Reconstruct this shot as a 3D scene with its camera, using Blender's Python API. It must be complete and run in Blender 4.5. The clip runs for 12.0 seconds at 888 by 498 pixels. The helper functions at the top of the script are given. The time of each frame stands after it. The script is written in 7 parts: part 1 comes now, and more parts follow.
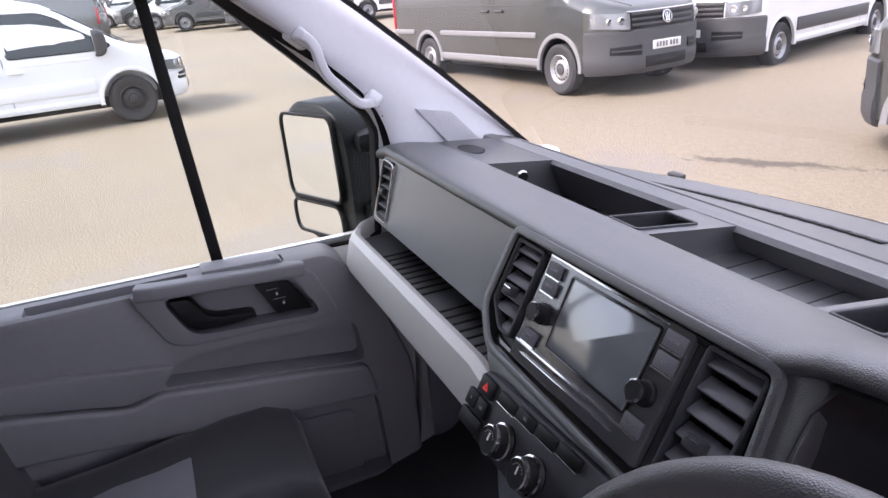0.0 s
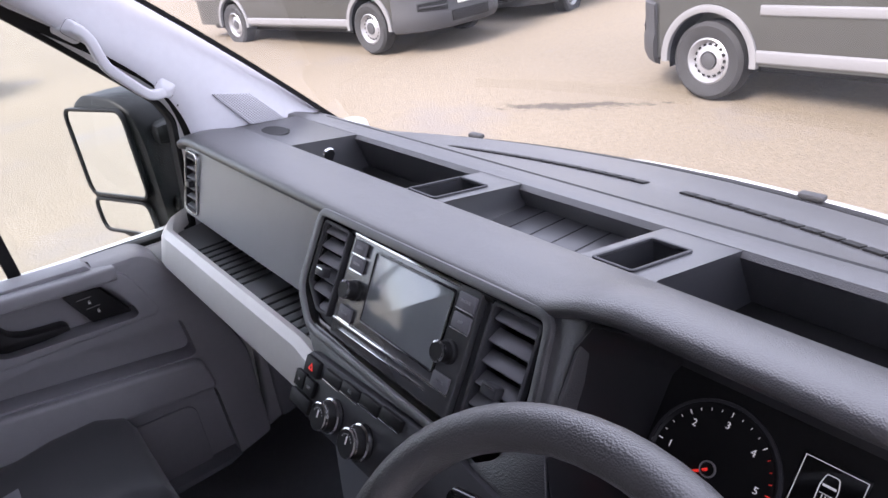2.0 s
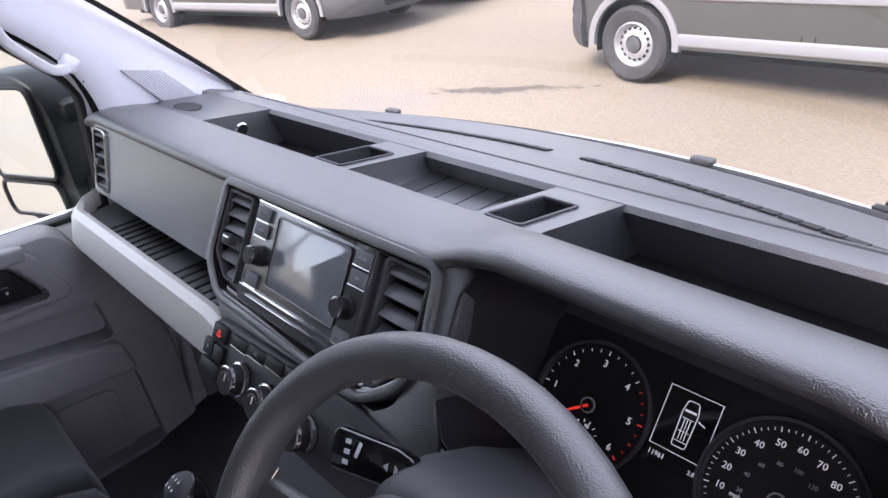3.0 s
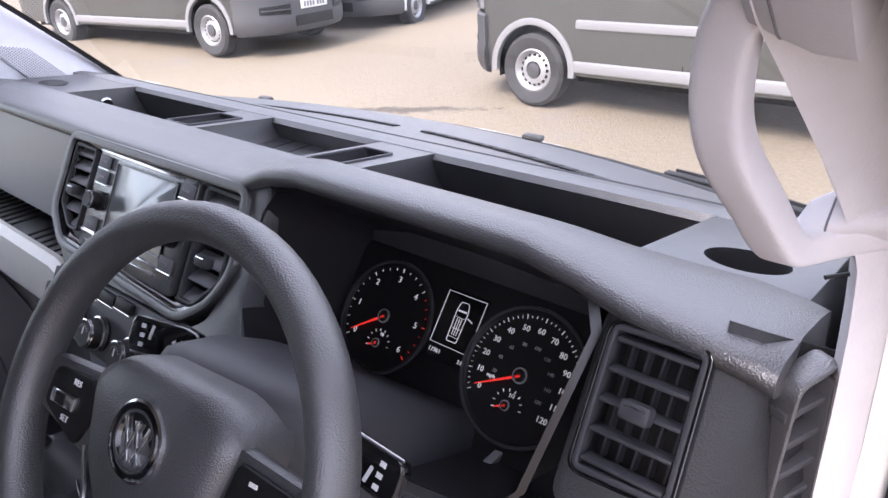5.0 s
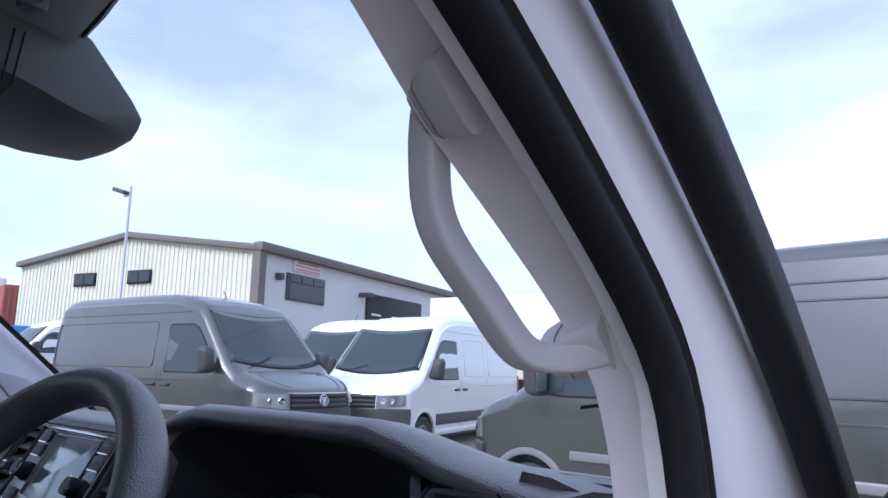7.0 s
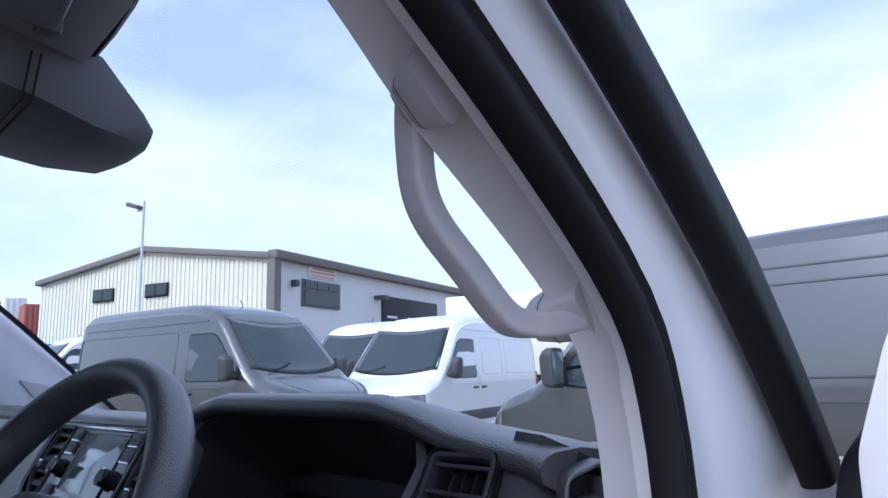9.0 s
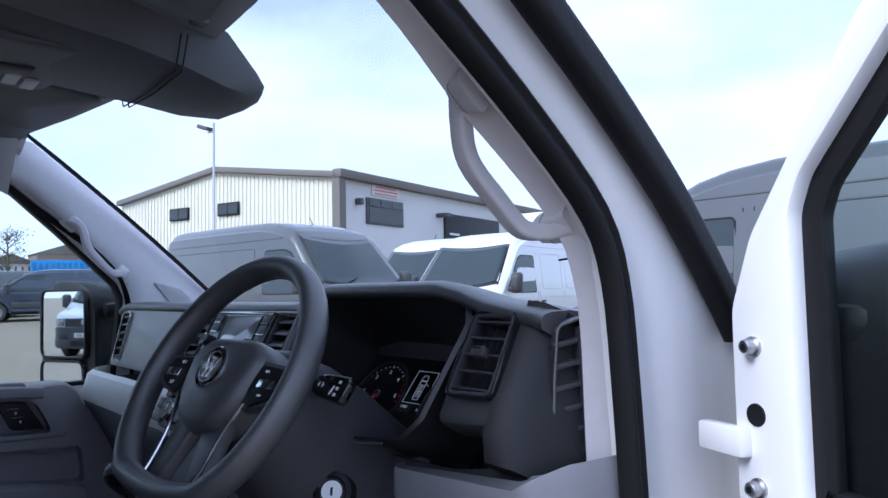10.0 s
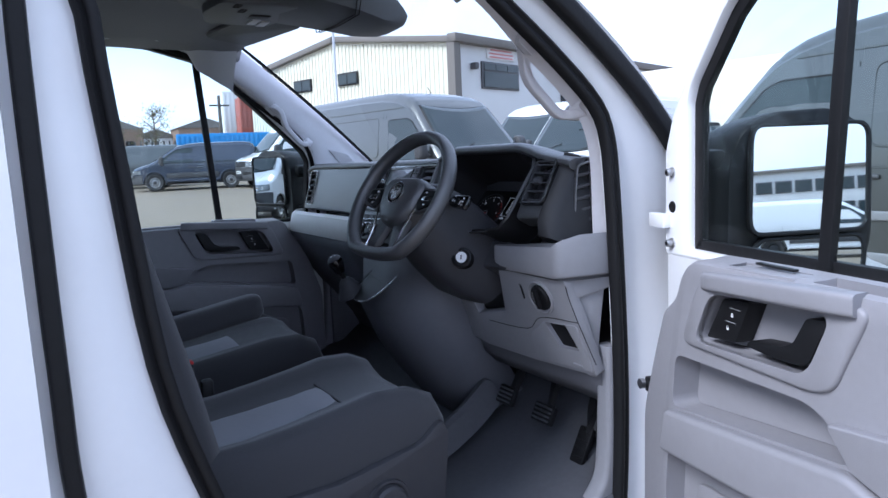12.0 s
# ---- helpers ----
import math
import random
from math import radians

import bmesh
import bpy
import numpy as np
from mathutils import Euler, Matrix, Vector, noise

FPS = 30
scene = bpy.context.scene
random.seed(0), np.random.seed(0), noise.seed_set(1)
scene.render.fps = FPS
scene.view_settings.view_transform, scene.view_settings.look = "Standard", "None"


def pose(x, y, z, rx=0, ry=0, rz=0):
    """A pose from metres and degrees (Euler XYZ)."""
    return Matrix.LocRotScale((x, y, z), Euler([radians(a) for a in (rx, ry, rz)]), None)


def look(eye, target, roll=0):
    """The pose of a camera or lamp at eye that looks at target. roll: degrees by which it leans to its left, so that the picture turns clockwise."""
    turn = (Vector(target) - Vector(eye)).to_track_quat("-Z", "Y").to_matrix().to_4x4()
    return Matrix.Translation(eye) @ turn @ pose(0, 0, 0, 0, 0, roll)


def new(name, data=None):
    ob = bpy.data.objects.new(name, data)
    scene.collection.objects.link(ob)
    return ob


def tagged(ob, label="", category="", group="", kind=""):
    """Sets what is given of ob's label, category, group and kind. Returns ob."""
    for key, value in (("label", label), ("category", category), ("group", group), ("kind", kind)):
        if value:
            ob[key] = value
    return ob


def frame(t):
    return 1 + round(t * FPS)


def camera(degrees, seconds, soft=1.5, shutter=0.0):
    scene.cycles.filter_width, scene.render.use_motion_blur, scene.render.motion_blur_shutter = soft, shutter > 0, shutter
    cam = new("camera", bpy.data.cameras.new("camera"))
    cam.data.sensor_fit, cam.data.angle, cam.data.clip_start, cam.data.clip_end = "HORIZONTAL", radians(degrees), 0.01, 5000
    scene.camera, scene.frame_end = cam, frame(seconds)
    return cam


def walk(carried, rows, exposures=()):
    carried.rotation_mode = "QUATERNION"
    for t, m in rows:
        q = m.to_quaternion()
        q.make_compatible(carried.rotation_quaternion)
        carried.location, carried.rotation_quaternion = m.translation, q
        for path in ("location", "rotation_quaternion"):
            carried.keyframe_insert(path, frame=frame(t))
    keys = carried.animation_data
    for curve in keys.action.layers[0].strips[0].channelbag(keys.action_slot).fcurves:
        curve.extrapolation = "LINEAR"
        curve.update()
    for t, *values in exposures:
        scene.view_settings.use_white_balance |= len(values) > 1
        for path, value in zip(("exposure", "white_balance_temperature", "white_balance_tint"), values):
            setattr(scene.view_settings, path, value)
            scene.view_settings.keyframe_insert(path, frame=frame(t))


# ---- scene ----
cam = camera(64.8, 12.0)
EXPOSURES = [(0, 1.95, 6700, 25), (3.5, 2.25, 6500, 24), (5.5, 2.25, 6500, 22), (6.5, 1.4, 6000, 16), (7.2, 0.7, 5350, 18), (9.5, 0.78, 5280, 17), (11.0, 1.0, 5250, 12), (12.0, 1.1, 5380, 13)]
PATH = [
    (0, (0.64, -0.461, 1.935), (-1.1, 0.217, 1.219), -5.1),
    (0.5, (0.621, -0.438, 1.981), (-1.03, 0.369, 1.19), -6.4),
    (1, (0.642, -0.428, 1.977), (-0.941, 0.472, 1.151), -7.0),
    (1.5, (0.67, -0.433, 1.976), (-0.864, 0.537, 1.134), -7.2),
    (2, (0.694, -0.434, 1.971), (-0.785, 0.6, 1.109), -7.3),
    (2.5, (0.723, -0.43, 1.959), (-0.701, 0.661, 1.074), -7.1),
    (3, (0.759, -0.421, 1.946), (-0.604, 0.725, 1.036), -6.5),
    (3.5, (0.811, -0.406, 1.93), (-0.496, 0.786, 0.998), -5.8),
    (3.7, (0.832, -0.406, 1.92), (-0.454, 0.804, 0.983), -5.5),
    (5.3, (0.979, -0.434, 1.861), (-0.231, 0.939, 1.053), -2.9),
    (5.5, (1.002, -0.431, 1.849), (-0.212, 0.966, 1.09), -3.0),
    (6, (1.069, -0.436, 1.795), (-0.214, 1.033, 1.352), -0.7),
    (6.5, (1.12, -0.446, 1.743), (-0.218, 1.04, 1.742), 0.4),
    (7, (1.144, -0.442, 1.685), (-0.195, 1.002, 2.032), 1.2),
    (8.8, (1.175, -0.442, 1.667), (-0.183, 0.982, 2.025), -1.3),
    (9, (1.189, -0.464, 1.662), (-0.178, 0.955, 2.008), -1.4),
    (9.5, (1.298, -0.568, 1.647), (-0.122, 0.815, 1.912), -0.9),
    (10, (1.434, -0.673, 1.628), (-0.077, 0.632, 1.744), -1.1),
    (10.5, (1.59, -0.753, 1.601), (0.004, 0.466, 1.594), -1.3),
    (11, (1.771, -0.868, 1.597), (0.123, 0.259, 1.473), -1.7),
    (11.5, (1.948, -1.01, 1.601), (0.265, 0.053, 1.398), -2.1),
    (12, (2.107, -1.115, 1.61), (0.405, -0.096, 1.353), -2.4),
]
walk(cam, [(t, look(eye, target, roll)) for t, eye, target, roll in PATH], EXPOSURES)

# ---- light ----
def world_sky():
    w = bpy.data.worlds.new("sky")
    scene.world = w
    w.use_nodes = True
    nt = w.node_tree
    nt.nodes.clear()
    out = nt.nodes.new("ShaderNodeOutputWorld")
    bg = nt.nodes.new("ShaderNodeBackground")
    sky = nt.nodes.new("ShaderNodeTexSky")
    sky.sky_type = "NISHITA"
    sky.sun_disc = False
    sky.sun_elevation, sky.sun_rotation = radians(42), radians(SUN_TURN)
    sky.air_density, sky.dust_density, sky.ozone_density = 1.0, 1.5, 1.0
    co = nt.nodes.new("ShaderNodeTexCoord")
    mp = nt.nodes.new("ShaderNodeMapping")
    mp.inputs["Scale"].default_value = (1.0, 1.0, 2.6)
    no = nt.nodes.new("ShaderNodeTexNoise")
    no.inputs["Scale"].default_value, no.inputs["Detail"].default_value, no.inputs["Roughness"].default_value = 1.9, 7.0, 0.52
    ra = nt.nodes.new("ShaderNodeValToRGB")
    ra.color_ramp.elements[0].position, ra.color_ramp.elements[1].position = 0.36, 0.62
    ra.color_ramp.elements[0].color = (0.42, 0.42, 0.42, 1)
    ra.color_ramp.elements[1].color = (0.95, 0.95, 0.95, 1)
    mix = nt.nodes.new("ShaderNodeMix")
    mix.data_type = "RGBA"
    mix.inputs["B"].default_value = CLOUD
    nt.links.new(co.outputs["Generated"], mp.inputs["Vector"])
    nt.links.new(mp.outputs["Vector"], no.inputs["Vector"])
    nt.links.new(no.outputs["Fac"], ra.inputs["Fac"])
    nt.links.new(ra.outputs["Color"], mix.inputs["Factor"])
    nt.links.new(sky.outputs["Color"], mix.inputs["A"])
    nt.links.new(mix.outputs["Result"], bg.inputs["Color"])
    bg.inputs["Strength"].default_value = 0.115
    nt.links.new(bg.outputs["Background"], out.inputs["Surface"])


CLOUD = (6.15, 6.5, 7.45, 1)
SUN_TURN = 176.0
world_sky()
sun_data = bpy.data.lights.new("sun", "SUN")
sun_data.energy, sun_data.angle, sun_data.color = 2.1, radians(22), (1.0, 0.95, 0.88)
sun = new("sun", sun_data)
sun.matrix_world = look((math.sin(radians(SUN_TURN)) * 30, math.cos(radians(SUN_TURN)) * 30, 27), (0, 0, 0))


# ---- materials ----
def material(name, color, rough=0.5, metal=0.0, vary=0.12, grain=60.0, bump=0.0, bump_scale=300.0, stain=0.0, stain_scale=3.0,
             kind="noise", coat=0.0, spec=0.5, random=0.0, sheen=0.0, ior=1.5):
    m = bpy.data.materials.new(name)
    m.use_nodes = True
    nt = m.node_tree
    bs = nt.nodes["Principled BSDF"]
    bs.inputs["Roughness"].default_value, bs.inputs["Metallic"].default_value = rough, metal
    bs.inputs["Specular IOR Level"].default_value = spec
    bs.inputs["IOR"].default_value = ior
    bs.inputs["Coat Weight"].default_value = coat
    bs.inputs["Coat Roughness"].default_value = 0.05
    bs.inputs["Sheen Weight"].default_value = sheen
    co = nt.nodes.new("ShaderNodeTexCoord")
    n1 = nt.nodes.new("ShaderNodeTexNoise")
    n1.inputs["Scale"].default_value, n1.inputs["Detail"].default_value = grain, 4.0
    n2 = nt.nodes.new("ShaderNodeTexNoise")
    n2.inputs["Scale"].default_value, n2.inputs["Detail"].default_value = stain_scale, 5.0
    for n in (n1, n2):
        nt.links.new(co.outputs["Object"], n.inputs["Vector"])
    add = nt.nodes.new("ShaderNodeMath")
    add.operation = "MULTIPLY_ADD"
    nt.links.new(n1.outputs["Fac"], add.inputs[0])
    add.inputs[1].default_value, add.inputs[2].default_value = vary * 2, 1.0 - vary
    mul = nt.nodes.new("ShaderNodeMath")
    mul.operation = "MULTIPLY_ADD"
    nt.links.new(n2.outputs["Fac"], mul.inputs[0])
    mul.inputs[1].default_value, mul.inputs[2].default_value = stain * 2, 1.0 - stain
    val = nt.nodes.new("ShaderNodeMath")
    val.operation = "MULTIPLY"
    nt.links.new(add.outputs[0], val.inputs[0])
    nt.links.new(mul.outputs[0], val.inputs[1])
    last = val
    if random:
        oi = nt.nodes.new("ShaderNodeObjectInfo")
        r = nt.nodes.new("ShaderNodeMath")
        r.operation = "MULTIPLY_ADD"
        nt.links.new(oi.outputs["Random"], r.inputs[0])
        r.inputs[1].default_value, r.inputs[2].default_value = random * 2, 1 - random
        q = nt.nodes.new("ShaderNodeMath")
        q.operation = "MULTIPLY"
        nt.links.new(last.outputs[0], q.inputs[0])
        nt.links.new(r.outputs[0], q.inputs[1])
        last = q
    sc = nt.nodes.new("ShaderNodeVectorMath")
    sc.operation = "SCALE"
    sc.inputs[0].default_value = color[:3]
    nt.links.new(last.outputs[0], sc.inputs["Scale"])
    nt.links.new(sc.outputs["Vector"], bs.inputs["Base Color"])
    rr = nt.nodes.new("ShaderNodeMath")
    rr.operation = "MULTIPLY_ADD"
    nt.links.new(n2.outputs["Fac"], rr.inputs[0])
    rr.inputs[1].default_value, rr.inputs[2].default_value = 0.16 * rough, rough * 0.92
    nt.links.new(rr.outputs[0], bs.inputs["Roughness"])
    if bump:
        if kind == "leather":
            t = nt.nodes.new("ShaderNodeTexVoronoi")
            t.feature = "SMOOTH_F1"
            t.inputs["Smoothness"].default_value = 0.35
            res = t.outputs["Distance"]
        else:
            t = nt.nodes.new("ShaderNodeTexNoise")
            t.inputs["Detail"].default_value = 3.0
            res = t.outputs["Fac"]
        t.inputs["Scale"].default_value = bump_scale
        nt.links.new(co.outputs["Object"], t.inputs["Vector"])
        b = nt.nodes.new("ShaderNodeBump")
        b.inputs["Strength"].default_value, b.inputs["Distance"].default_value = bump, 0.6 / bump_scale
        nt.links.new(res, b.inputs["Height"])
        nt.links.new(b.outputs["Normal"], bs.inputs["Normal"])
    return m


def glass_material(name, tint=(0.92, 0.97, 0.95), gloss=0.06, rough=0.0):
    m = bpy.data.materials.new(name)
    m.use_nodes = True
    nt = m.node_tree
    nt.nodes.clear()
    out = nt.nodes.new("ShaderNodeOutputMaterial")
    tr = nt.nodes.new("ShaderNodeBsdfTransparent")
    tr.inputs["Color"].default_value = (*tint, 1)
    gl = nt.nodes.new("ShaderNodeBsdfGlossy")
    gl.inputs["Roughness"].default_value = rough
    fr = nt.nodes.new("ShaderNodeLayerWeight")
    fr.inputs["Blend"].default_value = 0.5
    mx = nt.nodes.new("ShaderNodeMixShader")
    pw = nt.nodes.new("ShaderNodeMath")
    pw.operation = "POWER"
    nt.links.new(fr.outputs["Facing"], pw.inputs[0])
    pw.inputs[1].default_value = 5.0
    sc = nt.nodes.new("ShaderNodeMath")
    sc.operation = "MULTIPLY_ADD"
    nt.links.new(pw.outputs[0], sc.inputs[0])
    sc.inputs[1].default_value, sc.inputs[2].default_value = 0.6, gloss
    nt.links.new(sc.outputs[0], mx.inputs[0])
    nt.links.new(tr.outputs[0], mx.inputs[1])
    nt.links.new(gl.outputs[0], mx.inputs[2])
    nt.links.new(mx.outputs[0], out.inputs["Surface"])
    return m


def glow_material(name, color, strength):
    m = bpy.data.materials.new(name)
    m.use_nodes = True
    bs = m.node_tree.nodes["Principled BSDF"]
    bs.inputs["Base Color"].default_value = (*color, 1)
    bs.inputs["Emission Color"].default_value = (*color, 1)
    bs.inputs["Emission Strength"].default_value = strength
    bs.inputs["Roughness"].default_value = 0.4
    return m


PAD = material("grained_dash_skin", (0.040, 0.0397, 0.043), 0.37, bump=0.5, bump_scale=620, kind="leather", vary=0.14, grain=500, spec=1.0, stain=0.05, ior=1.72)
FASCIA = material("smooth_grained_fascia", (0.40, 0.41, 0.41), 0.30, ior=1.6, bump=0.35, bump_scale=900, kind="leather", vary=0.05, stain=0.04)
LIGHT_TRIM = material("pale_grey_trim", (0.76, 0.74, 0.70), 0.42, bump=0.2, bump_scale=500, vary=0.04, stain=0.04)
DARK = material("dark_plastic", (0.045, 0.045, 0.05), 0.5, spec=0.35, bump=0.25, bump_scale=600, vary=0.1, stain=0.08)
TRAY = material("tray_plastic", (0.028, 0.0285, 0.032), 0.36, spec=1.0, ior=1.6, bump=0.2, bump_scale=500, vary=0.08, stain=0.1)
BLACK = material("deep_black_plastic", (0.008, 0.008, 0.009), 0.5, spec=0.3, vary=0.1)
PIANO = material("gloss_black", (0.006, 0.006, 0.007), 0.06, vary=0.02, coat=0.5)
RADIO_FACE = material("satin_black_radio_face", (0.06, 0.062, 0.064), 0.22, vary=0.03, spec=1.0, ior=1.65)
# darkened copy of the dash skin: shade on the dash end as colour
DASH_SKIN_SHADED = material("shaded_dash_skin", (0.016, 0.016, 0.018), 0.5, spec=0.4, bump=0.4, bump_scale=620, kind="leather", vary=0.1, stain=0.05)
SCREEN = material("display_glass", (0.21, 0.23, 0.235), 0.10, vary=0.02, spec=1.0, ior=1.7)
CHROME = material("satin_chrome", (0.72, 0.72, 0.73), 0.16, metal=1.0, vary=0.03)
STEEL = material("brushed_steel", (0.45, 0.45, 0.46), 0.35, metal=1.0, vary=0.1)
CARD = material("grey_door_plastic", (0.235, 0.23, 0.245), 0.5, bump=0.3, bump_scale=800, kind="leather", vary=0.06, stain=0.08)
CARD_DARK = material("dark_door_insert", (0.15, 0.148, 0.162), 0.6, bump=0.15, bump_scale=800, kind="leather", vary=0.08, stain=0.08)
LOWER = material("lower_dash_plastic", (0.25, 0.247, 0.26), 0.55, bump=0.3, bump_scale=800, kind="leather", vary=0.06, stain=0.08)
# lower dash plastic darkened by hand for the shaded console and knee panels
LOWER_SHADED = material("shaded_lower_plastic", (0.12, 0.12, 0.132), 0.55, bump=0.15, bump_scale=800, kind="leather", vary=0.06, stain=0.1)
FABRIC = material("dark_seat_cloth", (0.036, 0.0365, 0.041), 0.9, bump=0.6, bump_scale=900, vary=0.2, grain=400, stain=0.12, sheen=0.25)
FABRIC_LIGHT = material("grey_seat_cloth", (0.20, 0.203, 0.225), 0.9, bump=0.6, bump_scale=900, vary=0.2, grain=400, stain=0.08, sheen=0.2)
# pale so that the unseen rear wall brightens the cab
BOUNCE_BULKHEAD = material("pale_bounce_bulkhead", (0.60, 0.605, 0.61), 0.7, vary=0.06, stain=0.06)
HEADLINER = material("grey_headliner", (0.26, 0.263, 0.27), 0.85, bump=0.3, bump_scale=700, vary=0.1, grain=300)
CONSOLE = material("overhead_plastic", (0.095, 0.1, 0.104), 0.5, bump=0.2, bump_scale=500, vary=0.05, stain=0.06)
PILLAR = material("pale_pillar_cover", (0.58, 0.56, 0.57), 0.62, bump=0.25, bump_scale=500, vary=0.05, stain=0.05)
PILLAR_BLUE = material("grey_pillar_cover", (0.62, 0.62, 0.655), 0.55, bump=0.2, bump_scale=500, vary=0.05, stain=0.05)
WHITE = material("white_paint", (0.80, 0.80, 0.81), 0.22, vary=0.015, stain=0.05, stain_scale=5, coat=0.4)
RUBBER = material("black_rubber", (0.009, 0.009, 0.010), 0.55, spec=0.25, vary=0.15, stain=0.15, bump=0.1, bump_scale=80)
LEATHER = material("steering_wheel_skin", (0.050, 0.050, 0.053), 0.40, bump=0.45, bump_scale=650, kind="leather", vary=0.1, spec=0.9, ior=1.6)
MAT_FLOOR = material("rubber_floor", (0.085, 0.085, 0.092), 0.6, bump=0.4, bump_scale=250, vary=0.15, stain=0.2)
RED = material("red_plastic", (0.55, 0.02, 0.02), 0.4, vary=0.03)
INK = material("pale_print", (0.75, 0.75, 0.75), 0.5, vary=0.0)
INK_GREY = material("dim_print", (0.28, 0.28, 0.29), 0.5, vary=0.0)
INK_GLOW = glow_material("lit_white_print", (0.62, 0.64, 0.66), 0.10)
VANE = material("grey_vent_blade", (0.13, 0.13, 0.14), 0.42, vary=0.05, bump=0.1, bump_scale=500)
LINING = material("smooth_black_lining", (0.018, 0.018, 0.02), 0.34, vary=0.08, stain=0.1)
RED_GLOW = glow_material("lit_red_print", (0.65, 0.03, 0.02), 0.2)
GLASS = glass_material("clear_glass", (0.94, 0.97, 0.96), 0.035)
GLASS_SIDE = glass_material("side_glass", (0.90, 0.95, 0.94), 0.018)
MIRROR = material("mirror_silver", (0.9, 0.92, 0.93), 0.015, metal=1.0, vary=0.0)


# ---- mesh helpers ----
def part(name, bm, mat, parent=None, label="", angle=38, smooth=True):
    bmesh.ops.remove_doubles(bm, verts=bm.verts, dist=1e-5)
    bmesh.ops.recalc_face_normals(bm, faces=bm.faces)
    me = bpy.data.meshes.new(name)
    bm.to_mesh(me)
    bm.free()
    if smooth:
        me.shade_smooth()
        me.set_sharp_from_angle(angle=radians(angle))
    me.materials.append(mat)
    ob = new(name, me)
    if parent:
        ob.parent = parent
    return tagged(ob, label)


def thing(name, label, category, at=(0, 0, 0), group="", kind=""):
    ob = new(name)
    ob.empty_display_size = 0.05
    ob.location = at
    return tagged(ob, label, category, group, kind)


def bevel(bm, r, seg=2, angle=30):
    if r > 0:
        es = [e for e in bm.edges if len(e.link_faces) == 2 and e.calc_face_angle(0) > radians(angle)]
        bmesh.ops.bevel(bm, geom=es, offset=r, segments=seg, profile=0.5, affect="EDGES", clamp_overlap=True)
    return bm


def box(sx, sy, sz, at=(0, 0, 0), r=0.0, m=None, seg=2):
    bm = bmesh.new()
    bmesh.ops.create_cube(bm, size=1.0, matrix=Matrix.Diagonal((sx, sy, sz, 1)))
    bevel(bm, r, seg)
    bmesh.ops.transform(bm, matrix=(m or Matrix()) @ Matrix.Translation(at), verts=bm.verts)
    return bm


def rounded(pts, r, n=4):
    """A closed outline with its corners rounded; r is one radius or one a corner."""
    out = []
    k = len(pts)
    for i in range(k):
        p0, p, p1 = Vector(pts[i - 1]), Vector(pts[i]), Vector(pts[(i + 1) % k])
        rr = r[i] if isinstance(r, (list, tuple)) else r
        a, b = (p0 - p), (p1 - p)
        d = min(rr, a.length * 0.45, b.length * 0.45)
        if d < 1e-6:
            out.append(tuple(p))
            continue
        s, e = p + a.normalized() * d, p + b.normalized() * d
        for j in range(n + 1):
            t = j / n
            out.append(tuple((1 - t) ** 2 * s + 2 * t * (1 - t) * p + t * t * e))
    return out


def prism(outline, d0, d1, m=None, r=0.0, seg=2):
    """A flat outline in local x, y, drawn out from z = d0 to z = d1."""
    bm = bmesh.new()
    lo = [bm.verts.new((x, y, d0)) for x, y in outline]
    hi = [bm.verts.new((x, y, d1)) for x, y in outline]
    k = len(outline)
    bm.faces.new(lo[::-1])
    bm.faces.new(hi)
    for i in range(k):
        bm.faces.new((lo[i], lo[(i + 1) % k], hi[(i + 1) % k], hi[i]))
    bmesh.ops.recalc_face_normals(bm, faces=bm.faces)
    bevel(bm, r, seg, 50)
    if m:
        bmesh.ops.transform(bm, matrix=m, verts=bm.verts)
    return bm


def ring(outer, inner, d0, d1, m=None, r=0.0, d_in=None):
    """A frame between two outlines with equally many corners; d_in lowers the inner rim's face."""
    bm = bmesh.new()
    k = len(outer)
    di = d1 if d_in is None else d_in
    rows = [[bm.verts.new((x, y, z)) for x, y in o] for o, z in ((outer, d0), (outer, d1), (inner, di), (inner, d0))]
    for a, b in zip(rows, rows[1:] + rows[:1]):
        for i in range(k):
            bm.faces.new((a[i], a[(i + 1) % k], b[(i + 1) % k], b[i]))
    bmesh.ops.recalc_face_normals(bm, faces=bm.faces)
    bevel(bm, r, 2, 50)
    if m:
        bmesh.ops.transform(bm, matrix=m, verts=bm.verts)
    return bm


def inset(outline, d):
    """An outline moved inwards by d."""
    k = len(outline)
    area = sum(outline[i - 1][0] * outline[i][1] - outline[i][0] * outline[i - 1][1] for i in range(k))
    s = 1 if area > 0 else -1
    out = []
    for i in range(k):
        p0, p, p1 = Vector(outline[i - 1]), Vector(outline[i]), Vector(outline[(i + 1) % k])
        a, b = (p - p0).normalized(), (p1 - p).normalized()
        na, nb = Vector((-a.y, a.x)) * s, Vector((-b.y, b.x)) * s
        nn = (na + nb)
        nn = nn / max(nn.length_squared, 0.2) * 2 if nn.length > 1e-6 else na
        out.append(tuple(p + nn * d))
    return out


def loft(rows, closed=True, caps=True):
    """A skin over rows of points, each row a loop (closed) or a strip."""
    bm = bmesh.new()
    vs = [[bm.verts.new(p) for p in row] for row in rows]
    k = len(rows[0])
    for a, b in zip(vs, vs[1:]):
        for i in range(k if closed else k - 1):
            j = (i + 1) % k
            bm.faces.new((a[i], a[j], b[j], b[i]))
    if caps and closed:
        bm.faces.new(vs[0][::-1])
        bm.faces.new(vs[-1])
    return bm


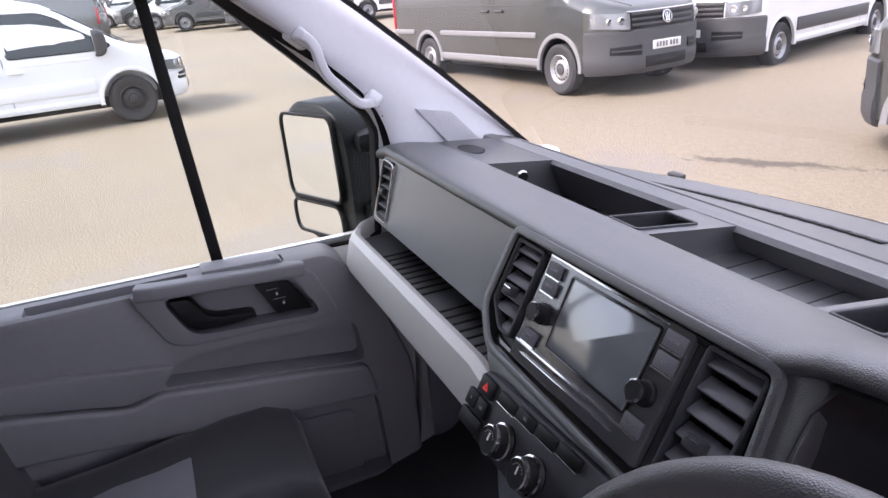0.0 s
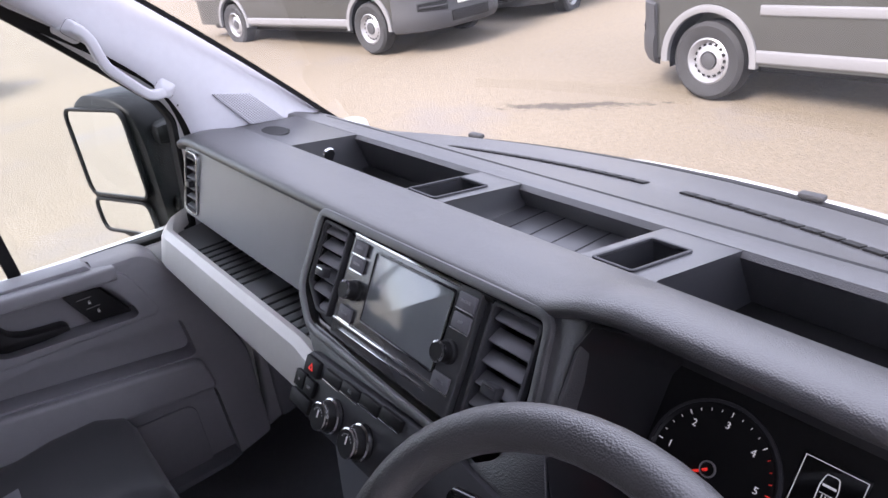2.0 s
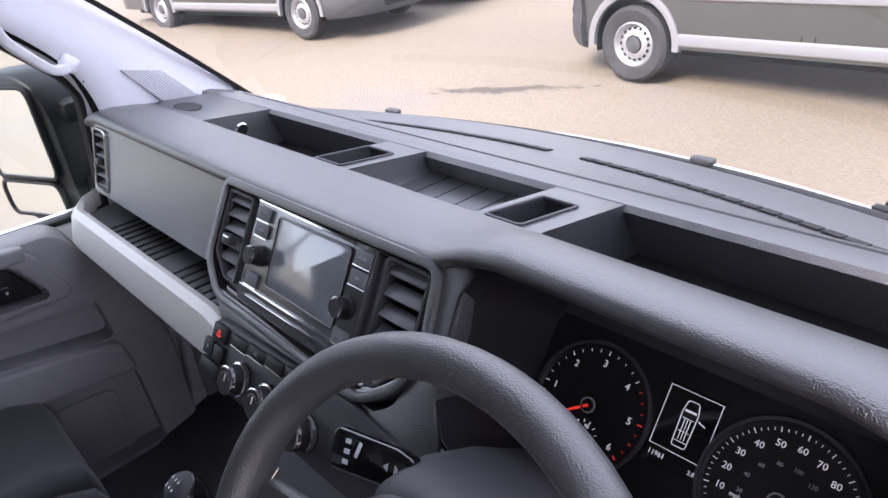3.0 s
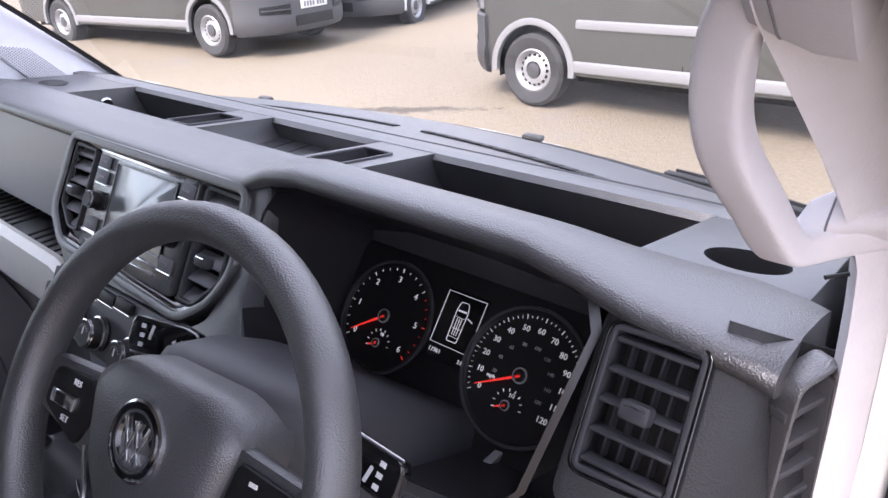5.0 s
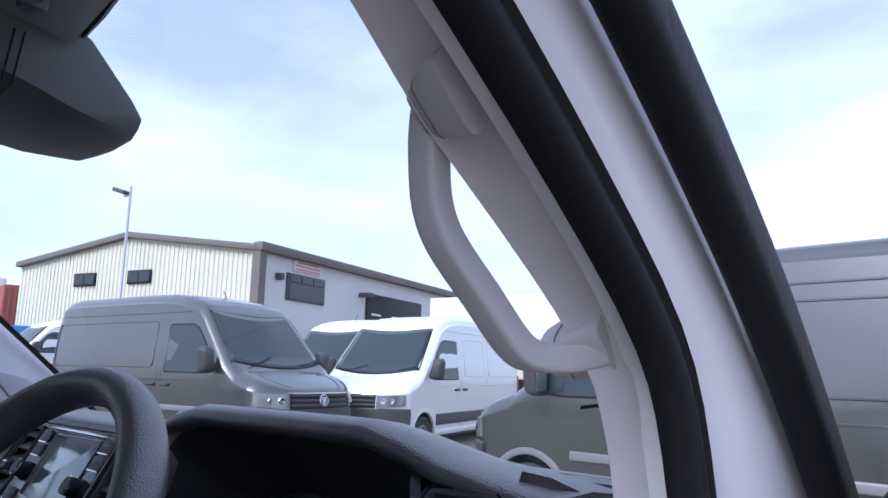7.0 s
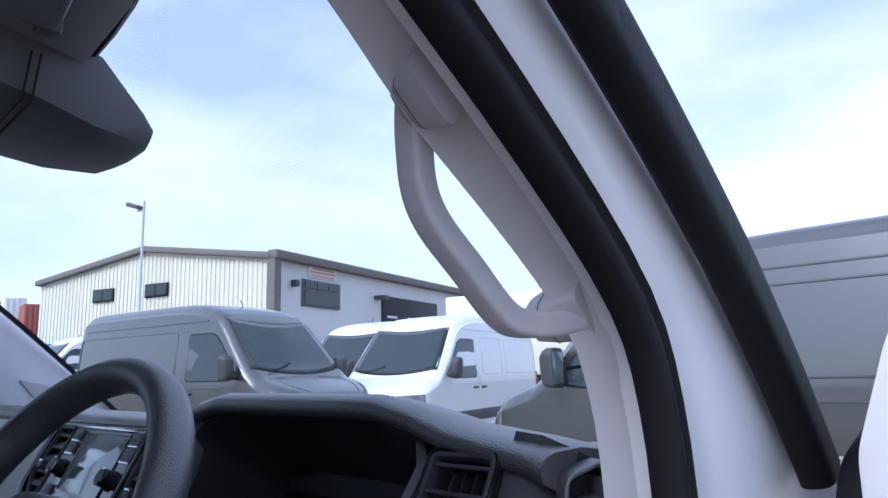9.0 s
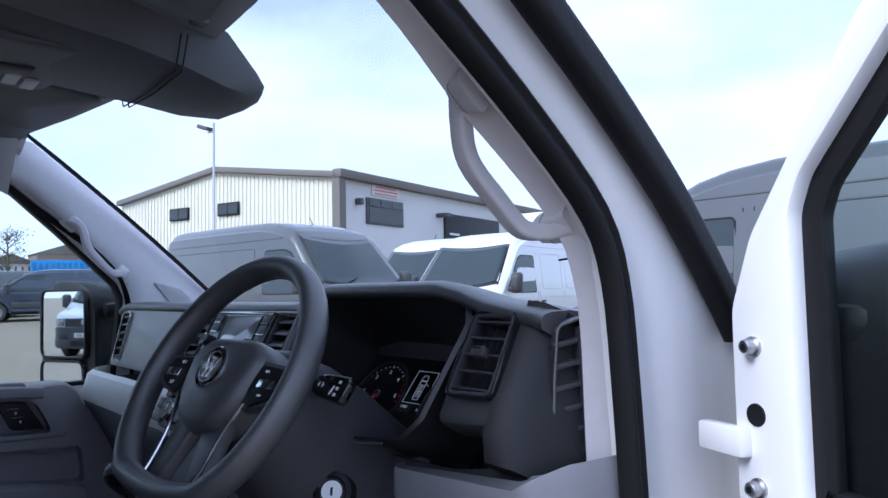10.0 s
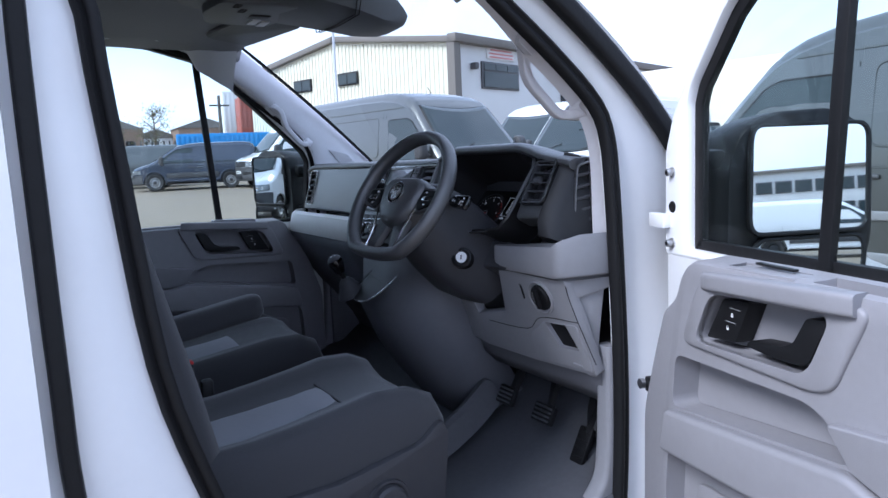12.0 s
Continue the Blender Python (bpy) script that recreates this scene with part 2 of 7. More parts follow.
def smooth_path(pts, n=6, closed=False):
    """A Catmull-Rom curve through the points."""
    ps = [Vector(p) for p in pts]
    k = len(ps)
    out = []
    for i in range(k if closed else k - 1):
        p0 = ps[(i - 1) % k] if closed or i > 0 else ps[0]
        p1, p2 = ps[i], ps[(i + 1) % k]
        p3 = ps[(i + 2) % k] if closed or i + 2 < k else ps[-1]
        for j in range(n):
            t = j / n
            out.append(0.5 * ((2 * p1) + (p2 - p0) * t + (2 * p0 - 5 * p1 + 4 * p2 - p3) * t * t + (3 * p1 - p0 - 3 * p2 + p3) * t ** 3))
    if not closed:
        out.append(ps[-1])
    return out


def sweep(path, section, up=(0, 0, 1), closed=False, scale=None):
    """A section of (side, up) points carried along a path."""
    rows = []
    k = len(path)
    up = Vector(up)
    for i, p in enumerate(path):
        a = path[(i - 1) % k] if closed or i > 0 else path[0]
        b = path[(i + 1) % k] if closed or i + 1 < k else path[-1]
        t = (Vector(b) - Vector(a)).normalized()
        side = t.cross(up).normalized()
        u = side.cross(t).normalized()
        s = scale[i] if scale else 1.0
        rows.append([Vector(p) + side * (x * s) + u * (y * s) for x, y in section])
    if closed:
        rows.append(rows[0])
    return loft(rows, True, not closed)


def circle(r, n=16, ry=None):
    return [(r * math.cos(2 * math.pi * i / n), (ry or r) * math.sin(2 * math.pi * i / n)) for i in range(n)]


def tube(path, r, n=12, up=(0, 0, 1), closed=False, scale=None):
    return sweep(path, circle(r, n), up, closed, scale)


def lathe(profile, n=32, m=None, caps=True):
    """A profile of (radius, height) turned about local z."""
    rows = [[(r * math.cos(2 * math.pi * i / n), r * math.sin(2 * math.pi * i / n), h) for i in range(n)] for r, h in profile]
    bm = loft(rows, True, caps)
    if m:
        bmesh.ops.transform(bm, matrix=m, verts=bm.verts)
    return bm


def text_bm(body, size, m, depth=0.0004, align="CENTER"):
    cu = bpy.data.curves.new("t", "FONT")
    cu.body, cu.size, cu.extrude, cu.align_x, cu.align_y = body, size, depth, align, "CENTER"
    cu.resolution_u = 2
    ob = bpy.data.objects.new("t", cu)
    me = ob.to_mesh()
    bm = bmesh.new()
    bm.from_mesh(me)
    ob.to_mesh_clear()
    bpy.data.objects.remove(ob)
    bpy.data.curves.remove(cu)
    bmesh.ops.transform(bm, matrix=m, verts=bm.verts)
    return bm


def cut(body, *cutters):
    """The body with the cutters taken away."""
    obs = []
    for bm in (body, *cutters):
        bmesh.ops.recalc_face_normals(bm, faces=bm.faces)
        me = bpy.data.meshes.new("t")
        bm.to_mesh(me)
        bm.free()
        obs.append(new("t", me))
    for o in obs[1:]:
        md = obs[0].modifiers.new("b", "BOOLEAN")
        md.operation, md.solver, md.object = "DIFFERENCE", "EXACT", o
    me = bpy.data.meshes.new_from_object(obs[0].evaluated_get(bpy.context.evaluated_depsgraph_get()))
    out = bmesh.new()
    out.from_mesh(me)
    bpy.data.meshes.remove(me)
    for o in obs:
        old = o.data
        bpy.data.objects.remove(o)
        bpy.data.meshes.remove(old)
    return out


def frame_at(o, x, y, z):
    """A matrix with this origin and these three axes."""
    return Matrix(((x[0], y[0], z[0], o[0]), (x[1], y[1], z[1], o[1]), (x[2], y[2], z[2], o[2]), (0, 0, 0, 1)))


def ground_z(x, y):
    s = -0.86 * x + 0.5 * y
    return 0.0275 * min(max(s, -4.0), 70.0)


# ---- the yard ----
def ground_material():
    m = material("sandy_tarmac", (0.208, 0.173, 0.127), 0.85, vary=0.28, grain=26.0, bump=0.8, bump_scale=45, stain=0.3, stain_scale=0.22)
    nt = m.node_tree
    bs = nt.nodes["Principled BSDF"]
    base = bs.inputs["Base Color"].links[0].from_socket
    co = nt.nodes.new("ShaderNodeTexCoord")
    no = nt.nodes.new("ShaderNodeTexNoise")
    no.inputs["Scale"].default_value, no.inputs["Detail"].default_value, no.inputs["Roughness"].default_value = 0.5, 9.0, 0.62
    ra = nt.nodes.new("ShaderNodeValToRGB")
    ra.color_ramp.elements[0].position, ra.color_ramp.elements[1].position = 0.56, 0.68
    mx = nt.nodes.new("ShaderNodeMix")
    mx.data_type = "RGBA"
    mx.inputs["B"].default_value = (0.20, 0.175, 0.15, 1)
    nt.links.new(co.outputs["Object"], no.inputs["Vector"])
    nt.links.new(no.outputs["Fac"], ra.inputs["Fac"])
    nt.links.new(ra.outputs["Color"], mx.inputs["Factor"])
    nt.links.new(base, mx.inputs["A"])
    # one long dark crack of old repairs
    mp = nt.nodes.new("ShaderNodeMapping")
    mp.vector_type = "TEXTURE"
    mp.inputs["Location"].default_value = (-3.95, 4.5, 0.2)
    mp.inputs["Rotation"].default_value = (0, 0, radians(36))
    mp.inputs["Scale"].default_value = (1.5, 0.26, 3.0)
    ln = nt.nodes.new("ShaderNodeVectorMath")
    ln.operation = "LENGTH"
    n3 = nt.nodes.new("ShaderNodeTexNoise")
    n3.inputs["Scale"].default_value, n3.inputs["Detail"].default_value, n3.inputs["Roughness"].default_value = 6.0, 9.0, 0.78
    su = nt.nodes.new("ShaderNodeMath")
    su.operation = "MULTIPLY_ADD"
    su.inputs[1].default_value = -0.42
    r3 = nt.nodes.new("ShaderNodeValToRGB")
    r3.color_ramp.elements[0].position, r3.color_ramp.elements[1].position = 0.27, 0.40
    m3 = nt.nodes.new("ShaderNodeMix")
    m3.data_type = "RGBA"
    m3.inputs["B"].default_value = (0.085, 0.07, 0.055, 1)
    nt.links.new(co.outputs["Object"], mp.inputs["Vector"])
    nt.links.new(co.outputs["Object"], n3.inputs["Vector"])
    nt.links.new(mp.outputs["Vector"], ln.inputs[0])
    nt.links.new(ln.outputs["Value"], su.inputs[0])
    nt.links.new(n3.outputs["Fac"], su.inputs[2])
    nt.links.new(su.outputs[0], r3.inputs["Fac"])
    nt.links.new(r3.outputs["Color"], m3.inputs["Factor"])
    nt.links.new(mx.outputs["Result"], m3.inputs["A"])
    nt.links.new(m3.outputs["Result"], bs.inputs["Base Color"])
    return m


GROUND = ground_material()


def build_ground():
    bm = bmesh.new()
    xs = [-900, -300, -120, -90, -70, -55, -40, -30] + [i * 1.0 for i in range(-22, 12)] + [20, 40, 100, 400]
    ys = [-400, -100, -40, -20] + [i * 1.0 for i in range(-12, 20)] + [30, 45, 60, 90, 130, 300, 900]
    vs = [[bm.verts.new((x, y, ground_z(x, y) + 0.012 * noise.noise((x * 0.35, y * 0.35, 0)))) for y in ys] for x in xs]
    for i in range(len(xs) - 1):
        for j in range(len(ys) - 1):
            bm.faces.new((vs[i][j], vs[i + 1][j], vs[i + 1][j + 1], vs[i][j + 1]))
    g = part("ground", bm, GROUND)
    tagged(g, "sandy worn tarmac yard with dark patches", "ground", kind="structure")


build_ground()

GREY_PAINT = material("dark_grey_metallic_paint", (0.125, 0.13, 0.127), 0.30, metal=0.82, vary=0.03, coat=0.7, stain=0.06)
WHITE_VAN = material("white_van_paint", (0.74, 0.75, 0.76), 0.22, vary=0.02, coat=0.6, stain=0.05)
NAVY_PAINT = material("navy_paint", (0.02, 0.03, 0.055), 0.18, vary=0.03, coat=0.8)
# dark plastic mouldings, coloured paler to carry the sky's reflection
SKY_PALE_STRIP = material("sky_pale_strip", (0.19, 0.19, 0.195), 0.4, vary=0.05)
BUMPER = material("grey_bumper_plastic", (0.05, 0.05, 0.053), 0.55, vary=0.08)
VAN_GLASS = material("tinted_van_glass", (0.03, 0.042, 0.046), 0.03, vary=0.0, spec=0.45)
TYRE = material("tyre_rubber", (0.03, 0.03, 0.031), 0.8, vary=0.15, bump=0.3, bump_scale=120)
RIM = material("painted_steel_rim", (0.36, 0.36, 0.37), 0.35, metal=0.5, vary=0.06)
RIM_DARK = material("black_steel_rim", (0.02, 0.02, 0.022), 0.45, vary=0.06)
LAMP_GLASS = material("headlamp_lens", (0.22, 0.23, 0.24), 0.1, metal=0.4, vary=0.1, grain=30)
PLATE_INK = material("faded_plate_print", (0.16, 0.16, 0.17), 0.5, vary=0.0)
PLATE = material("number_plate", (0.72, 0.72, 0.70), 0.4, vary=0.02)
TAIL_RED = material("red_lens", (0.45, 0.02, 0.03), 0.2, vary=0.05)


def build_wheel(parent, at, side, rad=0.345, rim_mat=None, rim_r=0.205):
    """side: -1 where the outer face looks to local -y."""
    m = frame_at(at, (1, 0, 0), (0, 0, -side), (0, side, 0))
    tyre = lathe([(rim_r, -0.11), (rad * 0.9, -0.115), (rad, -0.08), (rad, 0.08), (rad * 0.9, 0.112), (rim_r + 0.02, 0.1), (rim_r, 0.085)], 32, m, caps=False)
    t = part("wheel", tyre, TYRE, parent)
    rm = lathe([(rim_r + 0.002, 0.088), (rim_r - 0.012, 0.098), (rim_r - 0.03, 0.07), (rim_r - 0.05, 0.045), (rim_r - 0.08, 0.065), (0.085, 0.075), (0.075, 0.05), (0.0001, 0.05)], 32, m, False)
    part("rim", rm, rim_mat or RIM, t)
    cap = lathe([(0.072, 0.05), (0.07, 0.082), (0.03, 0.092), (0.0001, 0.092)], 20, m)
    part("hub_cap", cap, RIM_DARK if rim_mat is RIM_DARK else BUMPER, t)
    for i in range(16):
        a = 2 * math.pi * i / 16
        h = lathe([(0.017, -0.01), (0.017, 0.006), (0.0001, 0.006)], 8, m @ Matrix.Translation((math.cos(a) * (rim_r - 0.066), math.sin(a) * (rim_r - 0.066), 0.0535)))
        part("rim_hole", h, BLACK, t)
    return t


def build_van(label, paint, at, heading, spec, low=BUMPER, rim_mat=None, arch=None):
    """A panel van, nose to local +x, middle of its front axle over the origin. spec: sizes."""
    t = thing("panel_van", label, "van", group="parked vans")
    L0, L1, H, W = spec["front"], spec["rear"], spec["height"], spec["width"] / 2
    wb, belt, prof = spec["base"], spec["belt"], spec["profile"]
    sill, wr, bow, g0, g1 = 0.34, 0.42, 0.46, *spec["grille"]

    def nose_x(y):
        """Plan of the nose: its x at a distance y from the middle."""
        return L0 - bow * (min(abs(y), W) / W) ** 3.4

    def lean_back(z):
        return 0.0 if z < g0 else 0.10 * (z - g0)

    def plan(x):
        """Half width at the waist at a place along the van."""
        if x > L0 - bow:
            return W * max(0.02, (L0 - x) / bow) ** (1 / 3.4)
        if x < -L1 + 0.25:
            return W - 0.07 * ((-L1 + 0.25 - x) / 0.25) ** 2
        return W

    def half(z):
        """Half width at a height: widest at the waist, leaning in above."""
        if z < belt:
            return W - 0.035 * ((belt - z) / belt) ** 2
        return W - spec["lean"] * ((z - belt) / (H - belt)) ** 1.5

    def roof(x):
        for (x0, z0), (x1, z1) in zip(prof, prof[1:]):
            if x1 <= x <= x0:
                return z0 + (z1 - z0) * (x0 - x) / max(x0 - x1, 1e-6)
        return prof[-1][1] if x < prof[-1][0] else prof[0][1]

    def top(x, c):
        """A point on the upper skin at the fraction c of the half width."""
        z = roof(x)
        a = abs(c)
        w = half(z) * plan(x) / W
        drop = 0.035 * a * a + (0.0 if a < 0.8 else spec["round"] * ((a - 0.8) / 0.2) ** 2.4)
        return Vector((x, c * w, z - drop))

    xs = sorted({round(x, 3) for x in [p[0] for p in prof] + [L0 - 0.003, L0 - 0.012, L0 - 0.03, L0 - 0.06, L0 - 0.1, L0 - 0.16, L0 - 0.24, L0 - 0.34] + [L0 - bow - (L0 - bow + L1) * i / 70 for i in range(71)]})
    cs = [-1, -0.985, -0.96, -0.92, -0.87, -0.8, -0.6, -0.3, 0, 0.3, 0.6, 0.8, 0.87, 0.92, 0.96, 0.985, 1]
    rows = []
    for x in xs:
        edge = top(x, 1).z
        k = plan(x) / W
        zs = [sill + (edge - 0.02 - sill) * f for f in (0, 0.08, 0.2, 0.33, 0.46, 0.58, 0.7, 0.8, 0.88, 0.95, 1)]
        side = [(min(half(z), half(edge) if z > edge - 0.001 else 9) * k, z) for z in zs]
        rows.append([Vector((x, -w, z)) for w, z in side] + [top(x, c) for c in cs] + [Vector((x, w, z)) for w, z in reversed(side)])
    cutters = []
    for wx in (0.0, -wb):
        for s in (-1, 1):
            m = frame_at((wx, s * (W + 0.1), 0.36), (1, 0, 0), (0, 0, s), (0, -s, 0))
            cutters.append(lathe([(wr, 0), (wr, 0.42)], 36, m))
    part("body", cut(loft(rows, True, True), *cutters), paint, t, angle=44)

    def on_side(name, outline, s, mat, proud=0.006, deep=0.03, parent=t):
        """A plate with an outline in (x, z) laid on the flank."""
        bm = bmesh.new()
        a = [bm.verts.new((x, s * (half(z) + proud), z)) for x, z in outline]
        b = [bm.verts.new((x, s * (half(z) + proud - deep), z)) for x, z in outline]
        bm.faces.new(a)
        bm.faces.new(b[::-1])
        for i in range(len(a)):
            bm.faces.new((a[i - 1], a[i], b[i], b[i - 1]))
        return part(name, bm, mat, parent)

    def on_nose(name, y0, y1, zlo, zhi, mat, proud=0.01, deep=0.05, parent=t, n=9, r=0.0):
        """A piece that follows the nose between two widths, zlo and zhi at both ends."""
        rr = []
        for i in range(n):
            f = i / (n - 1)
            y, a, b = y0 + (y1 - y0) * f, zlo[0] + (zlo[1] - zlo[0]) * f, zhi[0] + (zhi[1] - zhi[0]) * f
            x = nose_x(y)
            rr.append([Vector((x - deep, y, a)), Vector((x + proud - lean_back(a), y, a)), Vector((x + proud + 0.004 - lean_back((a + b) / 2), y, (a + b) / 2)), Vector((x + proud - lean_back(b), y, b)), Vector((x - deep, y, b))])
        bm = loft(rr)
        bevel(bm, r, 2, 40)
        return part(name, bm, mat, parent, angle=50)

    for wx in (0.0, -wb):
        for s in (-1, 1):
            arc = [math.pi * (i / 16 * 1.16 - 0.08) for i in range(17)]
            part("wheel_well", loft([[(wx + (wr - 0.004) * math.cos(a), s * y, 0.36 + (wr - 0.004) * math.sin(a)) for a in arc] for y in (W - 0.31, W - 0.035)], False), BLACK, t)
            arc = [math.pi * (i / 24 * 1.06 - 0.03) for i in range(25)]
            path = [Vector((wx + (wr + 0.026) * math.cos(a), s * (half(0.5) + 0.004), 0.36 + (wr + 0.026) * math.sin(a))) for a in arc]
            part("arch_trim", sweep(path, [(-0.032, -0.03), (-0.028, 0.016), (0.0, 0.024), (0.034, 0.014), (0.038, -0.03)], up=(0, s, 0)), arch or paint, t, angle=60)
            build_wheel(t, (wx, s * (W - 0.11), 0.345), s, rim_mat=rim_mat)
    rail = wb - 2 * wr - 0.12
    for s in (-1, 1):
        if arch:
            part("side_strip", box(rail, 0.05, 0.085, (-wb / 2, s * (half(0.8) + 0.0), 0.80), 0.016, None, 3), arch, t)
            part("sill_strip", box(rail + 0.06, 0.06, 0.11, (-wb / 2, s * (half(0.45) - 0.01), 0.42), 0.02, None, 3), arch, t)
            part("rear_strip", box(L1 - wb - wr - 0.12, 0.05, 0.085, (-(L1 + wb + wr) / 2, s * (half(0.8) - 0.004), 0.80), 0.016, None, 3), arch, t)
        else:
            part("side_strip", box(rail, 0.04, 0.20, (-wb / 2, s * half(0.62), 0.62), 0.012), low, t)
            part("sill_strip", box(rail + 0.06, 0.05, 0.08, (-wb / 2, s * (half(0.42) - 0.01), 0.40), 0.015), paint, t)
        part("underside", box(L0 + L1 - 0.8, 0.1, 0.16, (-(L1 - L0) / 2 - 0.1, s * (W - 0.25), 0.33)), BLACK, t)
        for gx in spec["gaps"]:
            z1 = spec["door_top"]
            on_side("door_gap", [(gx - 0.005, 0.42), (gx + 0.005, 0.42), (gx + 0.005, belt), (gx + 0.005, z1), (gx - 0.005, z1), (gx - 0.005, belt)], s, BLACK, 0.0015, 0.01)
        # front door window: black edge, glass, divider
        win = rounded(spec["window"], 0.05)
        fr = on_side("side_window", inset(win, -0.02), s, BLACK, 0.003)
        on_side("pane", win, s, VAN_GLASS, 0.006, 0.02, fr)
        for a, b in spec.get("panes", ()):
            o = rounded([(a, spec["window"][-1][1] + 0.02), (a, spec["window"][-2][1]), (b, spec["window"][-2][1]), (b, spec["window"][-1][1] + 0.02)], 0.05)
            fr = on_side("rear_side_window", inset(o, -0.015), s, BLACK, 0.003)
            on_side("pane", o, s, VAN_GLASS, 0.006, 0.02, fr)
        for (x0, z0), (x1, z1) in spec.get("panels", ()):
            o2 = rounded([(x0, z0), (x1, z0), (x1, z1), (x0, z1)], 0.1)
            part("panel_edge", tube([Vector((x, s * (half(z) + 0.002), z)) for x, z in o2], 0.009, 6, up=(0, 1, 0), closed=True), paint, t)
        # waist crease, gutter, handles
        part("waist_crease", sweep([Vector((x, s * half(belt - 0.08), belt - 0.08)) for x in (-0.5, -1.5, -3.0, -L1 + 0.3)], [(-0.02, -0.03), (0.02, -0.03), (0.008, 0.006), (-0.008, 0.006)], up=(0, s, 0)), paint, t)
        if spec.get("gutter"):
            part("gutter", sweep([Vector((x, s * half(spec["gutter"]), spec["gutter"])) for x in (-1.0, -2.0, -3.5, -L1 + 0.25)], [(-0.014, -0.03), (0.014, -0.03), (0.008, 0.012), (-0.008, 0.012)], up=(0, s, 0)), paint, t)
        for hx in spec["handles"]:
            part("door_handle", box(0.20, 0.05, 0.045, (hx, s * (half(belt - 0.16) + 0.012), belt - 0.16), 0.018, None, 3), low, t)
        mx, mz = spec["mirror"]
        rm = []
        for x, k in ((-0.055, 0.96), (-0.05, 1.0), (0.02, 1.0), (0.07, 0.9), (0.105, 0.7), (0.12, 0.4)):
            rm.append([Vector((mx + x, s * (W + 0.15 + y * k), mz + z * k)) for y, z in rounded([(-0.10, -0.19), (0.09, -0.19), (0.115, 0.14), (0.07, 0.19), (-0.09, 0.18)], 0.05)])
        mir = part("door_mirror", loft(rm), BUMPER, t, angle=50)
        part("mirror_arm", box(0.07, 0.16, 0.07, (mx + 0.03, s * (W + 0.02), mz - 0.12), 0.025), BUMPER, mir)
        part("mirror_glass", box(0.004, 0.16, 0.30, (mx - 0.056, s * (W + 0.155), mz), 0.002), MIRROR, mir)
    # windscreen on the raked front, its base bowed in plan
    bx, tx = spec["screen"]
    for name, mat, grow, lift in (("screen_edge", BLACK, 1.0, 0.003), ("windscreen", VAN_GLASS, 0.955, 0.007)):
        rw = []
        for k in range(13):
            f = 0.5 + (k / 12 - 0.5) * grow
            rw.append([top(bx + (tx - bx) * f - 0.16 * c * c * (1 - 0.4 * f), c * (0.90 - 0.02 * f) * grow) + Vector((lift, 0, lift)) for c in [i / 8 - 1 for i in range(17)]])
        ob = part(name, loft(rw, False, False), mat, t, angle=60)
        ob.modifiers.new("thickness", "SOLIDIFY").thickness = 0.004
    for s in (-1, 1):
        part("wiper", tube([top(bx - 0.06, 0.5 * s - 0.15) + Vector((0.02, 0, 0.02)), top(bx - 0.12, 0.5 * s + 0.12) + Vector((0.02, 0, 0.02)), top(bx - 0.19, 0.5 * s + 0.33) + Vector((0.02, 0, 0.02))], 0.009, 6), BLACK, t)
    # nose: bumper wrapping round, grille, lamps, plate
    rows = []
    ys = [W * math.sin(math.pi / 2 * i / 14) for i in range(-14, 15)]
    for y in ys:
        x = nose_x(y)
        k = abs(y) / W
        n = Vector((1 - 0.8 * k ** 3, math.copysign(k ** 3, y), 0)).normalized()
        rows.append([Vector((x, y, z)) + n * d for z, d in ((0.27, -0.06), (0.29, 0.0), (0.36, 0.03), (0.50, 0.036), (0.56, 0.016), (g0 - 0.06, 0.026), (g0 - 0.015, 0.022), (g0 + 0.005, -0.005), (g0, -0.08))])
    part("bumper", loft(rows), low, t, angle=35)
    gr = on_nose("grille", -0.56 * W, 0.56 * W, (g0 + 0.01, g0 + 0.01), (g1, g1), BLACK, 0.008)
    for k in range(3):
        z = g0 + 0.01 + (g1 - g0) * (k + 0.6) / 3.2
        on_nose("grille_bar", -0.55 * W, 0.55 * W, (z, z), (z + 0.03, z + 0.03), BUMPER, 0.022, 0.03, gr)
    on_nose("bonnet_strip", -0.60 * W, 0.60 * W, (g1 + 0.004, g1 + 0.004), (g1 + 0.022, g1 + 0.022), CHROME, 0.014)
    mb = frame_at((L0 + 0.026 - lean_back((g0 + g1) / 2), 0, (g0 + g1) / 2 + 0.02), (0, 1, 0), (-0.2, 0, 0.98), (0.98, 0, 0.2))
    em = part("nose_badge", lathe([(0.088, 0), (0.088, 0.012), (0.076, 0.016), (0.074, 0.008), (0.0001, 0.008)], 28, mb), CHROME, t)
    part("badge_disc", lathe([(0.072, 0.009), (0.0001, 0.010)], 24, mb, False), BUMPER, em)
    for px, an in ((-0.028, 20), (0.028, -20), (-0.010, -20), (0.010, 20)):
        part("badge_bar", box(0.012, 0.115, 0.006, (0, 0, 0), 0, mb @ Matrix.Translation((px, -0.004, 0.012)) @ Matrix.Rotation(radians(an), 4, "Z")), CHROME, em)
    for s in (-1, 1):
        hl = on_nose("headlamp", 0.585 * W * s, 0.955 * W * s, (g0 + 0.015, g0 + 0.05), (g1 + 0.0, g1 + 0.015), LAMP_GLASS, 0.030, 0.06, n=12, r=0.006)
        for f, rad in ((0.68, 0.055), (0.80, 0.045)):
            part("lamp_reflector", lathe([(rad, 0.0), (rad * 0.8, 0.012), (0.0001, 0.008)], 18, frame_at((nose_x(f * W) + 0.028 - lean_back(g0 + 0.12), s * f * W, g0 + 0.125), Vector((-0.35, s * 0.94, 0)), (0, 0, 1), Vector((0.94, s * 0.35, 0)))), CHROME, hl)
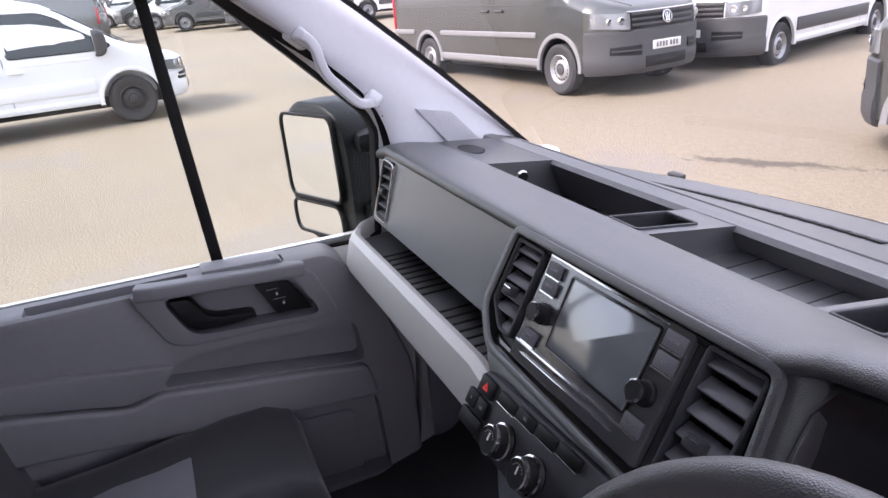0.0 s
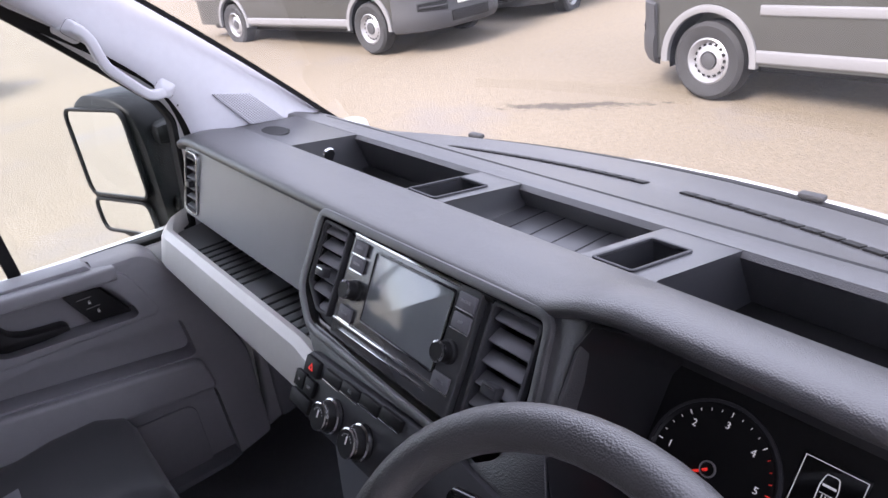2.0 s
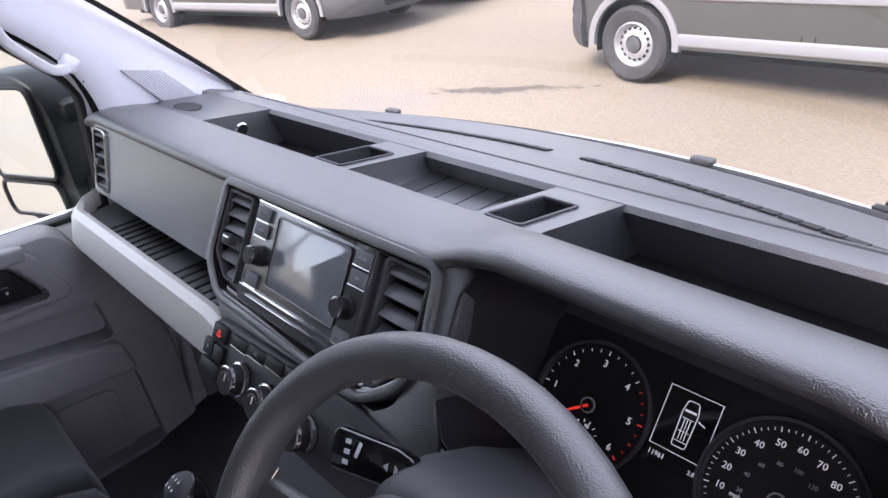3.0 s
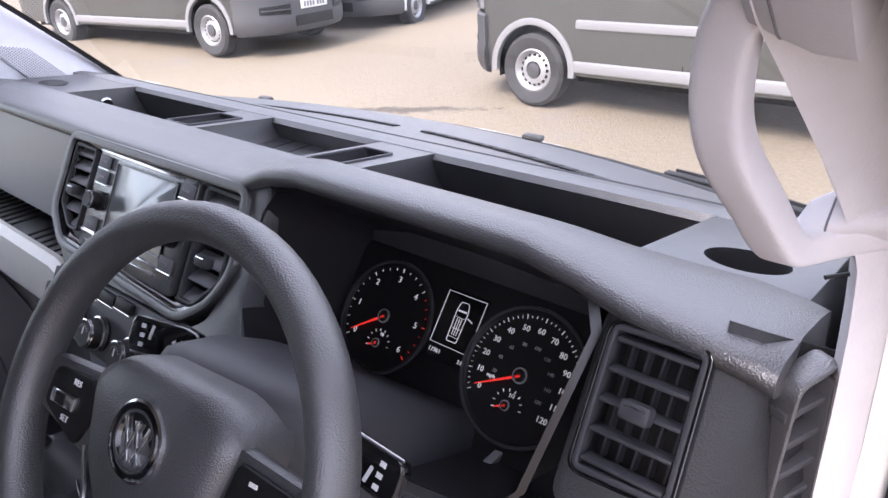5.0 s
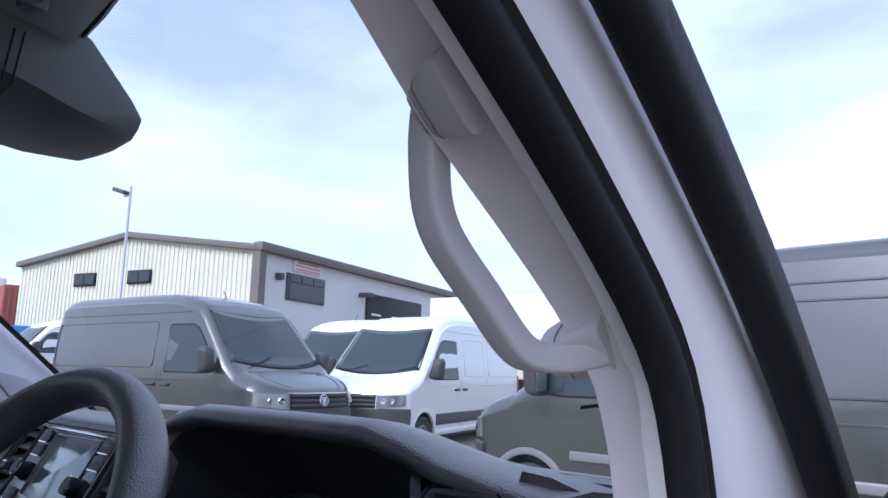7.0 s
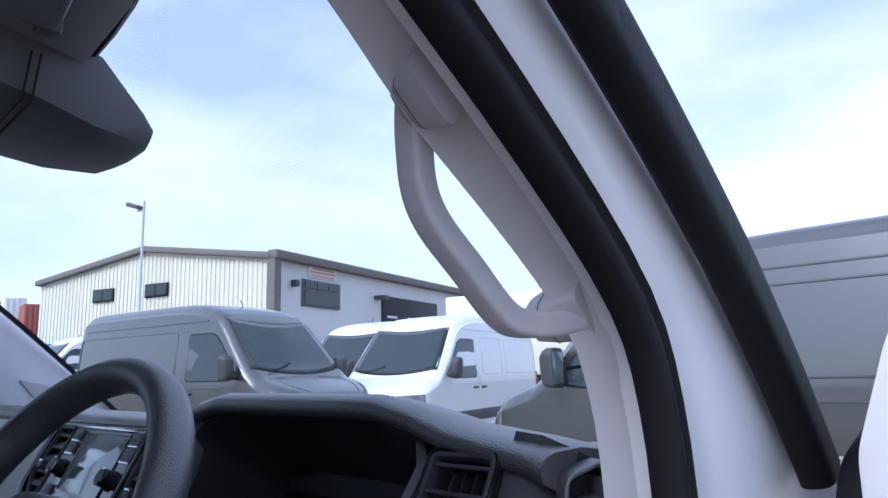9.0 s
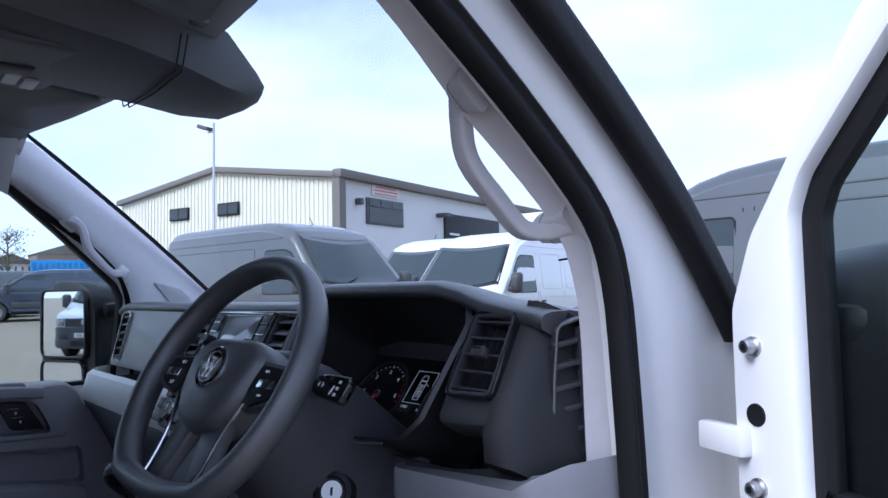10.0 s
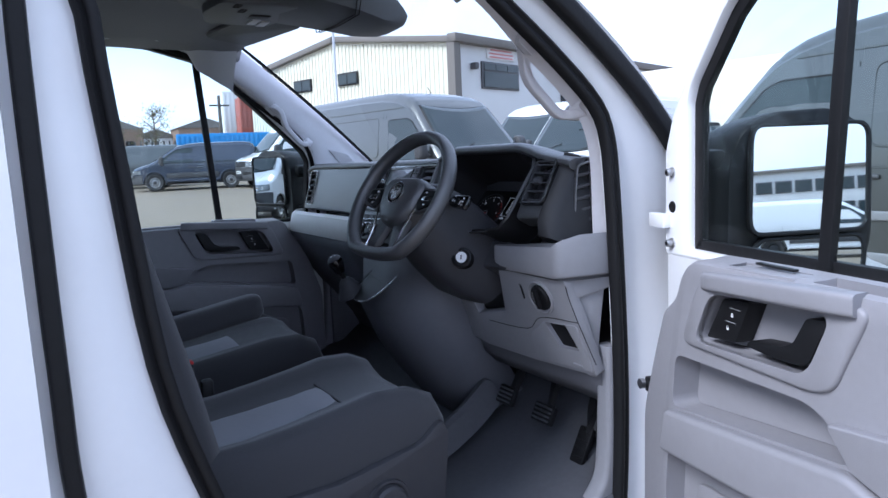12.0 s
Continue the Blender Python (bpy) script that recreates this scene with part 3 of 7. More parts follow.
        on_nose("lower_intake", 0.42 * W * s, 0.80 * W * s, (0.52, 0.54), (0.66, 0.64), BLACK, 0.03, 0.02)
        part("intake_bar", tube([Vector((nose_x(y * W) + 0.036, s * y * W, 0.59)) for y in (0.43, 0.55, 0.66, 0.79)], 0.008, 6), low, t)
        tl = box(0.06, 0.13, 0.60, (-L1 + 0.02, s * (half(1.15) - 0.09), 1.12), 0.02)
        part("tail_lamp", tl, TAIL_RED, t)
        part("rear_pane", box(0.02, W * 0.68, 0.5, (-L1 + 0.008, s * W * 0.43, belt + 0.36), 0.008), VAN_GLASS, t)
    on_nose("lower_grille", -0.36 * W, 0.36 * W, (0.36, 0.36), (0.50, 0.50), BLACK, 0.042, 0.02)
    pl = part("number_plate", box(0.012, 0.52, 0.115, (L0 + 0.034, 0, 0.63), 0.004), PLATE, t)
    for k in range(7):
        part("plate_bar", box(0.004, 0.036, 0.066, (L0 + 0.041, -0.185 + k * 0.056 + (0.03 if k > 3 else 0), 0.63)), PLATE_INK, pl)
    for s in (-1, 1):
        p = [top(x, 0.66 * s) + Vector((0, 0, 0.004)) for x in [0.86 - 0.08 * i for i in range(9)]]
        part("bonnet_crease", sweep(p, [(-0.02, -0.012), (0.02, -0.012), (0.006, 0.006), (-0.006, 0.006)]), paint, t)
    part("aerial", tube([top(-1.35, 0), top(-1.35, 0) + Vector((-0.09, 0, 0.13))], 0.008, 6, up=(0, 1, 0)), BLACK, t)
    x, y = at
    t.matrix_world = pose(x, y, ground_z(x, y) + spec.get("lift", 0.0), 0, 0, heading)
    return t


BIG_VAN = dict(front=1.0, rear=4.96, height=2.62, width=2.04, base=3.64, belt=1.30, lean=0.16, round=0.13,
               profile=[(1.0, 0.78), (0.985, 0.95), (0.955, 1.07), (0.90, 1.14), (0.75, 1.20), (0.5, 1.285), (0.22, 1.38), (0.02, 1.54), (-0.36, 1.95), (-0.66, 2.27), (-0.80, 2.385), (-1.0, 2.475), (-1.3, 2.55), (-1.7, 2.595), (-2.4, 2.61), (-4.5, 2.61), (-4.8, 2.58), (-4.92, 2.50), (-4.96, 2.36)],
               window=[(-0.16, 1.38), (-0.46, 1.74), (-0.70, 1.99), (-0.86, 2.05), (-1.42, 2.05), (-1.42, 1.34), (-0.40, 1.34)], mirror=(-0.22, 1.52), screen=(0.19, -0.62),
               grille=(0.84, 1.06), gaps=(-1.50, -1.60, -2.86), door_top=2.14, handles=(-1.36, -1.74), gutter=2.26, panels=(((-1.74, 1.40), (-2.76, 2.12)), ((-2.98, 1.40), (-4.80, 2.12))))
GREY_VAN = dict(BIG_VAN, gaps=(-1.50, -1.60), panels=(((-1.74, 1.40), (-4.80, 2.12)),))
MID_VAN = dict(front=0.92, rear=4.1, height=1.97, width=1.90, base=3.0, belt=1.08, lean=0.15, round=0.09,
               profile=[(0.92, 0.62), (0.905, 0.76), (0.87, 0.87), (0.80, 0.94), (0.55, 1.03), (0.22, 1.12), (0.05, 1.20), (-0.35, 1.46), (-0.72, 1.70), (-0.95, 1.82), (-1.3, 1.91), (-1.8, 1.95), (-3.5, 1.955), (-3.85, 1.92), (-4.02, 1.80), (-4.1, 1.5)],
               window=[(-0.16, 1.16), (-0.55, 1.42), (-0.82, 1.60), (-1.0, 1.68), (-1.52, 1.70), (-1.52, 1.12), (-0.36, 1.12)], mirror=(-0.34, 1.22), screen=(0.12, -0.74),
               grille=(0.66, 0.84), gaps=(-1.60, -2.72), door_top=1.62, handles=(-1.46, -1.74))


build_van("dark grey metallic high-roof panel van with strips painted pale for sky sheen", GREY_PAINT, (-8.2, 5.9), 8, GREY_VAN, arch=SKY_PALE_STRIP)
build_van("dark grey metallic high-roof panel van parked side-on", GREY_PAINT, (-2.97, 6.25), 180, GREY_VAN, arch=SKY_PALE_STRIP)
build_van("white high-roof panel van with black bumper", WHITE_VAN, (-8.6, 8.30), 287, dict(BIG_VAN, lift=-0.1))
build_van("white high-roof panel van beside its twin behind the grey one", WHITE_VAN, (-11.15, 8.95), 287, dict(BIG_VAN, lift=-0.1))
build_van("white mid-size panel van with black steel wheels", WHITE_VAN, (-12.25, -0.80), 97, MID_VAN, rim_mat=RIM_DARK, low=WHITE_VAN)

CLAD = material("cream_profiled_sheet", (0.66, 0.64, 0.52), 0.5, vary=0.04, stain=0.12, stain_scale=0.4)
CLAD_GREY = material("pale_grey_sheet", (0.64, 0.64, 0.64), 0.55, vary=0.05, stain=0.12, stain_scale=0.4)
ROOF_TRIM = material("grey_brown_roof_edge", (0.16, 0.145, 0.13), 0.6, vary=0.08)


def build_hall():
    t = thing("industrial_hall", "cream metal-clad industrial hall with a low gable", "building")
    c = Vector((-29.1, 18.6, 0))
    z0 = ground_z(c.x, c.y) - 0.5
    g = Vector((-0.957, -0.297, 0))
    s = Vector((-0.297, 0.957, 0))
    eave, ridge, w, l = 7.6, 8.85, 18.5, 34.0
    m = frame_at((c.x, c.y, 0), g, (0, 0, 1), -s)
    gable = [(0, z0), (w, z0), (w, eave), (w / 2, ridge), (0, eave)]
    part("front_wall", prism(gable, -0.4, -0.1, m), CLAD, t)
    n = 58
    for i in range(n):
        x = 0.2 + (w - 0.4) * i / (n - 1)
        top = eave + (ridge - eave) * (1 - abs(x - w / 2) / (w / 2)) - 0.25
        part("sheet_rib", box(0.10, top - z0, 0.07, (x, (top + z0) / 2, -0.08), 0.02, m, 1), CLAD, t)
    ms = frame_at((c.x, c.y, 0), s, (0, 0, 1), -g)
    part("side_wall", box(l, eave - z0, 0.3, (l / 2, (eave + z0) / 2, -0.25), 0, ms), CLAD_GREY, t)
    part("corner_flashing", box(0.5, eave - z0 - 0.1, 0.5, (0, (eave + z0) / 2, -0.05), 0, m), ROOF_TRIM, t)
    part("eave_trim", box(l + 0.5, 0.45, 0.6, (l / 2, eave + 0.1, 0.1), 0.05, ms), ROOF_TRIM, t)
    for a, b in (((0, eave), (w / 2, ridge)), ((w / 2, ridge), (w, eave))):
        d = Vector((b[0] - a[0], b[1] - a[1]))
        an = math.atan2(d.y, d.x)
        part("verge_trim", box(d.length + 0.2, 0.32, 0.5, (0, 0, 0), 0.03, m @ Matrix.Translation(((a[0] + b[0]) / 2, (a[1] + b[1]) / 2 + 0.05, 0.0)) @ Matrix.Rotation(an, 4, "Z")), ROOF_TRIM, t)
        roof = box(d.length + 0.2, 0.12, l, (0, 0, -l / 2), 0, m @ Matrix.Translation(((a[0] + b[0]) / 2, (a[1] + b[1]) / 2, 0.0)) @ Matrix.Rotation(an, 4, "Z"))
        part("roof", roof, ROOF_TRIM, t)
    for x in (8.25, 12.6):
        wn = part("window", box(1.75, 0.75, 0.12, (x, 6.5, -0.02), 0.02, m), BLACK, t)
        for k in (-0.42, 0.42):
            part("window_pane", box(0.76, 0.56, 0.05, (x + k, 6.5, 0.03), 0, m), VAN_GLASS, wn)
    return t, m, ms


HALL, HALL_M, HALL_S = build_hall()


# ---- the cab: dashboard ----
# face frame of the raked centre stack: x along the dash, y up the face, z out of it
FACE = frame_at((0, -0.01, 1.598), (1, 0, 0), (0, 0.49, 0.872), (0, -0.872, 0.49))
dash = thing("dashboard", "dark grey grained plastic van dashboard with storage trays", "dashboard")


def uv(pts):
    return [(u, -v) for u, v in pts]


def hump(x):
    """Rise of the pad over the instruments."""
    f = min(max((x - 0.22) / 0.12, 0), 1) * min(max((0.80 - x) / 0.16, 0), 1)
    return 0.034 * f * f * (3 - 2 * f)


def build_pad():
    rows = []
    xs = [-0.872, -0.866, -0.85, -0.8] + [-0.75 + i * 0.05 for i in range(31)] + [0.80, 0.835, 0.848, 0.855]
    for x in xs:
        h = hump(x)
        e = max(0.0, (abs(x) - 0.79) / 0.07)
        drop = 0.012 * e * e
        prof = [(0.02, 1.572 + h * 1.25), (-0.008, 1.583 + h), (-0.015, 1.587 + h), (-0.0175, 1.594 + h), (-0.0155, 1.601 + h), (-0.009, 1.6055 + h), (0.003, 1.608 + h), (0.04, 1.609 + h * 0.8), (0.08, 1.603 + h * 0.35), (0.108, 1.596), (0.116, 1.592), (0.118, 1.58), (0.118, 1.55), (0.03, 1.545 + h * 1.8)]
        rows.append([Vector((x, y, z - drop)) for y, z in prof])
    part("upper_pad", loft(rows), PAD, dash, "grained grey dash pad", angle=50)


build_pad()


def panel_between(x0, x1, prof, mat, name, parent, n=8, label="", r=0.0):
    rows = [[Vector((x0 + (x1 - x0) * i / n, y, z)) for y, z in prof] for i in range(n + 1)]
    bm = loft(rows)
    bevel(bm, r, 2, 40)
    return part(name, bm, mat, parent, label)


# passenger fascia, with the lower edge overhanging the shelf; its end slants
PFACE = frame_at((0, -0.004, 1.578), (1, 0, 0), (0, 0.12, 0.99), (0, -0.99, 0.12))
PVENT = [(-0.812, -0.002), (-0.868, -0.143), (-0.80, -0.145), (-0.746, -0.002)]
rows = [[Vector((-0.205 + f * (-0.625 - 0.45 * (1.575 - z)), y, z)) for y, z in ((0.03, 1.592), (-0.008, 1.590), (-0.013, 1.57), (-0.034, 1.43), (-0.032, 1.418), (-0.02, 1.412), (0.06, 1.412), (0.06, 1.57))] for f in [i / 10 for i in range(11)]]
part("passenger_fascia", cut(loft(rows), prism(rounded(PVENT, 0.014), -0.04, 0.1, PFACE)), FASCIA, dash, "smooth grey passenger fascia")
# shelf and pale lip below it
panel_between(-0.90, -0.10, [(0.06, 1.385), (-0.085, 1.372), (-0.085, 1.355), (0.06, 1.36)], TRAY, "shelf", dash)
panel_between(-0.90, -0.10, [(0.055, 1.385), (0.06, 1.43), (0.075, 1.43), (0.07, 1.37)], DARK, "shelf_back", dash)
for i in range(22):
    x = -0.74 + i * 0.029
    if abs(x + 0.46) > 0.03:
        part("shelf_rib", box(0.004, 0.10, 0.004, (x, -0.03, 1.381), 0.001), BLACK, dash)
lip = [(-0.085, 1.405), (-0.098, 1.412), (-0.112, 1.402), (-0.128, 1.345), (-0.122, 1.325), (-0.10, 1.318), (-0.08, 1.33)]
rows = []
for i in range(26):
    x = -0.945 + i * 0.034
    f = min(1.0, max(0.0, (x + 0.945) / 0.10)) ** 0.5
    g = min(1.0, max(0.0, (-0.10 - x) / 0.1))
    rows.append([Vector((x, y * f + (1 - f) * -0.02 - 0.012 * (1 - g), z)) for y, z in lip])
part("pale_lip", loft(rows), LIGHT_TRIM, dash, "pale grey shelf lip")

# centre stack
SUR = [(-0.205, 0.0), (-0.208, 0.128), (-0.155, 0.176), (0.20, 0.186), (0.255, 0.150), (0.284, 0.10), (0.272, -0.004)]
OUT = rounded(uv(SUR), 0.022)
part("centre_surround", ring(OUT, inset(OUT, 0.012), -0.03, 0.010, FACE, 0.003), PAD, dash)
part("bezel", ring(inset(OUT, 0.012), inset(OUT, 0.022), -0.03, 0.005, FACE, 0.002, d_in=-0.002), PIANO, dash)
LVENT = [(-0.190, 0.016), (-0.192, 0.112), (-0.150, 0.145), (-0.118, 0.145), (-0.118, 0.016)]
RVENT = [(0.182, 0.012), (0.182, 0.160), (0.215, 0.160), (0.258, 0.118), (0.258, 0.012)]
part("stack_plate", cut(prism(inset(OUT, 0.018), -0.05, -0.006, FACE), prism(uv(LVENT), -0.04, 0.05, FACE), prism(uv(RVENT), -0.04, 0.05, FACE)), DARK, dash)


def slatted_vent(outline, n, parent, lean=52, tab=(0.0, 0.5), slat_mat=TRAY, trim=None, m=FACE, deep=0.026, thin=0.005, vane_mat=BLACK):
    """An air vent: dark well, frame, slats across, a slider."""
    v = part("vent", ring(outline, inset(outline, 0.005), -0.012, 0.004, m, 0.0015), DARK, parent)
    part("vent_well", prism(inset(outline, 0.003), -0.045, -0.03, m), BLACK, v)
    if trim:
        part("vent_trim", ring(inset(outline, -0.003), outline, -0.008, 0.005, m, 0.001), trim, v)
    ys = [p[1] for p in outline]
    y0, y1 = min(ys), max(ys)
    ins = inset(outline, 0.006)

    def span(y):
        hits = []
        for (xa, ya), (xb, yb) in zip(ins, ins[1:] + ins[:1]):
            if (ya - y) * (yb - y) < 0:
                hits.append(xa + (xb - xa) * (y - ya) / (yb - ya))
        return (min(hits), max(hits)) if len(hits) >= 2 else None
    for i in range(n):
        y = y1 + (y0 - y1) * (i + 0.5) / n
        s = span(y)
        if not s or s[1] - s[0] < 0.015:
            continue
        xa, xb = s
        bm = box(xb - xa, thin, deep, (0, 0, 0), 0.0012, Matrix.Rotation(radians(lean), 4, "X"))
        bmesh.ops.transform(bm, matrix=m @ Matrix.Translation(((xa + xb) / 2, y, 0.003 - deep / 2)), verts=bm.verts)
        part("vent_slat", bm, slat_mat, v)
    for i in range(5):
        s = span((y0 + y1) / 2)
        x = s[0] + (s[1] - s[0]) * (i + 0.5) / 5
        part("vent_vane", box(0.002, (y1 - y0) * 0.8, 0.014, (x, (y0 + y1) / 2, -0.026), 0, m), vane_mat, v)
    s = span(y0 + (y1 - y0) * (1 - tab[1]))
    tx = (s[0] + s[1]) / 2 + tab[0]
    sl = part("vent_slider", box(0.024, 0.015, 0.014, (tx, y0 + (y1 - y0) * (1 - tab[1]), 0.006), 0.003, m), DARK, v)
    part("slider_line", box(0.016, 0.0014, 0.001, (tx, y0 + (y1 - y0) * (1 - tab[1]) + 0.004, 0.0132), 0, m), CHROME, sl)
    return v


slatted_vent(rounded(uv([(-0.190, 0.016), (-0.192, 0.112), (-0.150, 0.145), (-0.118, 0.145), (-0.118, 0.016)]), 0.008), 6, dash, lean=50, tab=(0.0, 0.55), slat_mat=VANE, deep=0.020, thin=0.004)
slatted_vent(rounded(uv([(0.182, 0.012), (0.182, 0.160), (0.215, 0.160), (0.258, 0.118), (0.258, 0.012)]), 0.008), 6, dash, lean=50, tab=(0.0, 0.6), slat_mat=VANE, deep=0.020, thin=0.004)
DVENT = [(0.737, 0.006), (0.737, 0.122), (0.815, 0.118), (0.812, 0.004)]
slatted_vent(rounded(uv(DVENT), 0.01), 5, dash, lean=14, tab=(0.0, 0.5), slat_mat=DARK, trim=PIANO, deep=0.013, thin=0.0035, vane_mat=DARK)
# passenger vent lies on the steep fascia; its slats lean with it
slatted_vent(rounded(PVENT, 0.014), 6, dash, lean=20, tab=(0.0, 0.5), slat_mat=VANE, deep=0.014, trim=CHROME, m=PFACE @ Matrix.Translation((0, 0, 0.012)))


def build_radio():
    r = thing("car_radio", "satin black touchscreen radio with pale side keys", "radio")
    o = rounded(uv([(-0.103, 0.014), (-0.103, 0.160), (0.165, 0.163), (0.165, 0.011)]), 0.006)
    part("front_panel", prism(o, -0.008, 0.004, FACE, 0.002), RADIO_FACE, r)
    for v0, v1, u0, u1 in ((0.013, 0.017, -0.1, 0.13), (0.134, 0.138, -0.1, 0.13)):
        part("chrome_line", box(u1 - u0, v1 - v0, 0.003, ((u0 + u1) / 2, -(v0 + v1) / 2, 0.005), 0.001, FACE), CHROME, r)
    part("chrome_line", box(0.2, 0.002, 0.003, (0.02, -0.147, 0.005), 0.001, FACE), CHROME, r)
    so = rounded(uv([(-0.040, 0.026), (-0.036, 0.118), (0.122, 0.121), (0.122, 0.024)]), 0.003)
    part("screen", prism(so, 0.0, 0.0055, FACE, 0.001), SCREEN, r)
    part("screen_rim", ring(inset(so, -0.003), so, 0.0, 0.007, FACE, 0.0008), PIANO, r)
    keys = [(-0.079, 0.030, "RADIO"), (-0.076, 0.052, "MEDIA"), (-0.073, 0.122, "MENU"), (0.147, 0.028, "PHONE"), (0.147, 0.052, "APP"), (0.142, 0.126, "VOICE")]
    for u, v, word in keys:
        k = part("key", box(0.030, 0.0185, 0.004, (u, -v, 0.006), 0.0012, FACE), CARD_DARK, r)
        part("key_rim", box(0.0325, 0.0015, 0.003, (u, -v - 0.0105, 0.0055), 0, FACE), CHROME, k)
        part("key_word", text_bm(word, 0.0052, FACE @ Matrix.Translation((u, -v, 0.0085))), INK_GREY, k)
    for u, v in ((-0.068, 0.087), (0.140, 0.090)):
        m = FACE @ Matrix.Translation((u, -v, 0.004))
        k = part("knob", lathe([(0.0145, 0), (0.0145, 0.004), (0.0125, 0.006), (0.0125, 0.018), (0.0115, 0.0205), (0.0001, 0.0205)], 28, m), BLACK, r)
        part("knob_ring", lathe([(0.0128, 0.017), (0.0128, 0.0195), (0.0105, 0.0208), (0.0105, 0.0195)], 28, m, False), CHROME, k)
    return r


build_radio()


# top deck: trays with two pocket dividers, cup holders at the ends
def deck_y(x):
    return 0.665 - 0.215 * (x / 0.95) ** 2


def build_deck():
    deck = box(1.70, 0.19, 0.12, (-0.01, 0.205, 1.5275), 0.006)
    for v in deck.verts:
        v.co.z -= max(0.0, v.co.y - 0.11) * 0.09
    cuts = []
    for x0, x1 in ((-0.60, -0.185), (-0.105, 0.185), (0.275, 0.69)):
        c = box(x1 - x0, 0.24, 0.2, ((x0 + x1) / 2, 0.232, 1.632 if x0 == -0.105 else 1.585), 0.018)
        for v in c.verts:
            if v.co.z < 1.55:
                v.co.x += (0.012 if v.co.x < (x0 + x1) / 2 else -0.012)
            v.co.x += (v.co.y - 0.11) * 0.12
        cuts.append(c)
    for x0, x1 in ((-0.183, -0.117), (0.194, 0.25)):
        c = box(x1 - x0, 0.095, 0.14, ((x0 + x1) / 2, 0.175, 1.585), 0.008)
        for v in c.verts:
            v.co.x += (v.co.y - 0.11) * 0.12
        cuts.append(c)
    for x in (-0.745, 0.772):
        cuts.append(lathe([(0.036, -0.09), (0.04, 0.06)], 28, Matrix.Translation((x, 0.165, 1.58)) @ Matrix.Diagonal((1.0, 0.72, 1, 1))))
    part("tray_deck", cut(deck, *cuts), TRAY, dash, "open storage trays with dividers", angle=35)
    for x0, x1 in ((-0.186, -0.114), (0.191, 0.253)):
        o = rounded([(x0, 0.124), (x1, 0.124), (x1 + 0.012, 0.226), (x0 + 0.012, 0.226)], 0.008)
        m = frame_at((0, 0, 1.5975), (1, 0, 0), (0, 0.996, -0.09), (0, 0.09, 0.996))
        part("pocket_rim", ring(o, inset(o, 0.005), -0.003, 0.0025, m, 0.001), DARK, dash)
    # ribbed mats on the tray floors
    for x0, x1, up in ((-0.585, -0.20, 0), (-0.085, 0.175, 0.047), (0.295, 0.675, 0)):
        t = part("tray_mat", box(x1 - x0, 0.16, 0.004, ((x0 + x1) / 2 + 0.012, 0.215, 1.4885 + up), 0.0015), TRAY, dash)
        n = int((x1 - x0) / 0.042)
        for i in range(1, n):
            part("mat_groove", box(0.0025, 0.15, 0.003, (x0 + (x1 - x0) * i / n + 0.012, 0.215, 1.4895 + up)), BLACK, t)
    # rear cover down to the glass
    rows = []
    for i in range(37):
        x = -0.90 + i * 0.05
        ye = deck_y(x)
        rows.append([Vector((x, y, z)) for y, z in ((0.268, 1.545), (0.262, 1.566), (0.268, 1.574), (0.29, 1.573), (0.36, 1.552), (ye - 0.17, 1.511), (ye - 0.14, 1.506), (ye - 0.03, 1.488), (ye, 1.470), (ye, 1.40), (0.30, 1.44))])
    part("rear_cover", loft(rows), PAD, dash, angle=45)
    part("deck_well", box(1.66, 0.05, 0.12, (0, 0.315, 1.50), 0), BLACK, dash)
    # windscreen vent slots
    for a, b in ((-0.50, -0.02), (0.05, 0.62)):
        n = int((b - a) / 0.03)
        for i in range(n):
            x = a + (b - a) * (i + 0.5) / n
            y = deck_y(x) - 0.155
            z = 1.5065
            part("windscreen_vent", box((b - a) / n - 0.003, 0.020, 0.008, (0, 0, 0), 0.001, Matrix.Translation((x, y, z + 0.0005)) @ Matrix.Rotation(-0.43 * x, 4, "Z") @ Matrix.Rotation(radians(-14), 4, "X")), BLACK, dash)
    # round switch on the end wall of the tray
    m = frame_at((-0.586, 0.20, 1.545), (0, 1, 0), (0, 0, 1), (1, 0, 0))
    k = part("socket", lathe([(0.017, 0), (0.017, 0.005), (0.0135, 0.008), (0.0135, 0.003), (0.0001, 0.003)], 28, m), CHROME, dash)
    part("socket_cap", lathe([(0.0125, 0.003), (0.012, 0.007), (0.0001, 0.007)], 20, m), BLACK, k)
    part("tweeter_socket", lathe([(0.05, 0), (0.048, 0.004), (0.0001, 0.004)], 24, Matrix.Translation((-0.74, 0.16, 1.581)) @ Matrix.Diagonal((1, 0.5, 1, 1))), BLACK, dash)


build_deck()


# instrument cluster
CLUS = frame_at((0, 0.058, 1.442), (1, 0, 0), (0, 0.625, 0.78), (0, -0.78, 0.625))


def clus_pt(u, w, n=0.0):
    return CLUS @ Vector((u, w, n))


def face_pt(u, v, n=0.0):
    return FACE @ Vector((u, -v, n))


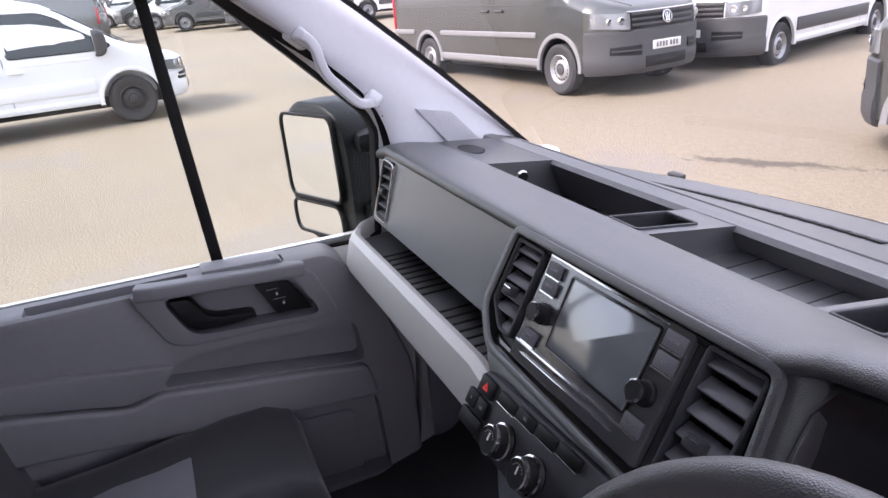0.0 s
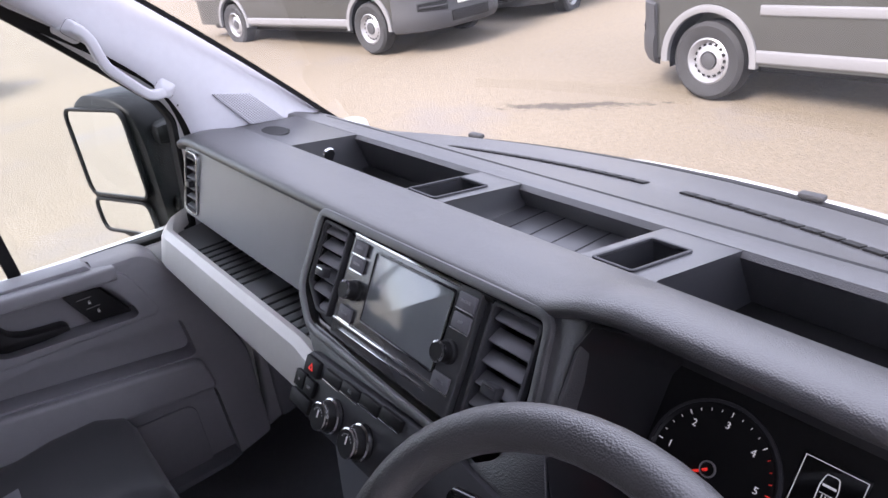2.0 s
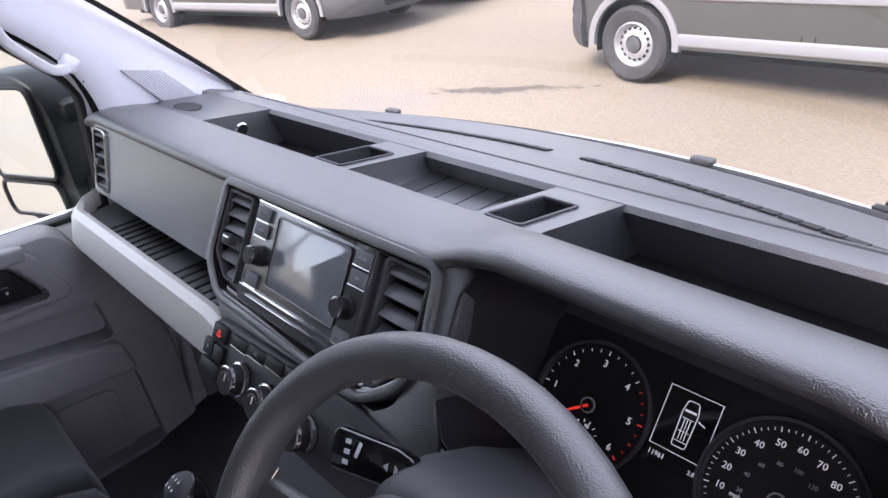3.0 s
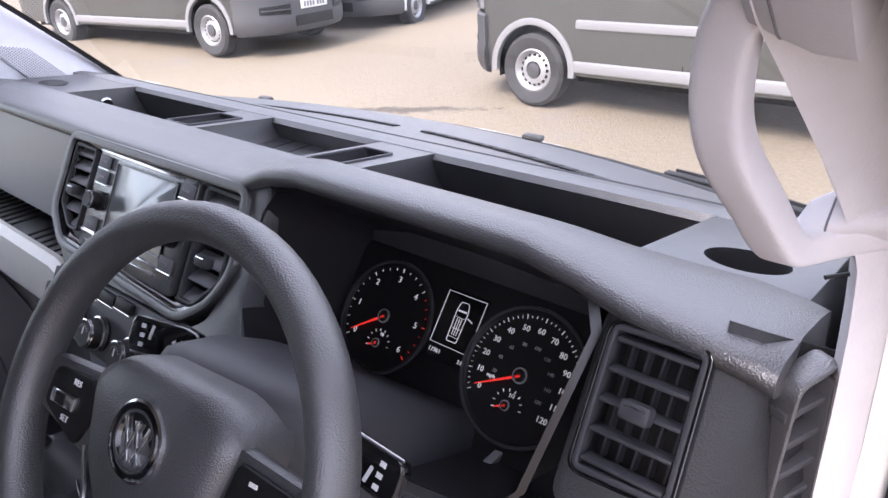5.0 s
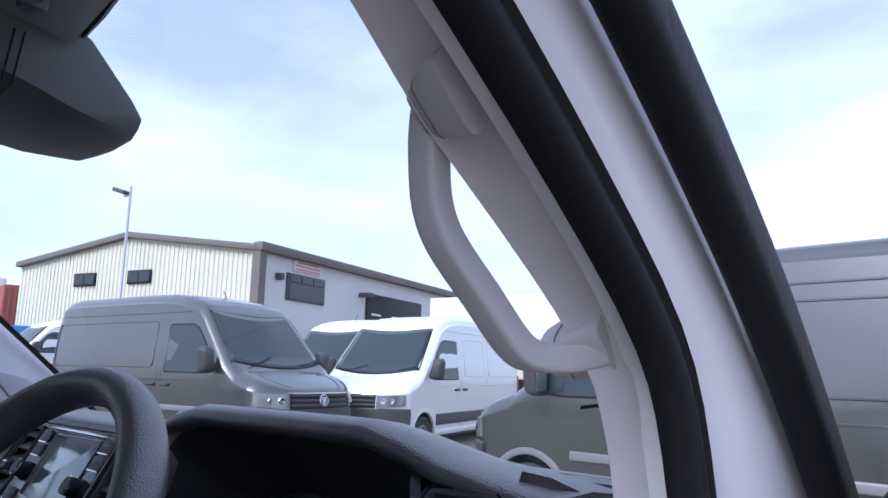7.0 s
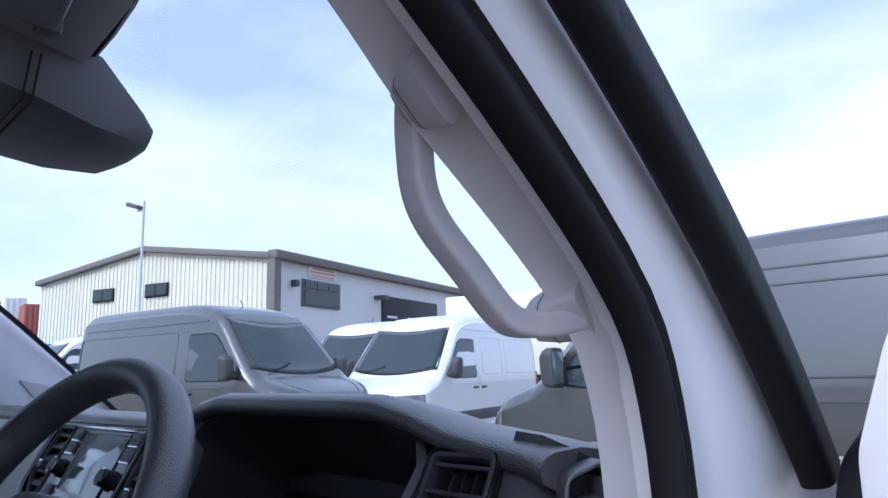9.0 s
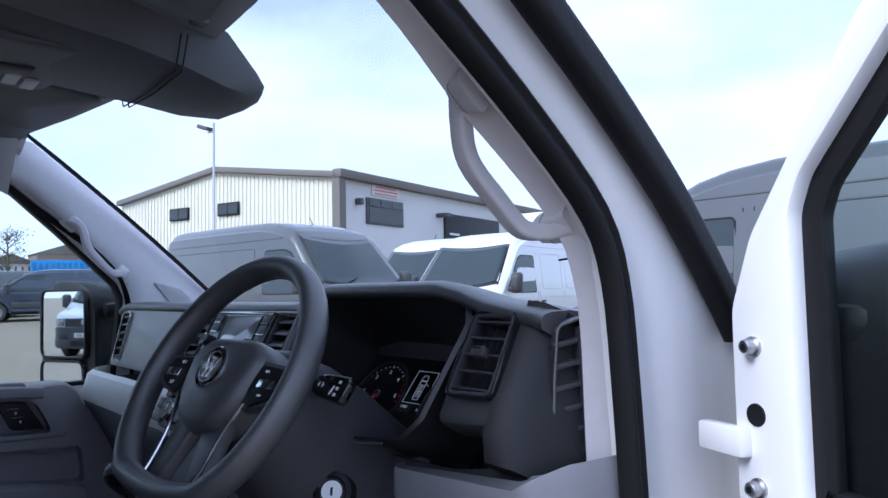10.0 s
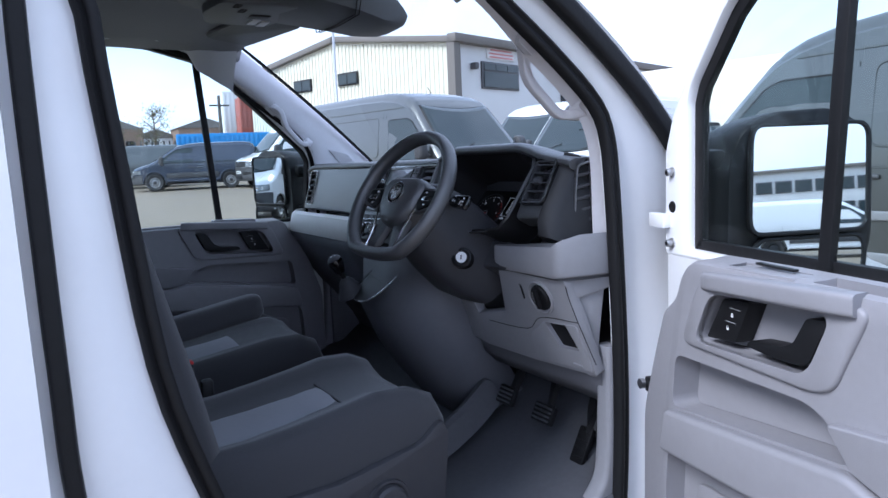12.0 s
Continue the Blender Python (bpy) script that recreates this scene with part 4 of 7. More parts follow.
def build_cluster():
    c = thing("instrument_cluster", "black instrument cluster with two dials and a small display", "instrument panel")
    # funnel from the dash face back to the dial plate
    outer = [face_pt(*p) + Vector((0, 0, dz)) for p, dz in (((0.315, 0.0), 0.008), ((0.40, -0.012), 0.016), ((0.52, -0.012), 0.018), ((0.62, -0.01), 0.014), ((0.712, 0.0), 0.004), ((0.722, 0.02), 0.0), ((0.700, 0.16), 0), ((0.675, 0.19), 0), ((0.56, 0.205), 0), ((0.43, 0.195), 0), ((0.33, 0.165), 0), ((0.300, 0.12), 0), ((0.303, 0.03), 0.01))]
    inner = [clus_pt(u, w) for u, w in ((0.335, 0.095), (0.40, 0.105), (0.52, 0.105), (0.62, 0.10), (0.685, 0.09), (0.69, 0.07), (0.675, -0.06), (0.655, -0.085), (0.56, -0.092), (0.43, -0.09), (0.35, -0.08), (0.328, -0.05), (0.325, 0.07))]
    mid = [a.lerp(b, 0.25) for a, b in zip(outer, inner)]
    part("hood_lining", loft([outer, mid, inner], True, False), LINING, c, angle=60)
    rim_out = [p + Vector((0, 0, 0)) for p in outer]
    cen = sum(rim_out, Vector()) / len(rim_out)
    big = [p + (p - cen).normalized() * 0.006 + Vector((0, 0.004, 0)) for p in rim_out]
    lift = [p + Vector((0, -0.0015, 0.0)) for p in rim_out]
    part("hood_rim", loft([big, lift, outer], True, False), LINING, c, angle=70)
    part("dial_plate", prism([(0.32, 0.11), (0.70, 0.11), (0.69, -0.10), (0.33, -0.10)], -0.012, -0.0005, CLUS), BLACK, c)
    for u, r, nums, top in ((0.401, 0.066, "0123456", None), (0.601, 0.070, None, None)):
        m = CLUS @ Matrix.Translation((u, 0, 0))
        d = part("dial", lathe([(r + 0.004, 0), (r + 0.004, 0.002), (r, 0.0035), (r - 0.003, 0.001), (0.0001, 0.001)], 48, m), BLACK, c)
        part("dial_ring", lathe([(r + 0.0045, 0.001), (r + 0.004, 0.004), (r + 0.001, 0.004), (r + 0.0005, 0.002)], 48, m, False), DARK, d)
        words = ["0", "1", "2", "3", "4", "5", "6"] if nums else ["0", "10", "20", "30", "40", "50", "60", "70", "80", "90", "100", "110", "120"]
        a0, a1 = (218, -38) if nums else (212, -40)
        k = len(words)
        for i, wd in enumerate(words):
            a = radians(a0 + (a1 - a0) * i / (k - 1))
            part("dial_number", text_bm(wd, 0.0105 if nums else 0.009, m @ Matrix.Translation((math.cos(a) * r * 0.72, math.sin(a) * r * 0.72, 0.0018))), INK_GLOW, d)
            for j in range(4 if i < k - 1 else 1):
                b = a + radians((a1 - a0) / (k - 1)) * j / 4
                ln = 0.0048 if j == 0 else 0.0026
                red = nums and i * 4 + j > 16
                part("tick", box(ln, 0.0006 if j else 0.0009, 0.0006, (0, 0, 0), 0, m @ Matrix.Rotation(b, 4, "Z") @ Matrix.Translation((r * 0.90, 0, 0.0016))), RED_GLOW if red else INK_GLOW, d)
        if not nums:
            for i, wd in enumerate(["20", "40", "60", "80", "100", "120", "140", "160", "180"]):
                a = radians(190 - 222 * i / 8)
                part("dial_number", text_bm(wd, 0.0055, m @ Matrix.Translation((math.cos(a) * r * 0.47, math.sin(a) * r * 0.47, 0.0018))), INK_GREY, d)
            part("dial_word", text_bm("mph", 0.006, m @ Matrix.Translation((-0.034, -0.012, 0.0018))), INK_GLOW, d)
        # small dial within
        su, sw = (0.004, -0.033) if nums else (-0.004, -0.034)
        for j in range(9):
            b = radians(200 - 200 * j / 8)
            part("tick", box(0.003, 0.0009, 0.0006, (0, 0, 0), 0, m @ Matrix.Translation((su, sw, 0)) @ Matrix.Rotation(b, 4, "Z") @ Matrix.Translation((0.0165, 0, 0.0016))), INK_GLOW, d)
        part("dial_word", text_bm("90" if nums else "1/2", 0.0058, m @ Matrix.Translation((su + 0.002, sw + 0.0115, 0.0018))), INK_GLOW, d)
        for px, py, ln, an in ((0, 0, r * 0.78, a0 - 3), (su, sw, 0.013, 205)):
            mm = m @ Matrix.Translation((px, py, 0.004)) @ Matrix.Rotation(radians(an), 4, "Z")
            nd = part("needle", prism([(0, 0.0016), (ln, 0.0005), (ln, -0.0005), (0, -0.0016)], 0, 0.001, mm), RED_GLOW, d)
            q = 0.0085 if px == 0 and py == 0 else 0.0055
            part("needle_cap", lathe([(q, 0), (q, 0.003), (q * 0.8, 0.0035), (q * 0.75, 0.002), (0.0001, 0.002)], 24, m @ Matrix.Translation((px, py, 0.003))), BLACK, nd)
            part("needle_ring", lathe([(q * 1.02, 0.002), (q, 0.0036), (q * 0.82, 0.0036), (q * 0.8, 0.002)], 24, m @ Matrix.Translation((px, py, 0.003)), False), INK_GREY, nd)
    # middle display with a drawn van seen from above
    o = [(0.475, 0.058), (0.530, 0.058), (0.530, -0.004), (0.475, -0.004)]
    sc = part("display", prism([(x + (0.002 if i in (1, 2) else -0.002), y) for i, (x, y) in enumerate([(0.475, 0.061), (0.530, 0.061), (0.530, -0.022), (0.475, -0.022)])], 0, 0.001, CLUS), PIANO, c)
    part("display_frame", ring(o, inset(o, 0.0007), 0.001, 0.0016, CLUS), INK_GLOW, sc)
    mv = CLUS @ Matrix.Translation((0.503, 0.027, 0.0012))
    vo = rounded([(-0.0075, -0.024), (0.0075, -0.024), (0.0085, 0.012), (0.006, 0.023), (-0.006, 0.023), (-0.0085, 0.012)], 0.003)
    part("van_sketch", ring(vo, inset(vo, 0.0009), 0, 0.0006, mv), INK_GLOW, sc)
    for yy, hh in ((0.0125, 0.006), (0.005, 0.001), (-0.008, 0.001), (-0.018, 0.001)):
        part("sketch_line", box(0.012, hh * 0.3 + 0.0004, 0.0005, (0, yy, 0.0003), 0, mv), INK_GLOW, sc)
    for xx in (-0.003, 0.0, 0.003):
        part("sketch_line", box(0.0008, 0.02, 0.0005, (xx, -0.006, 0.0003), 0, mv), INK_GLOW, sc)
    part("sketch_door", box(0.008, 0.0012, 0.0005, (0.011, 0.010, 0.0003), 0, mv @ Matrix.Rotation(radians(-20), 4, "Z")), INK_GLOW, sc)
    part("display_word", text_bm("11961", 0.0072, CLUS @ Matrix.Translation((0.486, -0.012, 0.0014))), INK_GLOW, sc)
    part("display_word", text_bm("2.8", 0.006, CLUS @ Matrix.Translation((0.524, -0.014, 0.0014))), INK_GLOW, sc)
    # reset key and pale rim along the lower edge
    m = CLUS @ Matrix.Translation((0.452, -0.073, 0.003)) @ Matrix.Rotation(radians(-3), 4, "Z")
    k = part("reset_key", box(0.046, 0.013, 0.008, (0, 0, 0), 0.003, m), BLACK, c)
    part("key_word", text_bm("0.0/SET", 0.0072, m @ Matrix.Translation((0, 0, 0.0045))), INK, k)
    low = smooth_path([face_pt(0.335, 0.172, 0.004), face_pt(0.43, 0.203, 0.005), face_pt(0.56, 0.213, 0.005), face_pt(0.65, 0.204, 0.004)], 6)
    part("pale_edge", tube(low, 0.0016, 8, up=(0, -0.87, 0.49)), STEEL, c)


build_cluster()

# face pieces round the driver's side
part("vent_block", cut(prism(rounded(uv([(0.722, -0.012), (0.828, -0.012), (0.836, 0.15), (0.72, 0.16)]), 0.02), -0.06, -0.0085, FACE, 0.008), prism(rounded(uv(DVENT), 0.01), -0.05, 0.05, FACE)), PAD, dash)
part("stack_cheek", prism(rounded(uv([(0.262, -0.01), (0.306, -0.01), (0.306, 0.13), (0.34, 0.20), (0.19, 0.205), (0.25, 0.165), (0.28, 0.10)]), 0.01), -0.05, 0.003, FACE, 0.006), PAD, dash)
part("stack_chin", prism(rounded(uv([(-0.175, 0.168), (0.21, 0.182), (0.335, 0.19), (0.34, 0.225), (-0.10, 0.205), (-0.13, 0.205)]), 0.01), -0.05, 0.0, FACE, 0.006), PAD, dash)
# outer side of the dash: rounded corner with a demist vent
rows = []
for v, n in ((-0.02, 0.0), (0.05, 0.0), (0.12, 0.002), (0.16, 0.0), (0.19, -0.02)):
    rows.append([face_pt(0.80, v, -0.05), face_pt(0.815, v, -0.006 + n), face_pt(0.838, v, -0.012 + n), face_pt(0.853, v, -0.035), face_pt(0.875, v, -0.09), face_pt(0.882, v + 0.01, -0.14), face_pt(0.85, v, -0.16)])
# same skin as the pad, with its shade put into the colour
part("dash_end", loft(rows), DASH_SKIN_SHADED, dash, angle=50)
# tall demist vent: a dark slot with stepped fins on the corner
mend = frame_at(face_pt(0.866, 0.085, -0.062), Vector((0.45, 0.89, 0)).normalized(), (0, 0.0, 1), Vector((0.89, -0.45, 0)).normalized())
ev = rounded([(0.0, 0.085), (0.035, 0.095), (0.045, -0.10), (-0.012, -0.11), (-0.006, 0.02)], 0.008)
dv = part("demist_vent", ring(inset(ev, -0.004), ev, -0.02, 0.003, mend, 0.0015), PAD, dash)
part("vent_well", prism(ev, -0.03, -0.014, mend), BLACK, dv)
for i in range(7):
    z = 0.066 - 0.027 * i
    part("vent_fin", prism([(-0.008, z), (0.036, z + 0.007), (0.036, z + 0.001), (-0.008, z - 0.008)], -0.016, 0.0, mend, 0.0015), DARK, dv)
part("vent_bar", prism([(0.026, 0.085), (0.031, 0.086), (0.037, -0.10), (0.032, -0.10)], -0.016, 0.003, mend, 0.001), DARK, dv)


# switch row below the radio
SW = FACE @ Matrix.Translation((0, 0, 0.012))
part("switch_panel", prism(rounded(uv([(-0.125, 0.195), (0.20, 0.185), (0.34, 0.205), (0.335, 0.285), (-0.10, 0.285), (-0.135, 0.262)]), 0.012), -0.05, 0.0, SW, 0.005), DARK, dash)


def switch(u, v, w, h, name, parent=dash, sign=""):
    k = part(name, box(w, h, 0.008, (u, -v, 0.002), 0.002, SW), BLACK, parent)
    if sign == "triangle":
        o = [(0, 0.0055), (-0.0062, -0.005), (0.0062, -0.005)]
        part("hazard_triangle", ring(o, inset(o, 0.0014), 0, 0.0006, SW @ Matrix.Translation((u, -v, 0.0062))), RED_GLOW, k)
    elif sign:
        part("switch_sign", text_bm(sign, 0.0065, SW @ Matrix.Translation((u, -v, 0.0062))), INK_GREY, k)
    return k


switch(-0.100, 0.212, 0.038, 0.024, "hazard_switch", sign="triangle")
switch(-0.122, 0.240, 0.026, 0.024, "switch", sign="I0")
switch(-0.094, 0.241, 0.026, 0.024, "switch", sign="OFF")
switch(-0.108, 0.267, 0.054, 0.022, "blank_switch")
for i, u in enumerate((-0.045, 0.0, 0.045, 0.09)):
    k = switch(u, 0.207 - 0.003 * i, 0.043, 0.015, "climate_key", sign="AC" if i == 1 else "")
    part("key_rim", box(0.043, 0.0012, 0.002, (u, -0.207 + 0.003 * i - 0.0085, 0.005), 0, SW), CHROME, k)
switch(0.245, 0.222, 0.045, 0.02, "switch", sign="P OFF")
for u in (-0.026, 0.047, 0.135):
    m = SW @ Matrix.Translation((u, -0.251, 0.0))
    k = part("climate_knob", lathe([(0.0235, 0), (0.0235, 0.006), (0.0205, 0.009), (0.0195, 0.024), (0.018, 0.026), (0.0001, 0.026)], 36, m), BLACK, dash)
    part("knob_ring", lathe([(0.0242, 0.003), (0.0238, 0.008), (0.0215, 0.0095), (0.0215, 0.005)], 36, m, False), CHROME, k)
    part("knob_ring", lathe([(0.0199, 0.021), (0.0192, 0.0255), (0.0175, 0.0265), (0.0175, 0.022)], 36, m, False), CHROME, k)
    part("knob_mark", box(0.002, 0.010, 0.001, (0, 0.004, 0.0266), 0, m), INK, k)
    for j in range(7):
        a = radians(150 - 20 * j)
        part("knob_dot", box(0.0015, 0.0015, 0.0006, (math.cos(a) * 0.0115, math.sin(a) * 0.0115, 0.0263), 0, m), INK_GREY, k)


# lower dash, knee panels, console
def panel_grid(name, rows, mat, parent, label="", thick=0.02, angle=45):
    bm = loft([[Vector(p) for p in r] for r in rows], False, False)
    me = part(name, bm, mat, parent, label, angle=angle)
    sd = me.modifiers.new("thickness", "SOLIDIFY")
    sd.thickness, sd.offset = thick, 0.0
    return me


xs = [-0.90, -0.7, -0.5, -0.3, -0.15]
panel_grid("glove_panel", [[(x, y, z) for x in xs] for y, z in ((-0.10, 1.325), (-0.085, 1.28), (-0.03, 1.18), (0.06, 1.06), (0.16, 0.93), (0.20, 0.85))], LOWER_SHADED, dash, "grey lower passenger panel")
# centre console falls from the switches to the floor
rows = []
for y, z, xa, xb, e in ((-0.10, 1.335, -0.15, 0.34, 0), (-0.12, 1.29, -0.15, 0.36, 0), (-0.165, 1.21, -0.06, 0.36, 0.02), (-0.185, 1.15, -0.05, 0.36, 0.05), (-0.13, 1.02, -0.05, 0.36, 0.06), (-0.05, 0.90, -0.04, 0.34, 0.07), (0.06, 0.76, -0.02, 0.32, 0.08)):
    rows.append([(xa - 0.03, y + 0.22, z - 0.02), (xa, y + 0.09, z), (xa + 0.05, y + 0.01, z), ((xa + xb) / 2, y, z), (xb - 0.05, y + 0.01, z), (xb, y + 0.10, z), (xb + 0.03, y + 0.24, z - 0.02)])
panel_grid("centre_console", rows, LOWER_SHADED, dash, "grey centre console", angle=70)
# gear lever shelf with bright edge
o = [Vector((0.02, -0.13, 1.265)), Vector((0.02, -0.205, 1.205)), Vector((0.06, -0.235, 1.178)), Vector((0.13, -0.235, 1.178)), Vector((0.18, -0.205, 1.205)), Vector((0.20, -0.12, 1.275))]
edge = smooth_path(o, 5)
part("gear_shelf", tube(edge, 0.0018, 8), CHROME, dash)
bmg = bmesh.new()
vs = [bmg.verts.new(p + Vector((0, 0.004, -0.004))) for p in edge]
bmg.faces.new(vs)
part("gear_plate", bmg, BLACK, dash)


def build_gear_lever():
    g = thing("gear_lever", "black gear lever with a glossy round knob", "gear lever")
    m = frame_at((0.0, -0.262, 1.285), (1, 0, 0), (0, 0.90, 0.43), (0, -0.43, 0.90))
    k = part("knob", lathe([(0.0001, -0.036), (0.014, -0.033), (0.022, -0.012), (0.026, 0.004), (0.023, 0.018), (0.012, 0.027), (0.0001, 0.029)], 28, m), PIANO, g)
    part("knob_cap", lathe([(0.0235, 0.017), (0.018, 0.0245), (0.008, 0.0297), (0.0001, 0.0302)], 24, m), DARK, k)
    for i, wd in enumerate("135246"):
        part("gear_number", text_bm(wd, 0.006, m @ Matrix.Translation((-0.008 + 0.008 * (i % 3), 0.006 if i < 3 else -0.006, 0.0305))), INK, k)
    part("stem", lathe([(0.008, -0.10), (0.008, -0.03)], 12, m), BLACK, g)
    part("boot", lathe([(0.05, -0.115), (0.042, -0.10), (0.03, -0.085), (0.026, -0.07), (0.012, -0.055)], 20, m), DARK, g)


build_gear_lever()

# driver's side: pocket pod with a tray on top, lamp switch below
pod = thing("driver_pocket_panel", "grey plastic panel with an open tray and rotary lamp switch", "trim panel")
TOPO = [(0.600, -0.035), (0.615, -0.075), (0.885, -0.088), (0.912, -0.035), (0.925, 0.075), (0.915, 0.115), (0.86, 0.12), (0.60, 0.06)]


def pod_z(x):
    return 1.352 + 0.045 * min(1, max(0, (x - 0.84) / 0.07))


rows = []
for dz, sc, dy in ((0.028, 0.985, 0.0), (0.022, 1.0, 0.0), (-0.022, 1.0, 0.0), (-0.032, 0.985, 0.004), (-0.036, 0.95, 0.012)):
    rows.append([Vector((0.77 + (x - 0.77) * sc, 0.02 + (y - 0.02) * sc + dy, (pod_z(x) if dz > 0 else 1.352 + 0.2 * (pod_z(x) - 1.352)) + dz)) for x, y in rounded(TOPO, 0.02)])
body = loft(rows)
ins = inset(rounded(TOPO, 0.02), 0.012)
hollow = loft([[Vector((x, y, 1.325)) for x, y in ins], [Vector((x, y, 1.50)) for x, y in ins]])
part("tray_rim", cut(body, hollow), LOWER, pod, angle=40)
part("tray_floor", prism(inset(rounded(TOPO, 0.02), 0.010), 1.318, 1.330), DARK, pod)
PODM = frame_at((0, -0.024, 1.183), (1, 0, 0), (0, -0.296, 0.955), (0, -0.955, -0.296))


def slope(pts):
    return [(x, (z - 1.183) / 0.955) for x, z in pts]


# lower panel of the driver's side, with an opening beside the column
low_out = slope([(0.629, 1.335), (0.884, 1.335), (0.886, 1.278), (0.897, 1.216), (0.912, 1.082), (0.68, 1.069), (0.46, 1.066), (0.33, 1.085), (0.33, 1.225), (0.437, 1.230), (0.457, 1.164), (0.598, 1.194)])
lamp_c = (0.78, 0.083)
fuse_out = slope([(0.77, 1.196), (0.85, 1.203), (0.878, 1.141), (0.806, 1.137)])
panel = cut(prism(rounded(low_out, 0.006), -0.03, 0.0, PODM, 0.003), prism(rounded(fuse_out, 0.004), -0.012, 0.05, PODM), lathe([(0.034, -0.012), (0.034, 0.05)], 36, PODM @ Matrix.Translation((*lamp_c, 0))))
lp = part("lower_panel", panel, LOWER, pod, angle=40)
part("fuse_cover", prism(fuse_out, -0.014, -0.008, PODM), BLACK, pod)
# solid black plate painted in for the darkness behind the gap
part("opening_shade", prism(slope([(0.40, 1.26), (0.66, 1.32), (0.62, 1.17), (0.44, 1.14)]), -0.06, -0.028, PODM), BLACK, pod)
for pts in ([(0.886, 1.305), (0.886, 1.278), (0.893, 1.235), (0.8965, 1.216), (0.921, 1.115)], [(0.896, 1.216), (0.753, 1.204), (0.681, 1.16), (0.503, 1.15)]):
    part("panel_seam", tube(smooth_path([PODM @ Vector((x, v, 0.0)) for x, v in slope(pts)], 4), 0.0011, 6, up=(0, -1, 0)), BLACK, lp)
bulge = slope([(0.695, 1.152), (0.765, 1.196), (0.888, 1.208), (0.906, 1.09), (0.69, 1.078)])
fo = prism(rounded(bulge, 0.01), -0.004, 0.004, PODM, 0.003)
part("lower_flap", cut(fo, prism(rounded(fuse_out, 0.004), -0.02, 0.05, PODM)), LOWER, lp)
# flank towards the door, in two steps
SIDEM = frame_at((0.872, -0.038, 0), (0.28, 0.96, 0), (0, 0, 1), (0.96, -0.28, 0))
for pts, dep in (([(-0.055, 1.335), (0.064, 1.37), (0.058, 1.292), (-0.02, 1.272), (-0.036, 1.262)], 0.012), ([(-0.04, 1.285), (0.05, 1.30), (0.034, 1.164), (0.03, 1.07), (0.004, 1.08), (-0.014, 1.207)], 0.002)):
    part("flank_panel", prism(rounded([((y + 0.038) / 0.96, z) for y, z in pts], 0.008), -0.05, dep, SIDEM, 0.004), LOWER, pod)
mls = PODM @ Matrix.Translation((*lamp_c, 0))
ls = part("lamp_switch", lathe([(0.046, -0.004), (0.045, 0.004), (0.041, 0.006), (0.035, 0.001), (0.0335, -0.010), (0.0001, -0.010)], 36, mls), LOWER, pod)
part("switch_disc", lathe([(0.033, -0.004), (0.033, 0.005), (0.030, 0.008), (0.0001, 0.008)], 32, mls), BLACK, ls)
part("switch_grip", box(0.011, 0.052, 0.014, (0, 0, 0.012), 0.004, mls), BLACK, ls)
for i in range(4):
    a = radians(150 + 20 * i)
    part("switch_mark", box(0.004, 0.004, 0.001, (0.023 * math.cos(a), 0.023 * math.sin(a), 0.0085), 0, mls), INK_GREY, ls)
part("slot", prism(slope([(0.703, 1.287), (0.710, 1.282), (0.712, 1.250), (0.705, 1.246)]), -0.01, 0.0012, PODM), BLACK, pod)
part("pull_tab", box(0.035, 0.006, 0.006, (0.86, -0.085, 0.004), 0.002, PODM), LOWER, lp)
# knee bolster behind, down to the pedals
rows = []
for z, y in ((1.12, 0.03), (1.07, 0.035), (1.03, 0.05), (0.99, 0.09)):
    rows.append([(x, y, z) for x in (0.36, 0.45, 0.55, 0.65, 0.75, 0.85, 0.90)])
panel_grid("knee_panel", rows, LOWER_SHADED, pod, thick=0.012, angle=60)
part("dash_inner", box(1.66, 0.22, 0.32, (-0.02, 0.22, 1.34), 0.01), BLACK, dash)
part("driver_chin", prism(rounded(uv([(0.33, 0.20), (0.70, 0.20), (0.86, 0.17), (0.87, 0.26), (0.62, 0.275), (0.34, 0.29)]), 0.02), -0.16, -0.072, FACE, 0.01), DARK, dash)


# ---- steering wheel and column ----
wc = Vector((0.487, -0.274, 1.513))
wn = Vector((0.09, -0.842, 0.535)).normalized()
wx = Vector((0, 0, 1)).cross(wn)
wx = wn.cross(Vector((0, 0, 1))).normalized() * -1
wu = wn.cross(wx).normalized()
WM = frame_at(wc, wx, wu, wn)


